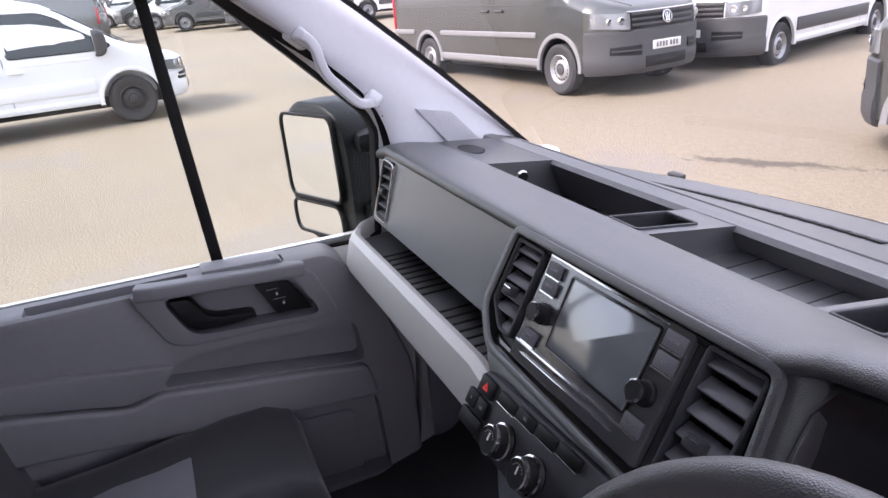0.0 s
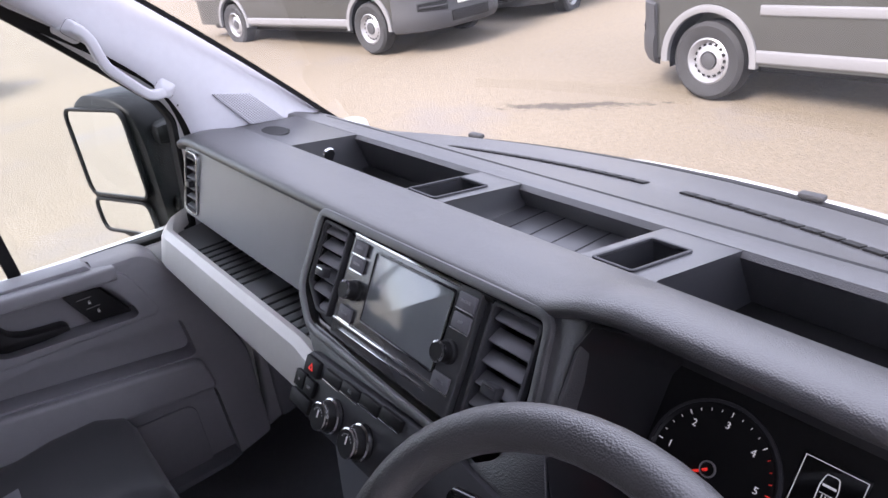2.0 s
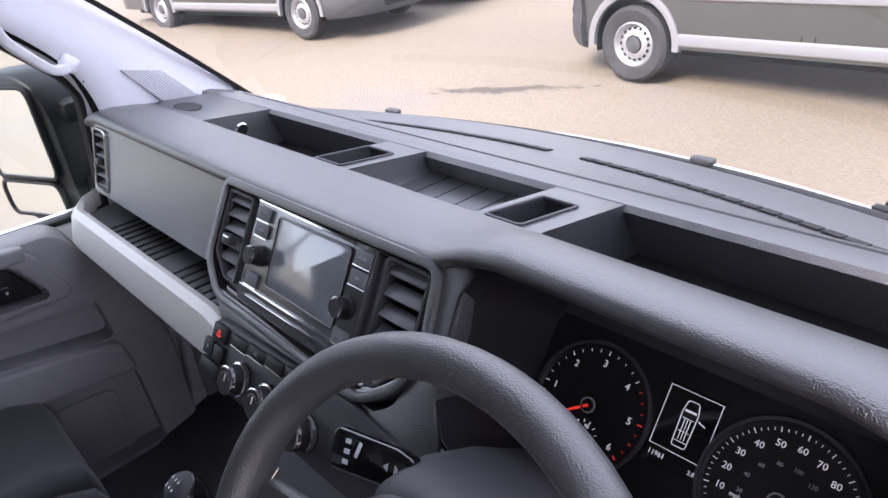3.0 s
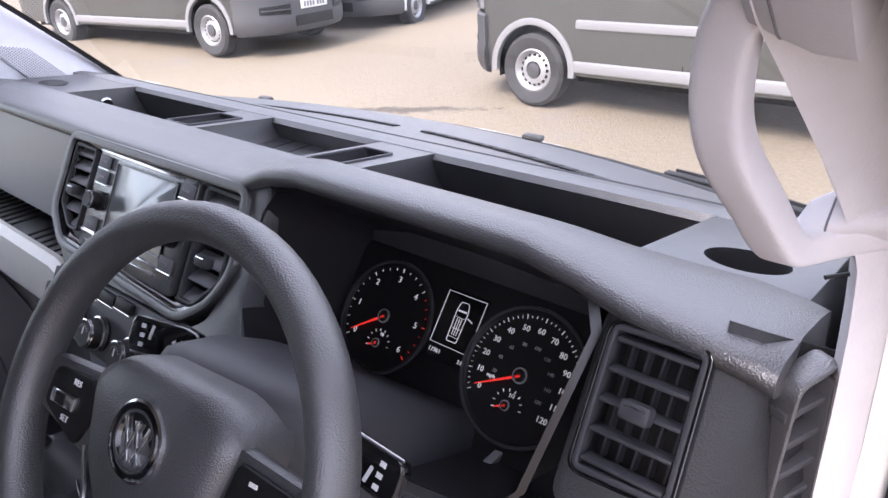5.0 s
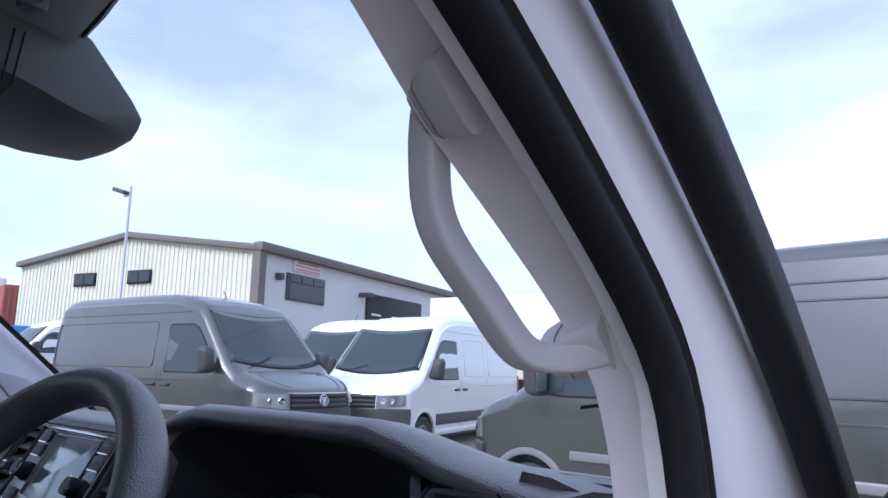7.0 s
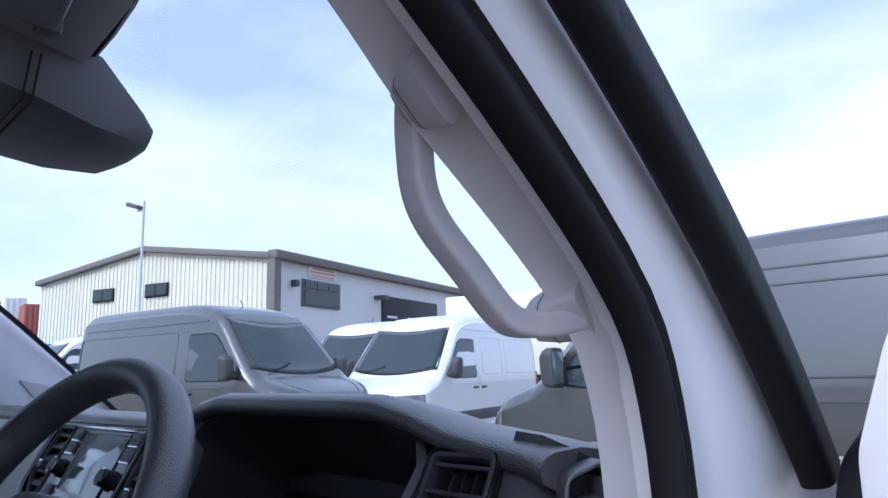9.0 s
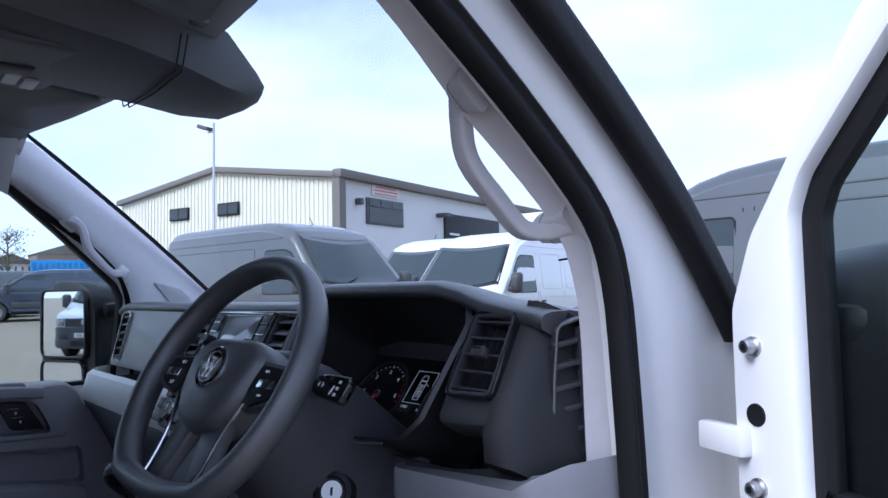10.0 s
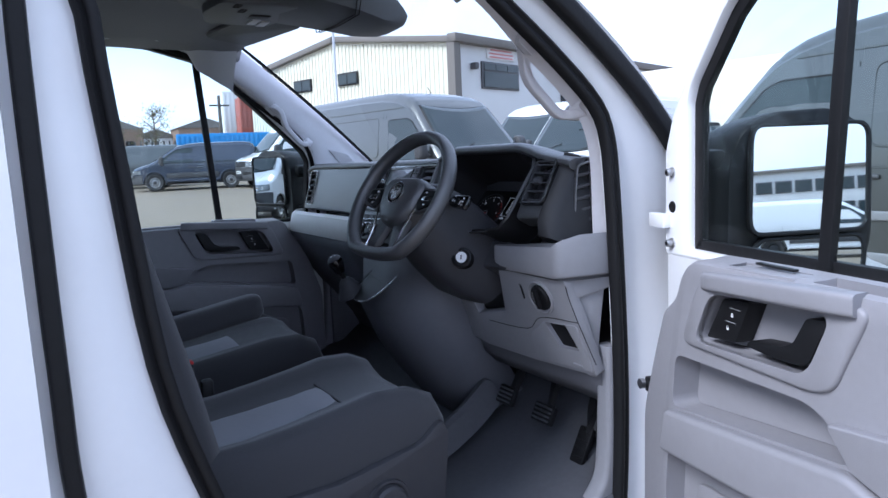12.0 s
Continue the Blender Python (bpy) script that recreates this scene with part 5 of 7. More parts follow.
def build_steering():
    s = thing("steering_wheel", "black grained steering wheel with a flat bottom and spokes", "steering wheel")
    path = []
    for i in range(64):
        a = 2 * math.pi * i / 64
        x, y = 0.181 * math.cos(a), 0.181 * math.sin(a)
        if y < -0.150:
            y = -0.150 - (-0.150 - y) * 0.35
        path.append(WM @ Vector((x, y, 0.0)))
    sec = [(0.0165 * math.cos(t), 0.021 * math.sin(t)) for t in [2 * math.pi * k / 14 for k in range(14)]]
    part("rim", sweep(path, sec, up=wn, closed=True), LEATHER, s, angle=80)
    # boss
    bo = rounded([(-0.095, 0.038), (-0.06, 0.062), (0.06, 0.062), (0.095, 0.038), (0.078, -0.03), (0.045, -0.072), (0.0, -0.082), (-0.045, -0.072), (-0.078, -0.03)], 0.02)
    rows = [[WM @ Vector((x * k, y * k, z)) for x, y in bo] for k, z in ((1.0, -0.055), (1.0, -0.022), (0.985, -0.010), (0.93, 0.002), (0.8, 0.009), (0.5, 0.014), (0.1, 0.016))]
    boss = part("boss", loft(rows), LEATHER, s, angle=60)
    mb = WM @ Matrix.Translation((0, 0.008, 0.0125))
    em = part("emblem", lathe([(0.031, 0), (0.031, 0.004), (0.0285, 0.0055), (0.0275, 0.003), (0.0001, 0.003)], 36, mb), PIANO, boss)
    part("emblem_ring", lathe([(0.024, 0.003), (0.024, 0.0055), (0.0215, 0.0055), (0.0215, 0.003)], 36, mb, False), CHROME, em)
    for xx, an in ((-0.009, 22), (0.009, -22), (-0.0035, -22), (0.0035, 22)):
        part("emblem_bar", box(0.0035, 0.034, 0.003, (0, 0, 0), 0.0008, mb @ Matrix.Translation((xx, -0.001, 0.0042)) @ Matrix.Rotation(radians(an), 4, "Z")), CHROME, em)
    part("emblem_ring", lathe([(0.0315, 0.0), (0.0315, 0.0045), (0.0295, 0.0058), (0.0295, 0.003)], 36, mb, False), CHROME, em)
    part("boss_word", box(0.022, 0.004, 0.001, (0, -0.045, 0.0105), 0, WM), DARK, boss)
    # side spokes with key pads, lower twin spoke with bright edges
    for k in (-1, 1):
        so = rounded([(0.07 * k, 0.035), (0.172 * k, 0.028), (0.176 * k, -0.018), (0.08 * k, -0.04)], 0.012)
        sp = part("spoke", prism(so, -0.022, -0.004, WM, 0.005), LEATHER, s)
        kp = rounded([(0.092 * k, 0.026), (0.150 * k, 0.022), (0.156 * k, -0.012), (0.098 * k, -0.034), (0.085 * k, -0.01)], 0.008)
        pad = part("key_pad", prism(kp, -0.006, 0.0, WM, 0.002), BLACK, sp)
        part("rocker", box(0.036, 0.013, 0.006, (0.124 * k, -0.001, 0.001), 0.002, WM), CHROME, pad)
        part("rocker_mark", box(0.014, 0.010, 0.003, (0.126 * k, -0.001, 0.0035), 0.001, WM), BLACK, pad)
        for wd, px, py in (("RES", 0.112, 0.0165), ("SET", 0.118, -0.0165)):
            if k < 0:
                part("key_word", text_bm(wd, 0.0075, WM @ Matrix.Translation((px * k, py, 0.0006))), INK, pad)
            else:
                part("key_mark", box(0.008, 0.003, 0.001, (px * k, py, 0.0006), 0, WM), INK, pad)
        lo = rounded([(0.012 * k, -0.07), (0.060 * k, -0.045), (0.068 * k, -0.150), (0.038 * k, -0.158)], 0.008)
        part("lower_spoke", prism(lo, -0.03, -0.010, WM, 0.004), LEATHER, s)
        ed = smooth_path([WM @ Vector(p) for p in ((0.086 * k, -0.028, -0.004), (0.07 * k, -0.075, -0.006), (0.066 * k, -0.12, -0.006), (0.062 * k, -0.148, -0.002))], 5)
        part("bright_edge", tube(ed, 0.0028, 8, up=wn), CHROME, s)
    ed = smooth_path([WM @ Vector(p) for p in ((-0.064, -0.150, 0.006), (-0.03, -0.156, 0.008), (0.0, -0.157, 0.008), (0.03, -0.156, 0.008), (0.064, -0.150, 0.006))], 5)
    part("bright_edge", tube(ed, 0.004, 8, up=wn), CHROME, s)


build_steering()


def build_column():
    c = thing("steering_column", "dark plastic steering column cowl with stalks and ignition lock", "steering column")
    rows = []
    for d, sx, su, sd in ((-0.035, 0.06, 0.055, 0.06), (-0.05, 0.085, 0.07, 0.085), (-0.11, 0.098, 0.078, 0.115), (-0.18, 0.105, 0.075, 0.135), (-0.27, 0.115, 0.06, 0.15), (-0.36, 0.12, 0.05, 0.14)):
        o = rounded([(-sx, su), (sx, su), (sx * 1.02, -sd * 0.5), (sx * 0.6, -sd), (-sx * 0.6, -sd), (-sx * 1.02, -sd * 0.5)], 0.03)
        rows.append([WM @ Vector((x, y, d)) for x, y in o])
    part("cowl", loft(rows), DARK, c, angle=50)
    # ignition lock on the right flank
    mi = frame_at((0.583, -0.150, 1.352), Vector((0.72, 0.69, 0)).normalized(), Vector((-0.25, 0.26, 0.93)).normalized(), Vector((0.66, -0.70, 0.30)).normalized())
    ig = part("ignition_lock", lathe([(0.027, -0.03), (0.027, 0.004), (0.021, 0.008), (0.018, 0.004), (0.0001, 0.004)], 32, mi), BLACK, c)
    part("lock_face", lathe([(0.0145, 0.003), (0.0145, 0.007), (0.0001, 0.007)], 28, mi), INK, ig)
    part("key_slot", box(0.003, 0.011, 0.001, (0, 0, 0.0075), 0, mi), BLACK, ig)
    # stalks: arm, flat paddle with pale signs
    for tip, root, base in ((Vector((0.314, -0.200, 1.518)), Vector((0.402, -0.178, 1.521)), Vector((0.485, -0.150, 1.492))), (Vector((0.655, -0.170, 1.497)), Vector((0.575, -0.168, 1.500)), Vector((0.50, -0.150, 1.490)))):
        st = part("stalk", tube([base, base.lerp(root, 0.5), root, root.lerp(tip, 0.15)], 0.0085, 10, up=wn), BLACK, c)
        dd = (tip - root).normalized()
        k = 1 if dd.x > 0 else -1
        side = wn.cross(dd).normalized() * k
        face = (side * k).cross(dd).normalized() if k < 0 else dd.cross(side).normalized()
        if face.dot(wn) < 0:
            face = -face
        m = frame_at(tip.lerp(root, 0.5), dd, face.cross(dd).normalized(), face)
        hl = (tip - root).length / 2
        pd = part("stalk_paddle", prism(rounded([(-hl, 0.012), (-hl * 0.55, 0.017), (hl * 0.9, 0.018), (hl, 0.010), (hl, -0.010), (hl * 0.9, -0.018), (-hl * 0.55, -0.017), (-hl, -0.012)], 0.006), -0.009, 0.006, m, 0.004), PIANO, st)
        for j in range(3):
            part("stalk_mark", box(0.006, 0.0042, 0.0006, (hl * 0.55, 0.009 - 0.009 * j, 0.0064), 0, m), INK, pd)
        part("stalk_mark", box(0.0035, 0.014, 0.0006, (hl * 0.30, -0.001, 0.0064), 0, m @ Matrix.Rotation(radians(-14), 4, "Z")), INK, pd)
        for q in (-1, 1):
            part("arrow_mark", prism([(-0.005, 0), (0, 0.0036), (0, -0.0036)] if q < 0 else [(0.005, 0), (0, -0.0036), (0, 0.0036)], 0.0061, 0.0067, m @ Matrix.Translation((-hl * 0.52 + 0.0035 * q, 0, 0))), INK, pd)
        part("stalk_edge", tube([m @ Vector((-hl * 0.5, 0.0172, 0.002)), m @ Vector((hl * 0.9, 0.0182, 0.002))], 0.0012, 6, up=wn), STEEL, pd)

build_column()


# ---- the van's own body ----
van = thing("delivery_van", "white delivery van with the driver's door open", "van")


B_LINE = [(-0.44, 2.045), (-0.26, 1.935), (-0.145, 1.835), (-0.035, 1.73), (0.008, 1.66), (0.026, 1.58), (0.03, 1.45), (0.035, 1.30)]
A_LINE = [(-0.27, 2.09), (-0.07, 1.930), (0.06, 1.825), (0.18, 1.715), (0.28, 1.625), (0.36, 1.55), (0.43, 1.48), (0.45, 1.40)]
for s, mat in ((-1, PILLAR_BLUE), (1, PILLAR)):
    pc = thing("pillar_cover", "pale grey windscreen pillar cover with a grab handle" if s > 0 else "grey windscreen pillar cover with speaker grille and grab handle", "pillar trim", group="pillar covers")
    rows = []
    for (by, bz), (ay, az) in zip([(p.x, p.y) for p in smooth_path([(y, z, 0) for y, z in B_LINE], 4)], [(p.x, p.y) for p in smooth_path([(y, z, 0) for y, z in A_LINE], 4)]):
        lean = -0.016 + 0.030 * min(1, max(0, (bz - 1.68) / 0.16)) if s > 0 else -0.005
        rows.append([Vector((s * min(x - lean, 0.926), y, z)) for x, y, z in (
            (0.938, by + 0.055, bz + 0.012), (0.905, by + 0.030, bz + 0.004), (0.880, by + 0.008, bz), (0.868, by - 0.004, bz - 0.002), (0.860, by + 0.012, bz), (0.862, by + 0.05, bz), (0.872, by * 0.5 + ay * 0.5, bz * 0.5 + az * 0.5), (0.905, ay, az), (0.94, ay + 0.02, az), (0.95, ay - 0.02, az - 0.01))])
    part("cover", loft(rows), mat, pc, angle=60)
    part("cover_seam", tube([Vector((s * 0.936, 0.068, 1.672)), Vector((s * 0.902, 0.036, 1.668)), Vector((s * 0.866, 0.006, 1.662))], 0.0015, 6), BLACK, pc)
    # grab handle
    hp = smooth_path([Vector((s * x, y, z)) for x, y, z in ((0.882, -0.146, 1.851), (0.867, -0.147, 1.851), (0.855, -0.143, 1.848), (0.845, -0.135, 1.839), (0.838, -0.128, 1.822), (0.836, -0.122, 1.793), (0.839, -0.111, 1.768), (0.846, -0.082, 1.735), (0.851, -0.053, 1.705), (0.856, -0.034, 1.697), (0.866, -0.014, 1.699), (0.886, 0.002, 1.707))], 5)
    sec = rounded([(-0.0105, -0.012), (0.0105, -0.012), (0.0105, 0.012), (-0.0105, 0.012)], 0.006, 4)
    k = len(hp)
    sc = [1.0 + 0.28 * max(0, 1 - min(i, k - 1 - i) / 9) for i in range(k)]
    h = part("grab_handle", sweep(hp, sec, up=(s, 0, 0.0), scale=sc), mat, pc, angle=60)
    along, across = Vector((0, 0.75, -0.66)), Vector((0, 0.66, 0.75))
    for dx, (ay, az), (ey, ez) in ((-0.005, (-0.143, 1.849), (-0.153, 1.850)), (0.0, (-0.016, 1.700), (0.008, 1.713))):
        rows = []
        for x, f, hw, hl in ((0.851, 0.0, 0.006, 0.008), (0.855, 0.1, 0.0125, 0.016), (0.868, 0.4, 0.016, 0.021), (0.882, 0.8, 0.019, 0.026), (0.897, 1.0, 0.020, 0.027)):
            c = Vector((s * (x + dx), ay + (ey - ay) * f, az + (ez - az) * f))
            rows.append([c + along * u + across * v for u, v in rounded([(-hl, -hw), (hl, -hw), (hl * 0.9, hw), (-hl * 0.9, hw)], hw * 0.55, 4)])
        mo = part("handle_mount", loft(rows), mat, h, angle=50)
        part("mount_seam", tube([p * 1.0 for p in rows[2]], 0.0007, 5, closed=True, up=(s, 0, 0)), VANE, mo)
    if s < 0:
        # speaker grille: fine slots on the pillar face
        cs = [Vector(c) for c in ((-0.865, 0.086, 1.669), (-0.876, 0.178, 1.647), (-0.878, 0.261, 1.559), (-0.865, 0.161, 1.578))]
        mid = sum(cs, Vector()) / 4
        n = Vector((0.97, 0.15, 0.12)).normalized()
        ux = (cs[2] - cs[1]).normalized()
        uy = n.cross(ux).normalized()
        m = frame_at(mid - n * 0.001, ux, uy, n)
        go = rounded([((c - mid).dot(ux), (c - mid).dot(uy)) for c in cs], 0.006)
        g = part("speaker_grille", prism(go, -0.012, 0.0, m, 0.001), PILLAR_BLUE, pc)
        for i in range(24):
            for j in range(12):
                a, b = (i + 0.5) / 24, (j + 0.5) / 12
                q = cs[0].lerp(cs[1], b).lerp(cs[3].lerp(cs[2], b), a) - mid
                part("grille_hole", box(0.0024, 0.0024, 0.001, (q.dot(ux), q.dot(uy), 0.0002), 0, m), CARD, g)



def sheet(name, pts, t, mat, parent, axis="x", at=0.0, r=0.0):
    """A plate whose outline is given in (y, z), from x = at to at + t."""
    m = frame_at((at, 0, 0), (0, 1, 0), (0, 0, 1), (1, 0, 0))
    return part(name, prism(pts, 0, t, m, r), mat, parent)


# door apertures: front post, roof rail, rear post, sill; the white shell round them
SEAL_IN = [(-1.00, 2.00), (-0.62, 2.075), (-0.42, 2.03), (-0.24, 1.905), (-0.10, 1.80), (-0.004, 1.712), (0.030, 1.635), (0.042, 1.52), (0.055, 1.30), (0.064, 1.05), (0.058, 0.80), (0.04, 0.70), (-0.02, 0.655), (-0.40, 0.645), (-0.66, 0.66), (-0.76, 0.72), (-0.825, 0.88), (-0.90, 1.09), (-0.955, 1.30), (-0.985, 1.60), (-1.005, 1.84)]
SEAL_PASS = [(-1.00, 2.05), (-0.66, 2.116), (-0.42, 2.045)]
OUTER = [(-1.12, 2.16), (-0.62, 2.20), (-0.36, 2.10), (-0.085, 1.935), (0.09, 1.80), (0.185, 1.70), (0.25, 1.635), (0.305, 1.55), (0.32, 1.30), (0.32, 1.05), (0.31, 0.80), (0.29, 0.62), (0.15, 0.50), (-0.40, 0.49), (-0.75, 0.50), (-1.02, 0.56), (-1.10, 0.80), (-1.12, 1.08), (-1.16, 1.30), (-1.18, 1.60), (-1.18, 1.86)]
for s in (-1, 1):
    rows = []
    inn = [Vector((y, z, 0)) for y, z in (SEAL_IN if s > 0 else SEAL_PASS + SEAL_IN[3:])]
    outl = [Vector((y, z, 0)) for y, z in OUTER]
    pi, po = smooth_path(inn, 3, True), smooth_path(outl, 3, True)
    for f, x in ((0.0, 0.905), (0.0, 0.930), (0.2, 0.937), (0.3, 0.946), (0.55, 0.952), (0.7, 0.950), (0.85, 0.953), (1.0, 0.968), (1.0, 0.92)):
        rows.append([Vector((s * (x - 0.02 * max(0, (p.lerp(q, f).y - 1.5))), p.lerp(q, f).x, p.lerp(q, f).y)) for p, q in zip(pi, po)])
    bm = loft(rows + [rows[0]], True, False)
    part("door_aperture", bm, WHITE, van, "white painted door aperture", angle=50)
    path = [Vector((s * (0.938 - 0.01 * max(0, (p.y - 1.5))), p.x, p.y)) for p in pi]
    part("door_seal", sweep(path, [(-0.018, -0.012), (-0.016, 0.006), (-0.010, 0.010), (-0.005, 0.004), (-0.002, 0.003), (0.001, 0.010), (0.010, 0.013), (0.017, 0.008), (0.018, -0.012)], up=(s, 0, 0), closed=True), RUBBER, van, angle=60)
# second, outer seal over the upper half of the driver's aperture
up2 = [Vector((0.968, y, z)) for y, z in ((-0.95, 2.115), (-0.60, 2.125), (-0.36, 2.065), (-0.113, 1.905), (0.06, 1.77), (0.155, 1.678), (0.215, 1.61), (0.252, 1.565))]
part("outer_seal", sweep(smooth_path(up2, 5), rounded([(-0.026, -0.012), (0.026, -0.012), (0.020, 0.018), (-0.020, 0.018)], 0.012, 5), up=(1, 0, 0)), RUBBER, van, angle=60)
low2 = [Vector((0.968, y, z)) for y, z in ((-0.93, 2.112), (-1.03, 2.07), (-1.082, 1.97), (-1.096, 1.85), (-1.096, 1.5), (-1.094, 1.3), (-1.09, 1.13), (-1.06, 0.80), (-0.99, 0.60))]
part("rear_seal", sweep(smooth_path(low2, 5), rounded([(-0.015, -0.014), (0.015, -0.014), (0.012, 0.014), (-0.012, 0.014)], 0.006), up=(1, 0, 0)), RUBBER, van)
# flank behind the doors, wings ahead, bonnet, nose, rear
for s in (-1, 1):
    fl = [(-1.118, 0.45), (-1.122, 1.2), (-1.13, 2.16), (-1.4, 2.45), (-4.6, 2.5), (-4.7, 0.45)]
    sheet("flank", fl, 0.05, WHITE, van, at=0.955 if s > 0 else -1.005)
    wing = [(0.31, 0.50), (0.31, 1.50), (0.33, 1.52), (0.60, 1.40), (1.15, 1.22), (1.42, 1.02), (1.46, 0.50)]
    sheet("wing", wing, 0.05, WHITE, van, at=0.945 if s > 0 else -0.995)
    part("corner_panel", box(0.08, 0.20, 0.10, (s * 0.93, 0.40, 1.46), 0.03), WHITE, van)
rows = []
for y, z, w in ((0.70, 1.44, 0.95), (0.76, 1.445, 0.96), (0.95, 1.36, 0.96), (1.20, 1.24, 0.95), (1.40, 1.10, 0.92), (1.48, 0.95, 0.90), (1.50, 0.50, 0.88)):
    rows.append([Vector((x * w, y - 0.24 * x * x * (1 if y < 1.3 else 0.6), z - 0.03 * x * x)) for x in (-1, -0.8, -0.6, -0.4, -0.2, 0, 0.2, 0.4, 0.6, 0.8, 1)])
bn = part("bonnet", loft(rows, False, False), WHITE, van, angle=50)
bn.modifiers.new("thickness", "SOLIDIFY").thickness = 0.02
# scuttle, black rubber strip and washer jets under the glass
rows = [[Vector((x, deck_y(x) + dy, z)) for x in [-0.92 + 0.092 * i for i in range(21)]] for dy, z in ((0.0, 1.462), (0.02, 1.468), (0.045, 1.462), (0.07, 1.44), (0.10, 1.42))]
sc = part("scuttle", loft(rows, False, False), RUBBER, van)
sc.modifiers.new("thickness", "SOLIDIFY").thickness = 0.01
for x in (-0.60, 0.18):
    part("washer_jet", box(0.045, 0.02, 0.012, (x, deck_y(x) + 0.03, 1.473), 0.005), BUMPER, van)
for xa, xb in ((0.46, 0.88),):
    p = [Vector((xa + (xb - xa) * f, deck_y(xa + (xb - xa) * f) + 0.045 + 0.03 + 0.012 * math.sin(f * 3.1), 1.450)) for f in [i / 10 for i in range(11)]]
    w = thing("wiper", "black windscreen wiper at rest", "wiper", group="wipers")
    part("wiper_arm", sweep(p, rounded([(-0.008, -0.006), (0.008, -0.006), (0.008, 0.006), (-0.008, 0.006)], 0.002), up=(0, 0, 1)), RUBBER, w)
    part("wiper_blade", sweep([q + Vector((0.01, 0.02, -0.002)) for q in p], [(-0.004, -0.01), (0.004, -0.01), (0.002, 0.008), (-0.002, 0.008)], up=(0, 0, 1)), BLACK, w)

# windscreen
rows = []
for f in [i / 8 for i in range(9)]:
    row = []
    for x in [-0.92 + 0.115 * i for i in range(17)]:
        y0, z0 = deck_y(x), 1.468
        w = 1 - 0.10 * f
        y1, z1 = -0.11 - 0.20 * (x / 0.95) ** 2, 2.152 - 0.05 * (x / 0.95) ** 2
        row.append(Vector((x * w, y0 + (y1 - y0) * f, z0 + (z1 - z0) * f + 0.02 * math.sin(f * math.pi))))
    rows.append(row)
ws = part("windscreen", loft(rows, False, False), GLASS, van, "clear curved windscreen")
ws.visible_shadow = False
edge = [r[0] for r in rows] + rows[-1][1:] + [r[-1] for r in rows[::-1]][1:] + rows[0][::-1][1:-1]
part("windscreen_rubber", sweep(edge, [(-0.007, -0.005), (0.007, -0.005), (0.007, 0.005), (-0.007, 0.005)], up=(0, 0.7, 0.7), closed=True), RUBBER, van)

# roof, headliner, bulkhead
rows = []
for y, z in ((-0.115, 2.165), (-0.25, 2.25), (-0.5, 2.37), (-1.2, 2.52), (-4.6, 2.55)):
    rows.append([Vector((x * (0.88 + 0.07 * min(1, -y / 1.0)), y - (0.2 * x * x if y > -0.3 else 0), z - 0.06 * x * x - (0.18 if abs(x) > 0.99 else 0))) for x in (-1, -0.94, -0.8, -0.5, 0, 0.5, 0.8, 0.94, 1)])
rf = part("roof", loft(rows, False, False), WHITE, van, angle=50)
rf.modifiers.new("thickness", "SOLIDIFY").thickness = 0.02
rows = []
for y, z in ((-0.115, 2.142), (-0.18, 2.146), (-0.28, 2.16), (-0.6, 2.17), (-0.9, 2.17), (-1.38, 2.17)):
    rows.append([Vector((x * (0.88 if y > -0.3 else 0.93), y - (0.20 * x * x if y > -0.35 else 0), z - 0.05 * x * x - (0.02 if abs(x) > 0.95 else 0))) for x in (-1, -0.9, -0.7, -0.4, 0, 0.4, 0.7, 0.9, 1)])
hl = part("headliner", loft(rows, False, False), HEADLINER, van, angle=50)
hl.modifiers.new("thickness", "SOLIDIFY").thickness = 0.012
for s in (-1, 1):
    rail = [Vector((s * 0.885, -0.28, 2.07)), Vector((s * 0.895, -0.45, 2.115)), Vector((s * 0.90, -0.65, 2.14)), Vector((s * 0.90, -0.95, 2.125)), Vector((s * 0.90, -1.2, 2.09))]
    part("roof_rail_trim", sweep(smooth_path(rail, 5), rounded([(-0.05, -0.03), (0.05, -0.03), (0.05, 0.05), (-0.05, 0.05)], 0.02), up=(0, 0, 1)), PILLAR_BLUE, van)
    post = [Vector((s * 0.895, -1.12, 2.06)), Vector((s * 0.895, -1.10, 1.8)), Vector((s * 0.895, -1.07, 1.5)), Vector((s * 0.895, -1.03, 1.2)), Vector((s * 0.89, -0.91, 0.9)), Vector((s * 0.88, -0.85, 0.70))]
    part("rear_post_trim", sweep(smooth_path(post, 5), rounded([(-0.07, -0.02), (0.07, -0.02), (0.07, 0.02), (-0.07, 0.02)], 0.015), up=(s, 0, 0)), CARD, van)
# out of view; its assumed pale colour throws light back into the cab
part("bulkhead", box(1.86, 0.04, 1.75, (0, -1.40, 1.35), 0.01), BOUNCE_BULKHEAD, van, "unseen pale bulkhead behind the seats that bounces light forward")
part("load_rear", box(1.9, 0.05, 2.0, (0, -4.65, 1.5), 0.02), WHITE, van)
# cab floor with a raised tunnel and wheel box
rows = []
for y, z in ((-1.38, 0.74), (-0.30, 0.74), (-0.12, 0.745), (0.10, 0.80), (0.30, 0.95), (0.42, 1.15), (0.45, 1.35)):
    rows.append([Vector((x, y, z)) for x in (-0.93, -0.6, -0.3, 0, 0.3, 0.6, 0.93)])
fl = part("cab_floor", loft(rows, False, False), MAT_FLOOR, van, "ribbed dark rubber cab floor", angle=60)
fl.modifiers.new("thickness", "SOLIDIFY").thickness = 0.03
part("floor_pan", box(1.96, 1.70, 0.10, (0, -0.55, 0.62), 0.01), BLACK, van)
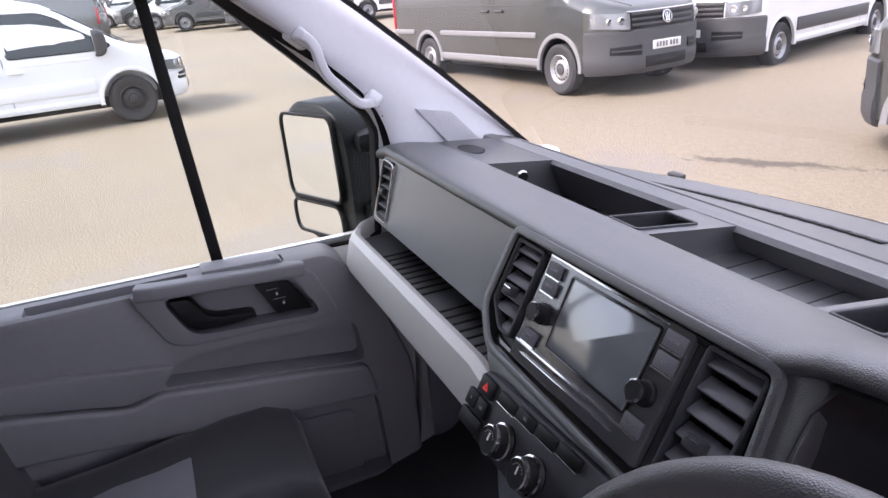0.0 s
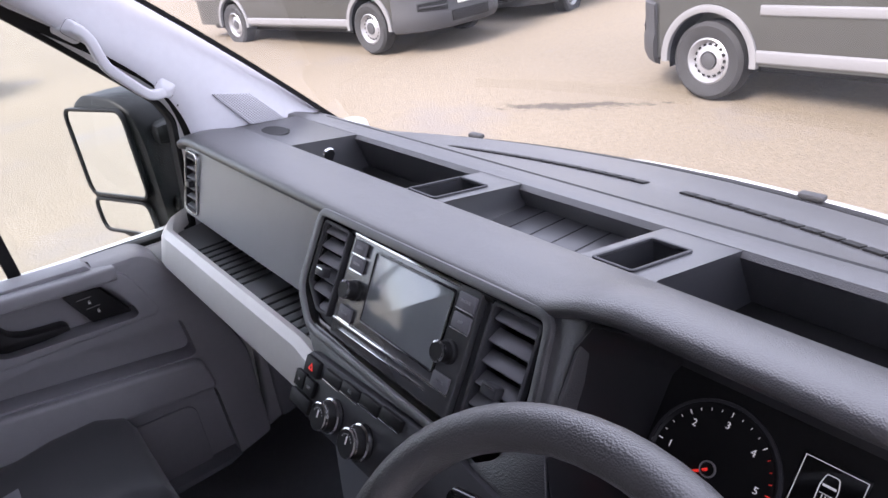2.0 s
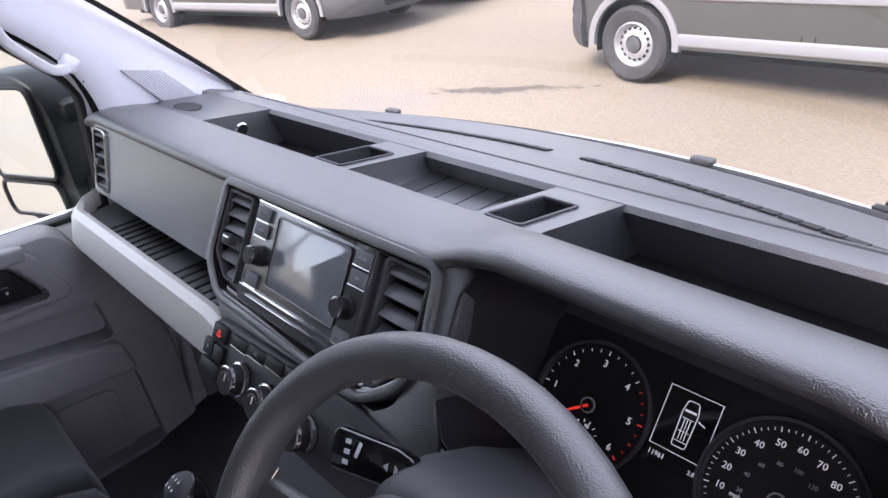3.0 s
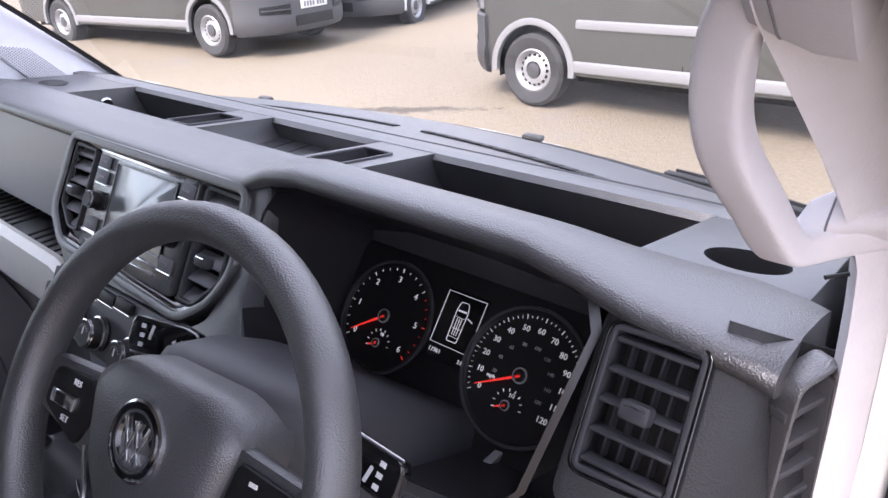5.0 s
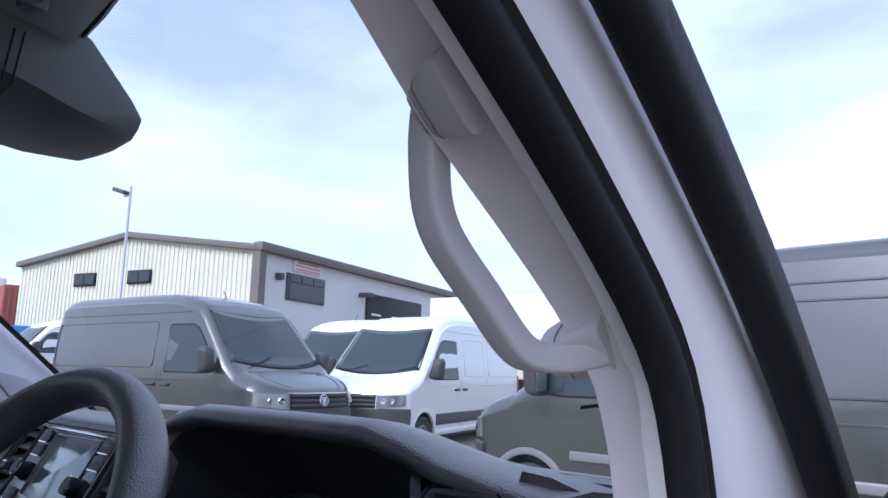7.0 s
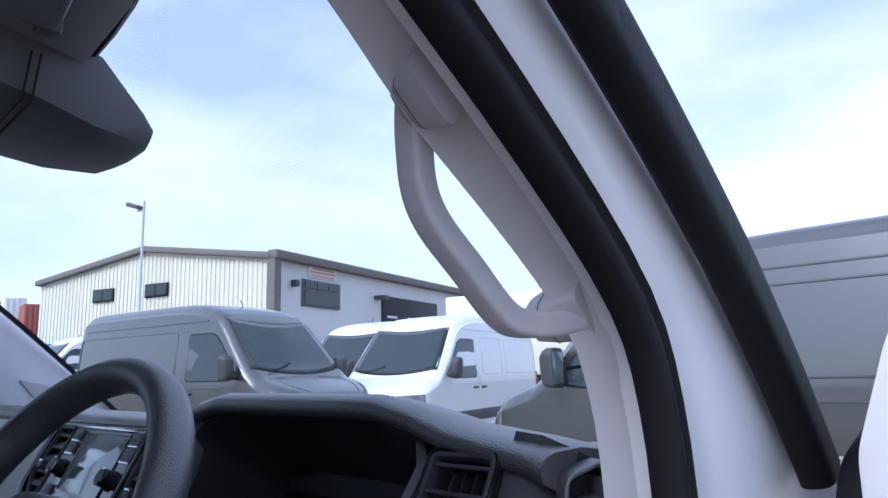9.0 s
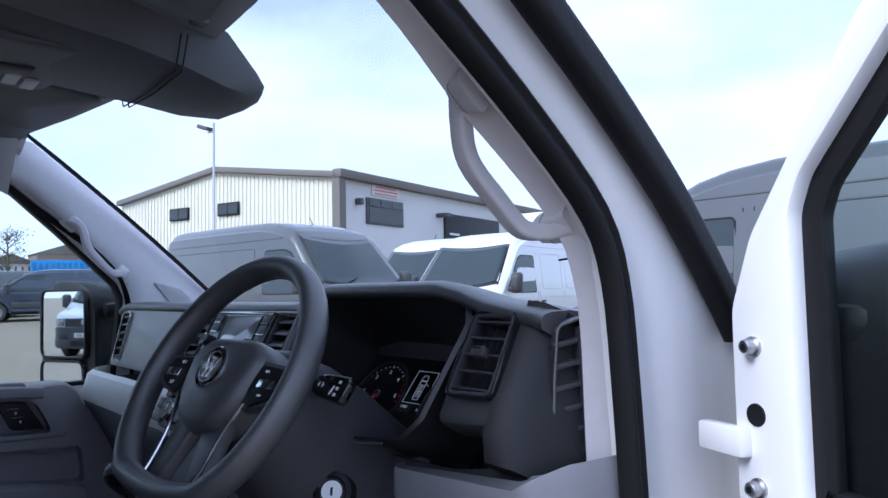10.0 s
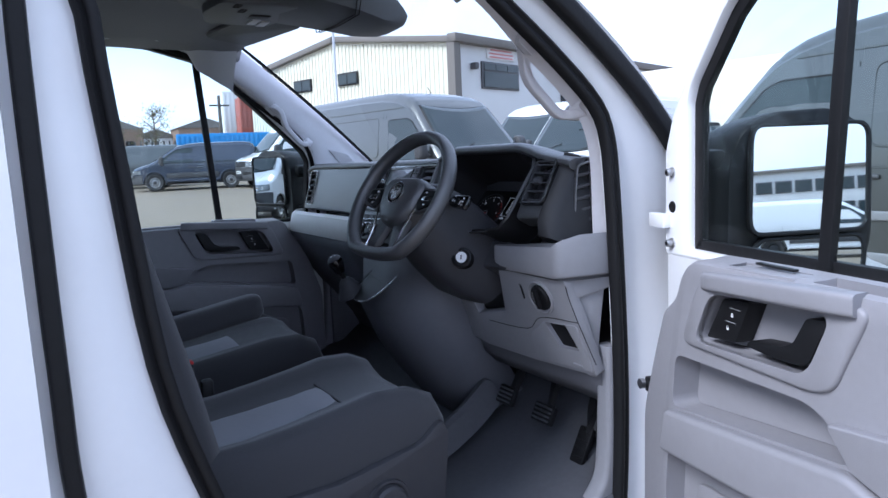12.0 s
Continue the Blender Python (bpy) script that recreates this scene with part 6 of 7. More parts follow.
# fold in the floor mat by the console
fold = smooth_path([Vector((0.40, -0.32, 0.752)), Vector((0.41, -0.18, 0.80)), Vector((0.40, -0.05, 0.86)), Vector((0.37, 0.06, 0.92))], 5)
part("mat_fold", sweep(fold, [(-0.07, -0.05), (-0.02, 0.008), (0.0, 0.014), (0.02, 0.006), (0.05, -0.05)], up=(0, 0, 1)), MAT_FLOOR, van)
part("kick_panel", box(0.05, 0.24, 0.40, (0.90, 0.19, 0.94), 0.02), LOWER, van)
for s in (-1, 1):
    part("step_cover", box(0.12, 0.78, 0.05, (s * 0.90, -0.40, 0.735), 0.02), CARD_DARK, van)
    part("foot_wall", box(0.05, 0.34, 0.42, (s * 0.885, 0.22, 0.94), 0.02), CARD_DARK, van)
for s in (-1, 1):
    lowp = smooth_path([Vector((s * 0.90, 0.085, 1.15)), Vector((s * 0.90, 0.085, 1.10)), Vector((s * 0.90, 0.085, 1.0)), Vector((s * 0.90, 0.07, 0.82)), Vector((s * 0.89, 0.02, 0.73))], 5)
    part("front_post_trim", sweep(lowp, rounded([(-0.05, -0.025), (0.05, -0.025), (0.05, 0.025), (-0.05, 0.025)], 0.015), up=(s, 0, 0)), LOWER, van)


def build_own_wheel(s, y):
    m = frame_at((s * 0.87, y, 0.345), (0, 1, 0), (0, 0, 1), (s, 0, 0))
    t = part("wheel", lathe([(0.2, -0.11), (0.31, -0.115), (0.345, -0.08), (0.345, 0.08), (0.31, 0.11), (0.21, 0.1)], 32, m, False), TYRE, van)
    part("rim", lathe([(0.205, 0.09), (0.17, 0.06), (0.08, 0.07), (0.0001, 0.06)], 28, m), RIM, t)


for s in (-1, 1):
    for y in (0.55, -3.1):
        build_own_wheel(s, y)
part("underbody", box(1.7, 5.6, 0.2, (0, -1.8, 0.42), 0.02), BLACK, van)


def build_pedals():
    for i, (x, y, z, w, name) in enumerate(((0.475, 0.06, 0.905, 0.075, "clutch"), (0.615, 0.085, 0.885, 0.085, "brake"), (0.755, 0.10, 0.835, 0.05, "throttle"))):
        p = thing("pedal", f"black rubber-faced {name} pedal", "pedal", group="pedals")
        arm = smooth_path([Vector((x - 0.01, 0.24, z + 0.25)), Vector((x + 0.01, 0.14, z + 0.12)), Vector((x, y + 0.02, z))], 6)
        part("pedal_arm", sweep(arm, [(-0.014, -0.008), (0.014, -0.008), (0.014, 0.008), (-0.014, 0.008)], up=(0, 0, 1)), BLACK, p)
        hgt = 0.055 if i < 2 else 0.10
        m = frame_at((x, y, z), (1, 0, 0), (0, 0.45, 0.89), (0, -0.89, 0.45))
        pd = part("pedal_pad", box(w, hgt, 0.016, (0, 0, 0), 0.006, m), RUBBER, p)
        for j in range(4):
            part("pad_rib", box(w * 0.8, 0.005, 0.004, (0, hgt * (j - 1.5) / 4.6, 0.009), 0.001, m), STEEL if i < 2 else RUBBER, pd)


build_pedals()


# ---- doors: local x runs back from the hinge, local y outwards times o ----
CARD_OUT = [(0.06, 0.66), (0.057, 0.87), (0.059, 1.049), (0.101, 1.177), (0.143, 1.290), (0.186, 1.318), (0.204, 1.368), (0.238, 1.402), (0.30, 1.404), (0.468, 1.407), (0.66, 1.409), (1.10, 1.413), (1.10, 0.66)]
RECESS = [(0.268, 1.252), (0.318, 1.352), (0.604, 1.372), (0.556, 1.270)]
POCKET = [(0.182, 1.096), (0.195, 1.208), (0.55, 1.228), (0.592, 1.214), (0.645, 1.165)]
ARM_LEDGE = [(0.162, 1.0), (0.448, 1.03), (0.887, 1.073), (1.09, 1.09), (1.09, 1.225), (0.93, 1.192), (0.71, 1.143), (0.65, 1.160), (0.182, 1.092)]
ARM_WEDGE = [(0.606, 1.218), (0.655, 1.166), (0.715, 1.152), (0.93, 1.205), (1.09, 1.235), (1.09, 1.275), (0.93, 1.266)]
SURROUND = [(0.225, 1.240), (0.280, 1.368), (0.34, 1.380), (0.668, 1.393), (0.606, 1.262), (0.565, 1.248)]
LOW = [(0.15, 0.74), (0.165, 1.005), (0.40, 1.030), (0.62, 1.05), (1.05, 1.02), (1.05, 0.74)]
WIN = [(0.104, 1.395), (0.103, 1.70), (0.118, 1.738), (0.224, 1.862), (0.39, 1.985), (0.57, 2.03), (0.86, 2.03), (1.02, 1.98), (1.06, 1.80), (1.06, 1.405)]
WIN_PASS = [(0.085, 1.362), (0.062, 1.62), (0.082, 1.665), (0.24, 1.820), (0.40, 1.970), (0.53, 2.052), (0.70, 2.098), (0.86, 2.108), (1.02, 2.06), (1.06, 1.85), (1.06, 1.365)]
DOOR_OUT_PASS = [(-0.04, 1.35), (-0.04, 1.60), (-0.01, 1.68), (0.13, 1.885), (0.34, 2.05), (0.50, 2.13), (0.70, 2.165), (0.90, 2.17), (1.10, 2.11), (1.15, 1.85), (1.15, 1.355)]
DOOR_OUT = [(0.02, 1.38), (0.02, 1.60), (0.05, 1.68), (0.19, 1.885), (0.37, 2.05), (0.57, 2.10), (0.90, 2.115), (1.10, 2.06), (1.15, 1.82), (1.15, 1.39)]


def mirror_m(o, z=(0, 0, 0)):
    return frame_at((0, 0, 0), (1, 0, 0), (0, 0, 1), (0, -o, 0))


def build_mirror(parent, o, wide, turn):
    """Tall two-part door mirror; the glass looks back along local +x."""
    def R(x, q):
        q = 0.03 + (q - 0.05) * wide
        x -= 0.0 if o > 0 else 0.05
        dx, dq = x - 0.16, q - 0.03
        c, n = math.cos(turn), math.sin(turn)
        return 0.16 + dx * c + dq * n, 0.03 + dq * c - dx * n

    def P(x, q, z):
        x, q = R(x, q)
        return Vector((x, o * q, z))
    out = rounded([(0.05, 1.33), (0.10, 1.31), (0.33, 1.305), (0.43, 1.33), (0.465, 1.40), (0.46, 1.57), (0.42, 1.65), (0.34, 1.68), (0.18, 1.675), (0.09, 1.645), (0.055, 1.58)], 0.035)
    rows = []
    for x, k in ((0.166, 0.96), (0.160, 1.0), (0.10, 1.0), (0.03, 0.97), (-0.03, 0.86), (-0.06, 0.62)):
        rows.append([P(x, 0.10 + (q - 0.10) * k, 1.49 + (z - 1.49) * k) for q, z in out])
    mr = part("door_mirror", loft(rows), MIRROR_SHELL, parent, angle=50)
    for lo, hi in (((0.105, 1.435), (0.425, 1.645)), ((0.115, 1.335), (0.42, 1.415))):
        g = rounded([(lo[0], lo[1]), (hi[0], lo[1]), (hi[0] + 0.005, hi[1]), (lo[0] + 0.01, hi[1])], 0.03)
        g = [(q * wide, z) for q, z in g]
        bx, bq = R(0.176, 0.0)
        ux, uq = R(0.176, 1.0 / wide)
        m = frame_at((bx, o * bq, 0), (ux - bx, o * (uq - bq), 0), (0, 0, 1), (math.cos(turn), -o * math.sin(turn), 0))
        m = m @ Matrix.Translation((0, (lo[1] + hi[1]) / 2, 0)) @ Matrix.Rotation(radians(-3.0 if o > 0 else 0.0), 4, "X") @ Matrix.Translation((0, -(lo[1] + hi[1]) / 2, 0))
        part("mirror_glass", prism(g, -0.004, 0.0015, m), MIRROR, mr)
        part("mirror_frame", ring(inset(g, -0.008), g, -0.006, 0.006, m, 0.002), BLACK, mr)
    for z in (1.60, 1.42):
        part("mirror_arm", box(0.09, 0.10, 0.055, (0.10 if o > 0 else 0.05, o * 0.085, z - 0.02), 0.02), MIRROR_SHELL, mr)


MIRROR_SHELL = material("black_mirror_shell", (0.009, 0.0095, 0.0105), 0.45, spec=0.25, vary=0.06, bump=0.15, bump_scale=600)


def build_door(name, label, o, m, mat_card, mat_dark):
    d = thing(name, label, "van door", group="cab doors")
    XZ = mirror_m(o)     # outline (x, z) -> local, third axis inwards
    # painted shell and window frame
    top = 1.40 if o > 0 else 1.365
    shell = prism(rounded([(0.02, 0.50), (0.02, top), (1.15, top), (1.15, 0.50)], 0.015), -0.06, 0.0205, XZ, 0.012)
    part("shell", shell, WHITE, d)
    win, edge = (WIN, DOOR_OUT) if o > 0 else (WIN_PASS, DOOR_OUT_PASS)
    part("window_frame", ring(rounded(edge, 0.012), rounded(win, 0.012), -0.012, 0.023, XZ, 0.006), WHITE, d)
    ro, ri = inset(rounded(win, 0.012), -0.004), inset(rounded(win, 0.012), 0.024 if o > 0 else 0.008)
    part("window_rubber", ring(ro, ri, -0.015, 0.002 if o > 0 else 0.026, XZ, 0.002), RUBBER, d)
    gl = part("window_glass", prism(inset(rounded(win, 0.02), 0.004), -0.004, 0.0, XZ), GLASS_SIDE, d)
    gl.visible_shadow = False
    bar = prism([(0.456, top - 0.015), (0.482, top - 0.013), (0.525, 2.03), (0.499, 2.03)] if o > 0 else [(0.454, 1.35), (0.480, 1.35), (0.528, 2.055), (0.502, 2.045)], -0.006, 0.010, XZ, 0.003)
    part("quarter_bar", bar, RUBBER, d)
    # bolts on the front edge
    for z in (1.56, 1.408):
        b = part("bolt", lathe([(0.011, 0), (0.011, 0.004), (0.008, 0.006), (0.008, 0.014), (0.0065, 0.016), (0.0001, 0.016)], 18, XZ @ Matrix.Translation((0.052, z, 0.022))), STEEL, d)
        part("bolt_socket", lathe([(0.004, 0.0), (0.004, 0.0165), (0.0001, 0.0165)], 6, XZ @ Matrix.Translation((0.052, z, 0.022))), BLACK, b)
    part("plug", lathe([(0.013, 0), (0.012, 0.003), (0.0001, 0.003)], 18, XZ @ Matrix.Translation((0.052, 1.486, 0.022))), BLACK, d)
    part("hinge", box(0.065, 0.02, 0.032, (0.012, o * -0.03, 1.455), 0.004), WHITE, d)
    # inner card: a bulged slab with hollows
    if o < 0:
        XZ = XZ @ Matrix.Translation((0, -0.014, 0))
    out = rounded(CARD_OUT if o > 0 else [(x, min(z, 1.392)) for x, z in CARD_OUT], 0.03)
    rows = []
    for k, dep in ((-0.004, 0.028), (0.0, 0.06), (0.001, 0.088), (0.006, 0.098), (0.016, 0.102)):
        rows.append([XZ @ Vector((x, z, dep)) for x, z in inset(out, k)])
    card = cut(loft(rows), prism(rounded(RECESS, 0.03), 0.055, 0.2, XZ), prism(rounded(POCKET, 0.025), 0.044, 0.2, XZ), prism(rounded(LOW, 0.04), 0.058, 0.2, XZ),
               prism(rounded([(0.33, 1.385), (0.36, 1.46), (0.50, 1.46), (0.50, 1.388)], 0.01), 0.05, 0.085, XZ), prism(rounded([(0.54, 1.375), (0.54, 1.46), (0.86, 1.46), (0.86, 1.375)], 0.01), 0.045, 0.088, XZ))
    cd = part("door_card", card, mat_card, d, angle=38)
    part("recess_lip", ring(inset(rounded(RECESS, 0.03), -0.012), rounded(RECESS, 0.03), 0.098, 0.108, XZ, 0.003), mat_card, cd)
    part("recess_back", prism(inset(rounded(RECESS, 0.03), 0.001), 0.054, 0.058, XZ), mat_card, cd)
    part("handle_surround", cut(prism(rounded(SURROUND, 0.03), 0.096, 0.110, XZ, 0.005), prism(rounded(RECESS, 0.03), 0.05, 0.2, XZ)), mat_card, cd, angle=50)
    part("arm_ledge", prism(rounded(ARM_LEDGE, 0.02), 0.092, 0.126, XZ, 0.012, 4), mat_card, cd, angle=60)
    part("arm_wedge", prism(rounded(ARM_WEDGE, 0.012), 0.092, 0.120, XZ, 0.010, 3), mat_card, cd, angle=60)
    part("pocket_back", prism(inset(rounded(POCKET, 0.025), 0.001), 0.042, 0.046, XZ), mat_dark, cd)
    part("low_pocket_back", prism(inset(rounded(LOW, 0.04), 0.001), 0.056, 0.060, XZ), mat_dark, cd)
    part("speaker_cover", prism(rounded([(0.215, 0.76), (0.22, 0.95), (0.40, 0.96), (0.42, 0.76)], 0.03), 0.060, 0.070, XZ, 0.003), mat_dark, cd)
    # upper grip roll
    grip = smooth_path([XZ @ Vector(p) for p in ((0.300, 1.370, 0.096), (0.35, 1.376, 0.106), (0.47, 1.384, 0.110), (0.60, 1.392, 0.110), (0.645, 1.394, 0.102))], 5)
    part("grip_roll", sweep(grip, rounded([(-0.020, -0.016), (0.018, -0.016), (0.018, 0.016), (-0.020, 0.016)], 0.008), up=(0, 0, 1)), mat_card, cd)
    part("belt_moulding", prism(rounded([(0.335, 1.388), (0.345, 1.402), (0.51, 1.408), (0.51, 1.392)], 0.004), 0.035, 0.096, XZ, 0.003), mat_card, cd)
    part("lock_slot", box(0.09, 0.012, 0.004, (0.43, o * -0.062, top + 0.012), 0.001), BLACK, cd)
    # switches and inner handle
    so = rounded([(0.287, 1.264), (0.336, 1.345), (0.408, 1.350), (0.370, 1.272)], 0.006)
    sw = part("switch_plate", prism(so, 0.058, 0.094, XZ, 0.003), BLACK, d)
    for x, z in ((0.362, 1.318), (0.350, 1.293)):
        ml = XZ @ Matrix.Translation((x, z, 0.0945))
        part("padlock_sign", box(0.0045, 0.004, 0.001, (0, 0, 0), 0, ml), INK, sw)
        part("padlock_bow", lathe([(0.0022, 0), (0.0022, 0.0006), (0.0016, 0.0006), (0.0016, 0)], 14, ml @ Matrix.Translation((0, 0.0035, 0)), False), INK, sw)
        part("switch_line", box(0.028, 0.0009, 0.001, (x + 0.008, z + 0.0135, 0.0943), 0, XZ), INK_GREY, sw)
    hp = rounded([(0.412, 1.279), (0.421, 1.291), (0.495, 1.299), (0.521, 1.311), (0.548, 1.356), (0.590, 1.359), (0.556, 1.290), (0.540, 1.280), (0.47, 1.276)], 0.008)
    part("inner_handle", prism(hp, 0.066, 0.104, XZ, 0.008), BLACK, d)
    if o > 0:
        part("check_strap", box(0.11, 0.02, 0.035, (0.05, o * -0.05, 1.08), 0.004), BLACK, d)
        part("strap_bolt", lathe([(0.012, 0), (0.012, 0.01), (0.0001, 0.01)], 14, XZ @ Matrix.Translation((-0.005, 1.08, 0.062))), STEEL, d)
    build_mirror(d, o, 0.80 if o > 0 else 0.64, radians(4 if o > 0 else 24))
    d.matrix_world = m
    return d


build_door("driver_door", "open white driver's door with grey plastic inner panel", 1, frame_at((1.03, 0.12, 0), (0.95, -0.312, 0), (0.312, 0.95, 0), (0, 0, 1)), CARD, CARD)
build_door("passenger_door", "closed passenger door with grey plastic inner panel", -1, frame_at((-0.952, 0.07, 0), (0, -1, 0), (1, 0, 0), (0, 0, 1)), CARD, CARD)


# ---- seats ----
def cushion(path_y, half_w, crown, side, base, name, mat, parent, x0):
    """A padded cushion: rows along y of (y, top z); side bolsters rise by side."""
    rows = []
    for y, top in path_y:
        sec = []
        for f in (-1.0, -0.99, -0.93, -0.84, -0.72, -0.6, -0.35, 0, 0.35, 0.6, 0.72, 0.84, 0.93, 0.99, 1.0):
            a = abs(f)
            z = top + side * max(0, math.sin(min(1, max(0, (a - 0.5) / 0.34)) * math.pi / 2)) - crown * a * a
            if a > 0.9:
                z = top + side - crown - (a - 0.9) / 0.1 * (0.05 if a < 0.995 else 0.11)
            sec.append(Vector((x0 + f * half_w, y, z)))
        sec += [Vector((x0 + half_w * 0.97, y, base)), Vector((x0 - half_w * 0.97, y, base))]
        rows.append(sec)
    return part(name, loft(rows), mat, parent, angle=60)


def insert(path, half_w, name, mat, parent, x0, lift=0.004):
    rows = []
    for y, z in path:
        rows.append([Vector((x0 + f * half_w, y, z + lift - 0.012 * f * f)) for f in (-1, -0.6, -0.2, 0.2, 0.6, 1)])
    ob = part(name, loft(rows, False, False), mat, parent, angle=60)
    ob.modifiers.new("thickness", "SOLIDIFY").thickness = 0.006
    return ob


def build_driver_seat():
    s = thing("driver_chair", "dark cloth driver's seat with a grey centre panel", "car seat")
    x0 = 0.55
    path = [(-0.335, 0.93), (-0.325, 1.0), (-0.345, 1.040), (-0.40, 1.065), (-0.48, 1.068), (-0.56, 1.052), (-0.66, 1.035), (-0.76, 1.022), (-0.86, 1.018), (-0.95, 1.03)]
    cushion(path, 0.215, 0.006, 0.034, 0.90, "seat_cushion", FABRIC, s, x0)
    insert([(-0.53, 1.058), (-0.60, 1.046), (-0.70, 1.033), (-0.80, 1.024), (-0.88, 1.022)], 0.116, "centre_panel", FABRIC_LIGHT, s, x0, 0.003)
    part("seam", tube([Vector((x0 - 0.108, -0.53, 1.0575)), Vector((x0, -0.53, 1.0585)), Vector((x0 + 0.108, -0.53, 1.0575))], 0.003, 6), BLACK, s)
    # backrest
    rows = []
    for y, z, w, t in ((-0.85, 0.98, 0.18, 0.10), (-0.865, 1.06, 0.20, 0.12), (-0.895, 1.20, 0.21, 0.13), (-0.94, 1.38, 0.212, 0.12), (-0.985, 1.56, 0.205, 0.11), (-1.02, 1.68, 0.20, 0.09), (-1.03, 1.72, 0.14, 0.06)):
        sec = [Vector((x0 + f * w, y + (0.035 if a > 0.62 else 0.0) * (1 if a < 0.95 else 0.3), z)) for f in (-1, -0.9, -0.7, -0.5, 0, 0.5, 0.7, 0.9, 1) for a in (abs(f),)]
        sec += [Vector((x0 + f * w, y - t, z)) for f in (1.0, 0.8, 0, -0.8, -1.0)]
        rows.append(sec)
    part("backrest", loft(rows), FABRIC, s, angle=60)
    insert([(-0.900, 1.08), (-0.908, 1.20), (-0.942, 1.38), (-0.98, 1.52)], 0.125, "back_panel", FABRIC_LIGHT, s, x0, 0.0)
    rows = []
    for y, z, w in ((-1.08, 1.76, 0.10), (-1.05, 1.80, 0.13), (-1.05, 1.90, 0.13), (-1.07, 1.96, 0.10)):
        rows.append([Vector((x0 + px * w, y + py, z)) for px, py in ((-1, 0), (-0.8, 0.03), (0.8, 0.03), (1, 0), (0.8, -0.07), (-0.8, -0.07))])
    part("headrest", loft(rows), FABRIC, s, angle=60)
    for k in (-1, 1):
        part("headrest_post", tube([Vector((x0 + 0.06 * k, -1.07, 1.66)), Vector((x0 + 0.06 * k, -1.08, 1.80))], 0.006, 8, up=(0, 1, 0)), STEEL, s)
    # side fairing with knob and lever
    fo = rounded([(-0.94, 0.93), (-0.60, 0.935), (-0.40, 0.975), (-0.345, 1.02), (-0.325, 0.99), (-0.345, 0.78), (-0.94, 0.78)], 0.02)
    mf = frame_at((x0 + 0.195, 0, 0), (0, 1, 0), (0, 0, 1), (1, 0, 0))
    fa = part("side_fairing", prism(fo, 0, 0.035, mf, 0.008), DARK, s)
    kn = part("height_knob", lathe([(0.042, 0.035), (0.040, 0.052), (0.034, 0.058), (0.0001, 0.058)], 32, mf @ Matrix.Translation((-0.49, 0.865, 0))), DARK, fa)
    part("knob_rim", lathe([(0.052, 0.034), (0.050, 0.042), (0.044, 0.042)], 32, mf @ Matrix.Translation((-0.49, 0.865, 0)), False), DARK, kn)
    part("tilt_lever", box(0.13, 0.028, 0.02, (-0.63, 0.885, 0.042), 0.008, mf), DARK, fa)
    part("slide_rail", box(0.05, 0.55, 0.04, (x0 + 0.16, -0.62, 0.765), 0.006), STEEL, s)
    part("seat_box", box(0.37, 0.55, 0.17, (x0, -0.66, 0.845), 0.02), DARK, s)
    part("belt_buckle_base", box(0.03, 0.03, 0.10, (x0 - 0.235, -0.76, 1.03), 0.008), BLACK, s)


build_driver_seat()


def build_passenger_seat():
    s = thing("passenger_bench", "dark cloth double passenger seat with grey panels", "car seat")
    for x0, w in ((-0.275, 0.208), (-0.676, 0.19)):
        path = [(-0.30, 0.90), (-0.295, 0.96), (-0.315, 1.01), (-0.37, 1.035), (-0.46, 1.035), (-0.56, 1.02), (-0.70, 1.00), (-0.85, 0.99), (-0.95, 1.0)]
        cushion(path, w, 0.006, 0.018, 0.86, "seat_cushion", FABRIC, s, x0)
        insert([(-0.545, 1.024), (-0.62, 1.013), (-0.75, 0.998), (-0.88, 0.992)], 0.13, "centre_panel", FABRIC_LIGHT, s, x0, 0.003)
        rows = []
        for y, z, ww, t in ((-0.87, 0.96, 0.20, 0.10), (-0.89, 1.05, 0.225, 0.12), (-0.92, 1.25, 0.23, 0.12), (-0.97, 1.50, 0.225, 0.11), (-1.01, 1.68, 0.19, 0.09), (-1.02, 1.72, 0.12, 0.06)):
            sec = [Vector((x0 + f * ww, y + (0.02 if 0.62 < abs(f) < 0.95 else 0.0), z)) for f in (-1, -0.9, -0.7, -0.5, 0, 0.5, 0.7, 0.9, 1)]
            sec += [Vector((x0 + f * ww, y - t, z)) for f in (1.0, 0.8, 0, -0.8, -1.0)]
            rows.append(sec)
        part("backrest", loft(rows), FABRIC, s, angle=60)
        insert([(-0.905, 1.10), (-0.918, 1.25), (-0.965, 1.48)], 0.12, "back_panel", FABRIC_LIGHT, s, x0, 0.0)
    part("seat_base", box(0.80, 0.56, 0.16, (-0.48, -0.62, 0.80), 0.02), DARK, s)
    # folding armrest between the seats
    ar = smooth_path([Vector((0.055, -0.93, 1.145)), Vector((0.055, -0.80, 1.162)), Vector((0.055, -0.62, 1.192)), Vector((0.055, -0.535, 1.205))], 5)
    n = len(ar)
    part("armrest", sweep(ar, rounded([(-0.032, -0.042), (0.032, -0.042), (0.034, 0.032), (-0.034, 0.032)], 0.022, 4), up=(0, 0, 1), scale=[1.0] * (n - 2) + [0.93, 0.7]), FABRIC, s, angle=60)
    bk = part("belt_buckle", box(0.034, 0.055, 0.085, (0.225, -0.80, 1.065), 0.009, None, 3), BLACK, s)
    part("release_key", box(0.026, 0.030, 0.010, (0.225, -0.787, 1.1065), 0.003), RED, bk)
    part("buckle_stem", box(0.022, 0.012, 0.16, (0.222, -0.81, 0.97), 0.004), BLACK, bk)


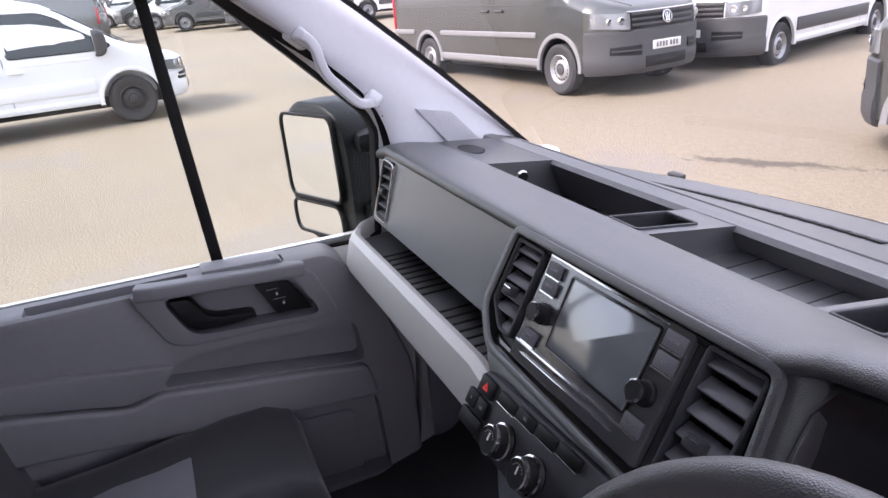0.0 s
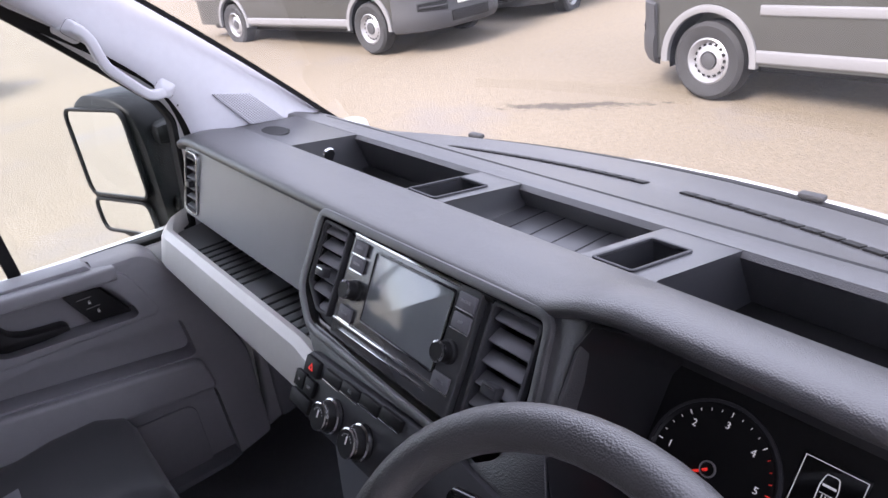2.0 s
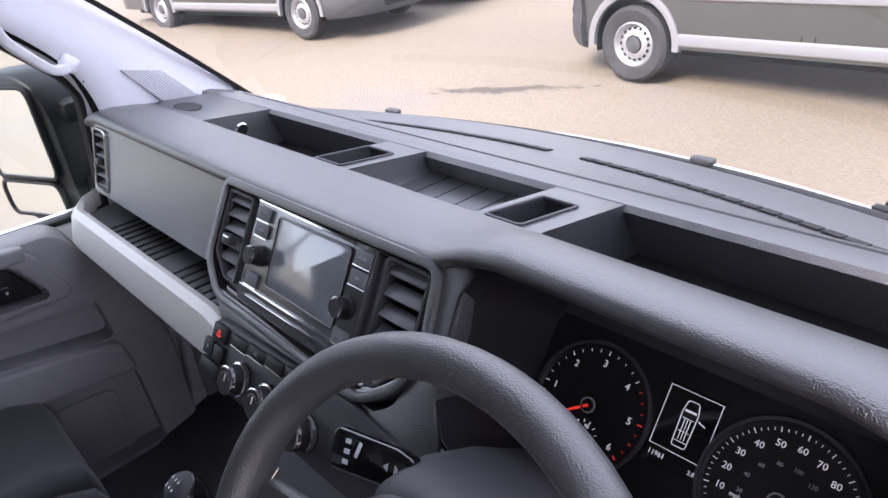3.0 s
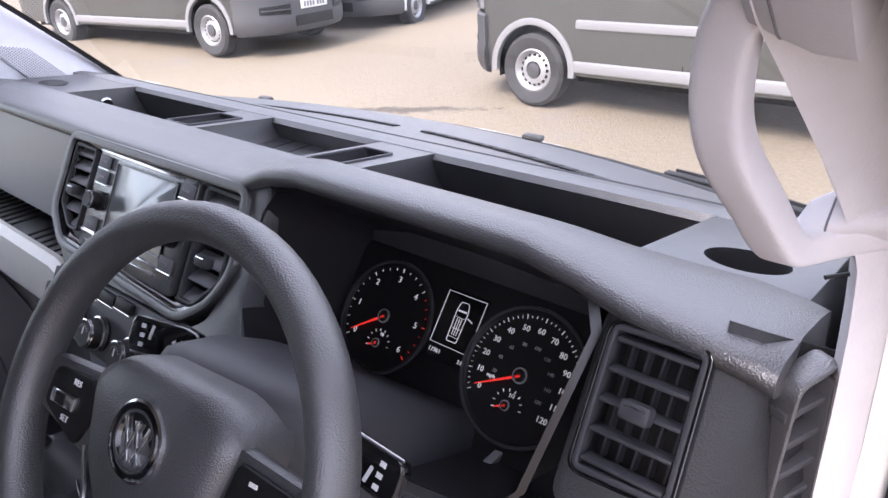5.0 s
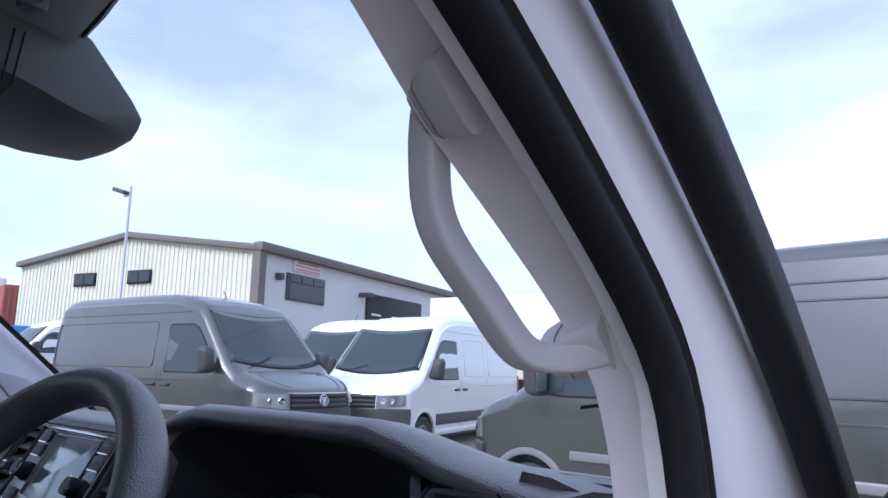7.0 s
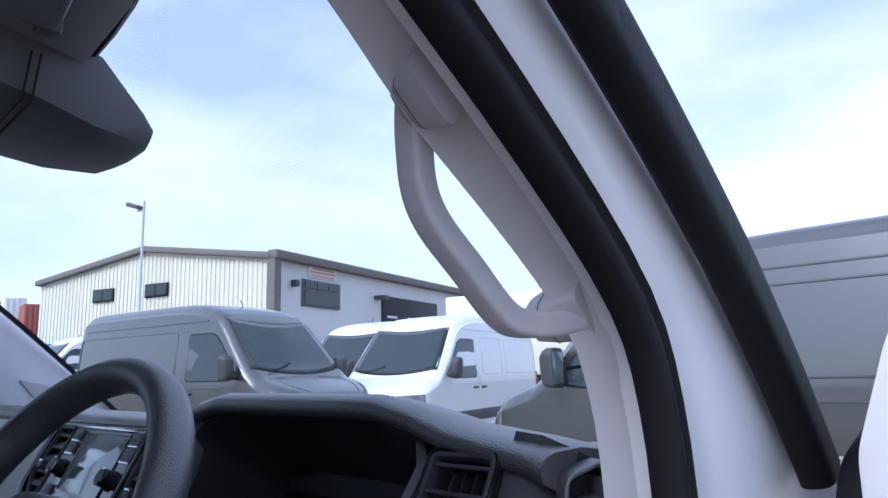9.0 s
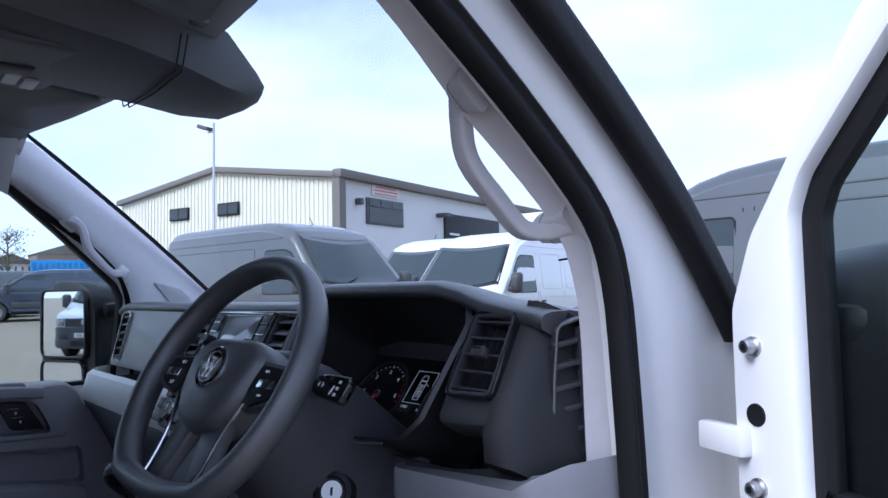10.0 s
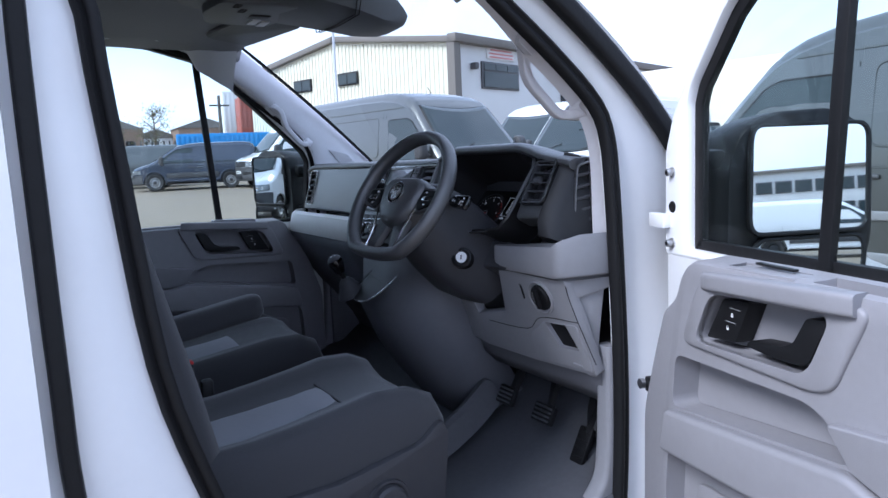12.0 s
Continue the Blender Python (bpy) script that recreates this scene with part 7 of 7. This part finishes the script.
build_passenger_seat()


# ---- overhead console and visors ----
def build_overhead():
    c = thing("overhead_console", "dark plastic overhead console with reading lamps", "console", at=(-0.03, 0, 0.012))
    rows = []
    # stations from the rear to the glass: y, underside z, top z, half width
    for y, zb, zt, w, wt in ((-0.68, 2.105, 2.165, 0.20, 0.24), (-0.60, 2.085, 2.165, 0.215, 0.25), (-0.45, 2.065, 2.165, 0.21, 0.25), (-0.30, 2.05, 2.165, 0.20, 0.22), (-0.18, 2.035, 2.15, 0.175, 0.185), (-0.10, 2.02, 2.135, 0.15, 0.155), (-0.02, 2.018, 2.075, 0.115, 0.12), (0.005, 2.03, 2.058, 0.10, 0.10)):
        rows.append([Vector((x, y, z)) for x, z in ((-wt, zt), (-w, (zb + zt) / 2 + 0.01), (-w * 0.9, zb + 0.012), (-w * 0.7, zb), (0, zb - 0.004), (w * 0.7, zb), (w * 0.9, zb + 0.012), (w, (zb + zt) / 2 + 0.01), (wt, zt))])
    part("housing", loft(rows), CONSOLE, c, angle=35)
    for k in (0, 1):
        y = -0.205 + k * 0.012
        part("housing_seam", tube([Vector((x, y, z)) for x, z in ((-0.19, 2.10), (-0.16, 2.036), (0, 2.030), (0.16, 2.036), (0.19, 2.10))], 0.0016, 6, up=(0, 1, 0)), BLACK, c)
    lo = rounded([(-0.215, -0.56), (-0.06, -0.60), (0.10, -0.58), (0.12, -0.36), (-0.05, -0.33), (-0.21, -0.36)], 0.03)
    m = frame_at((0, 0, 2.0705), (1, 0, 0), (0, -1, 0), (0, 0, -1))
    lp = part("lamp_unit", prism([(x, -y) for x, y in lo], -0.012, 0.016, m, 0.005), CONSOLE, c)
    for x, y in ((-0.135, -0.425), (-0.155, -0.39)):
        part("lamp_lens", box(0.075, 0.028, 0.006, (x, y, 2.053), 0.004), LENS, lp)
    part("lamp_switch", box(0.05, 0.06, 0.006, (-0.06, -0.43, 2.053), 0.004), DARK, lp)
    for i in range(5):
        part("mic_slot", box(0.004, 0.02, 0.003, (-0.01 + 0.009 * i, -0.50, 2.0535)), BLACK, lp)
        part("mic_slot", box(0.004, 0.02, 0.003, (0.05 + 0.009 * i, -0.53, 2.0535)), BLACK, lp)
    # sun visors lie against the roof on both sides
    for s in (-1, 1):
        v = thing("sun_visor", "grey folded sun visor under the roof", "sun visor", group="sun visors")
        o = rounded([(0.0, 0.0), (0.46, 0.02), (0.46, 0.20), (0.02, 0.19)], 0.04)
        m = frame_at((s * 0.29, -0.21, 2.092), Vector((s, -0.10, 0.0)).normalized(), Vector((-0.10 * s, -0.985, 0.13)).normalized(), (0, 0.13, 0.99)) if s > 0 else frame_at((s * 0.29, -0.21, 2.092), Vector((s, -0.10, 0.0)).normalized(), Vector((0.10, -0.985, 0.13)).normalized(), (0, 0.13, 0.99))
        part("visor_board", prism(o, -0.012, 0.012, m, 0.01), CONSOLE, v)
        part("visor_clip", box(0.03, 0.03, 0.05, (s * 0.28, -0.22, 2.11), 0.008), CONSOLE, v)


LENS = material("frosted_lens", (0.62, 0.62, 0.62), 0.3, vary=0.05)
build_overhead()


# ---- far surroundings ----
def build_hall_details():
    t, m, ms = HALL, HALL_M, HALL_S
    # side wall: sign, office window, two dark bays
    part("sign_board", box(2.5, 0.62, 0.1, (4.1, 7.2, -0.05), 0.02, ms), SIGN, t)
    for k, w in ((0.17, 1.9), (-0.02, 2.2), (-0.2, 2.1)):
        part("sign_bar", box(w, 0.09, 0.02, (4.1, 7.2 + k, 0.01), 0, ms), SIGN_INK, t)
    w = part("office_window", box(3.4, 1.45, 0.14, (4.05, 6.0, -0.06), 0.02, ms), WINDOW_FRAME, t)
    for k in range(3):
        part("window_pane", box(0.98, 0.34, 0.06, (3.0 + k * 1.05, 6.45, 0.02), 0, ms), VAN_GLASS, w)
    part("window_pane", box(3.1, 0.8, 0.06, (4.05, 5.78, 0.02), 0, ms), VAN_GLASS, w)
    for x in (14.0, 24.5):
        b = part("bay_opening", box(7.4, 6.2, 0.2, (x, 3.4, -0.06), 0.02, ms), BLACK, t)
        for k in range(5):
            part("bay_lamp", box(1.2, 0.14, 0.04, (x - 2.6 + 1.3 * k, 5.2 - 0.25 * (k % 2), 0.05), 0, ms), SIGN, b)
    part("wall_lamp", box(0.3, 0.35, 0.4, (1.6, 6.4, 0.1), 0.05, ms), WINDOW_FRAME, t)
    part("wall_lamp", box(0.5, 0.25, 0.9, (9.7, 6.3, 0.3), 0.05, ms), WINDOW_FRAME, t)


SIGN = material("white_sign_board", (0.72, 0.70, 0.70), 0.5, vary=0.03)
SIGN_INK = material("red_sign_paint", (0.55, 0.22, 0.22), 0.5, vary=0.05)
WINDOW_FRAME = material("grey_window_frame", (0.07, 0.07, 0.075), 0.5, vary=0.05)
build_hall_details()


def build_lamp_post():
    t = thing("yard_lamp", "tall grey steel yard floodlight pole", "lamp post")
    x, y = -24.0, 9.9
    z0 = ground_z(x, y)
    part("pole", lathe([(0.09, 0), (0.09, 0.3), (0.06, 0.35), (0.045, 7.4), (0.0001, 7.4)], 12, Matrix.Translation((x, y, z0))), STEEL, t)
    m = Matrix.Translation((x, y, z0 + 7.1)) @ Matrix.Rotation(radians(205), 4, "Z")
    part("flood_head", box(0.55, 0.42, 0.16, (0.42, 0, 0.0), 0.04, m @ Matrix.Rotation(radians(-18), 4, "Y")), WINDOW_FRAME, t)
    part("bracket", box(0.3, 0.06, 0.06, (0.15, 0, -0.05), 0.01, m), STEEL, t)


build_lamp_post()

STEEL_BLUE = material("blue_painted_steel", (0.02, 0.19, 0.48), 0.5, vary=0.08, stain=0.2)
STEEL_RED = material("rust_red_steel", (0.30, 0.075, 0.05), 0.6, vary=0.1, stain=0.3)
BRICK = material("brown_brickwork", (0.22, 0.15, 0.11), 0.8, vary=0.2, grain=3, stain=0.2)
LEAF = material("dull_leaves", (0.10, 0.095, 0.035), 0.8, vary=0.4, grain=2)
BARK = material("grey_bark", (0.10, 0.085, 0.07), 0.9, vary=0.2)
FENCE = material("dark_fence_steel", (0.06, 0.065, 0.06), 0.6, vary=0.1)


def build_container(label, mat, at, heading, size, lift=0.0):
    t = thing("shipping_container", label, "container", group="stacked containers")
    l, w, hh = size
    part("shell", box(l, w, hh, (0, 0, hh / 2), 0.03), mat, t)
    n = int(l / 0.3)
    for i in range(n):
        for s in (-1, 1):
            part("wall_rib", box(0.14, 0.05, hh - 0.3, (-l / 2 + (i + 0.5) * l / n, s * w / 2, hh / 2), 0.01, None, 1), mat, t)
    t.matrix_world = pose(at[0], at[1], ground_z(*at) + lift, 0, 0, heading)
    return t


build_container("long bright blue corrugated steel container", STEEL_BLUE, (-43.5, 19.6), 80, (24.0, 2.4, 2.5))
build_container("rust red shipping container behind the blue one", STEEL_RED, (-54.0, 14.9), 83, (1.5, 2.4, 5.5))
build_container("grey site container beyond the fence", CLAD_GREY, (-58.0, 14.6), 83, (1.4, 2.4, 6.2))

# parked row along the far edge
build_van("navy blue mid-size van with dark side glass and bright wheels", NAVY_PAINT, (-29.6, 3.9), 255, dict(MID_VAN, panes=((-1.66, -2.62), (-2.78, -3.85))))
for i, (x, y, p, hd) in enumerate(((-33.2, 1.7, GREY_PAINT, 262), (-36.6, 0.6, WHITE_VAN, 262), (-39.8, -0.3, GREY_PAINT, 262), (-43.2, -1.6, WHITE_VAN, 262), (-30.5, -5.5, GREY_PAINT, 262), (-34.0, -6.5, NAVY_PAINT, 262))):
    build_van("parked van in the far row", p, (x, y), hd, MID_VAN)
for x in (-9.6, -6.8, -4.0):
    build_van("white high-roof van in the row behind", WHITE_VAN, (x, -16.0 + 0.1 * x), 90, BIG_VAN)
build_van("white mid-size van parked side-on by the offices", WHITE_VAN, (25.0, 8.2), 104, MID_VAN, rim_mat=RIM_DARK)
build_van("white high-roof van nosing towards the yard", WHITE_VAN, (-27.2, 7.7), 275, BIG_VAN)


def build_tree(at, hgt, seed, label):
    rnd = random.Random(seed)
    t = thing("tree", label, "tree", group="far trees")
    x, y = at
    z0 = ground_z(x, y)
    limbs = []
    trunk = [Vector((x, y, z0)), Vector((x + 0.1, y, z0 + hgt * 0.25)), Vector((x + 0.05, y + 0.1, z0 + hgt * 0.5)), Vector((x, y, z0 + hgt * 0.9))]
    bm = tube(smooth_path(trunk, 4), 0.16, 8, up=(0, 1, 0), scale=[1 - 0.85 * i / 12 for i in range(13)])
    part("trunk", bm, BARK, t)
    pts = []
    for i in range(26):
        f = 0.28 + 0.6 * rnd.random()
        a = rnd.random() * 6.28
        ln = hgt * (0.42 - 0.25 * f) * (0.7 + 0.6 * rnd.random())
        b = Vector((x, y, z0 + hgt * f))
        e = b + Vector((math.cos(a) * ln, math.sin(a) * ln, ln * (0.4 + 0.5 * rnd.random())))
        part("limb", tube([b, b.lerp(e, 0.5) + Vector((0, 0, 0.1)), e], 0.04, 5, up=(0.3, 0.2, 1), scale=[1, 0.6, 0.2]), BARK, t)
        pts += [b.lerp(e, 0.4 + 0.6 * rnd.random()) for _ in range(9)] + [e]
    bm = bmesh.new()
    for p in pts:
        for _ in range(3):
            q = p + Vector((rnd.gauss(0, 0.3), rnd.gauss(0, 0.3), rnd.gauss(0, 0.25)))
            m = Matrix.Translation(q) @ Euler((rnd.random() * 6, rnd.random() * 6, rnd.random() * 6)).to_matrix().to_4x4()
            s = 0.03 + 0.05 * rnd.random()
            vs = [bm.verts.new(m @ Vector(c)) for c in ((-s, -s * 0.5, 0), (s, -s * 0.5, 0), (s * 0.3, s, 0.02), (-s * 0.6, s * 0.7, 0))]
            bm.faces.new(vs)
    tagged(part("crown", bm, LEAF, t, smooth=False), kind="stuff")


build_tree((-60.0, 8.8), 5.2, 3, "thin autumn tree beyond the yard")
build_tree((-66.0, 6.0), 4.6, 5, "thin autumn tree beyond the yard")
build_tree((-70.0, 2.0), 4.4, 8, "thin autumn tree beyond the yard")


def build_far_edge():
    f = thing("palisade_fence", "dark steel palisade fence along the yard", "fence")
    n = 120
    for i in range(n):
        x, y = -52.0 + 6.0 * i / n, -22 + 42 * i / n
        part("pale", box(0.05, 0.09, 2.3, (x, y, ground_z(x, y) + 1.15), 0, None), FENCE, f)
    for hgt in (0.5, 2.0):
        p = [Vector((-52.0 + 6.0 * k, -22 + 42 * k, ground_z(-52 + 6 * k, -22 + 42 * k) + hgt)) for k in (0, 0.5, 1)]
        part("rail", sweep(p, [(-0.03, -0.04), (0.03, -0.04), (0.03, 0.04), (-0.03, 0.04)]), FENCE, f)
    rnd = random.Random(4)
    for i in range(16):
        y = -38 + i * 5.2
        w, hgt = 4 + 3 * rnd.random(), 3.4 + 2.2 * rnd.random()
        b = thing("far_building", "low brown and grey building on the skyline", "building", group="skyline buildings")
        x = -88 - 6 * rnd.random()
        part("wall", box(5, w, hgt, (x, y, ground_z(x, y) + hgt / 2), 0.03), BRICK if i % 2 else CLAD_GREY, b)
        part("roof", prism([(-w / 2 - 0.2, 0), (w / 2 + 0.2, 0), (0, 1.2)], -2.6, 2.6, frame_at((x, y, ground_z(x, y) + hgt), (0, 1, 0), (0, 0, 1), (1, 0, 0))), ROOF_TRIM, b)
        for k in range(2):
            part("window", box(0.1, 0.9, 0.9, (x + 2.5, y - w / 4 + k * w / 2, ground_z(x, y) + hgt * 0.6)), BLACK, b)
    p = thing("telegraph_pole", "wooden telegraph pole with a crossarm", "pole")
    x, y = -50.0, 11.75
    part("mast", lathe([(0.14, 0), (0.1, 5.4), (0.0001, 5.4)], 10, Matrix.Translation((x, y, ground_z(x, y)))), BARK, p)
    part("crossarm", box(0.12, 1.4, 0.12, (x, y, ground_z(x, y) + 4.7)), BARK, p)


build_far_edge()


def build_truck():
    t = thing("box_lorry", "pale cream box lorry with plain sides", "lorry")
    part("box_body", box(8.0, 2.5, 2.9, (0, 0, 2.35), 0.06), CREAM, t)
    part("chassis", box(7.6, 2.2, 0.4, (0, 0, 0.75), 0.03), BLACK, t)
    for x in (-2.6, 2.4):
        for s in (-1, 1):
            build_wheel(t, (x, s * 1.1, 0.42), s, rad=0.42)
    part("side_emblem", lathe([(0.55, 0), (0.55, 0.01), (0.0001, 0.01)], 32, frame_at((2.2, -1.252, 3.0), (1, 0, 0), (0, 0, 1), (0, -1, 0))), BUMPER, t)
    part("emblem_rim", lathe([(0.60, 0), (0.60, 0.012), (0.56, 0.012)], 32, frame_at((2.2, -1.252, 3.0), (1, 0, 0), (0, 0, 1), (0, -1, 0)), False), BUMPER, t)
    for k in (0.08, -0.12):
        part("emblem_bar", box(0.62, 0.012, 0.11, (2.2, -1.266, 3.0 + k), 0.003), SIGN, t)
    x, y = -13.2, 20.3
    t.matrix_world = pose(x, y, ground_z(x, y), 0, 0, 12)


CREAM = material("cream_lorry_side", (0.70, 0.66, 0.55), 0.4, vary=0.03, stain=0.1)
build_truck()


# offices across the yard, seen in the door mirror
def build_offices():
    t = thing("office_block", "long pale office block with bands of windows", "building")
    m = pose(92, 26, ground_z(92, 26), 0, 0, -74)
    parts = [part("wall", box(40, 8, 6.4, (0, 4, 3.2), 0.05), CLAD_GREY, t), part("roof", box(41, 9, 0.4, (0, 4, 6.6), 0.05), ROOF_TRIM, t)]
    for k in range(18):
        for z in (1.7, 4.6):
            w = part("window", box(1.9, 0.16, 1.5, (-18.7 + 2.2 * k, -0.02, z), 0.02), WINDOW_FRAME, t)
            part("window_pane", box(1.7, 0.06, 1.3, (-18.7 + 2.2 * k, -0.09, z)), VAN_GLASS, w)
    t.matrix_world = m


build_offices()
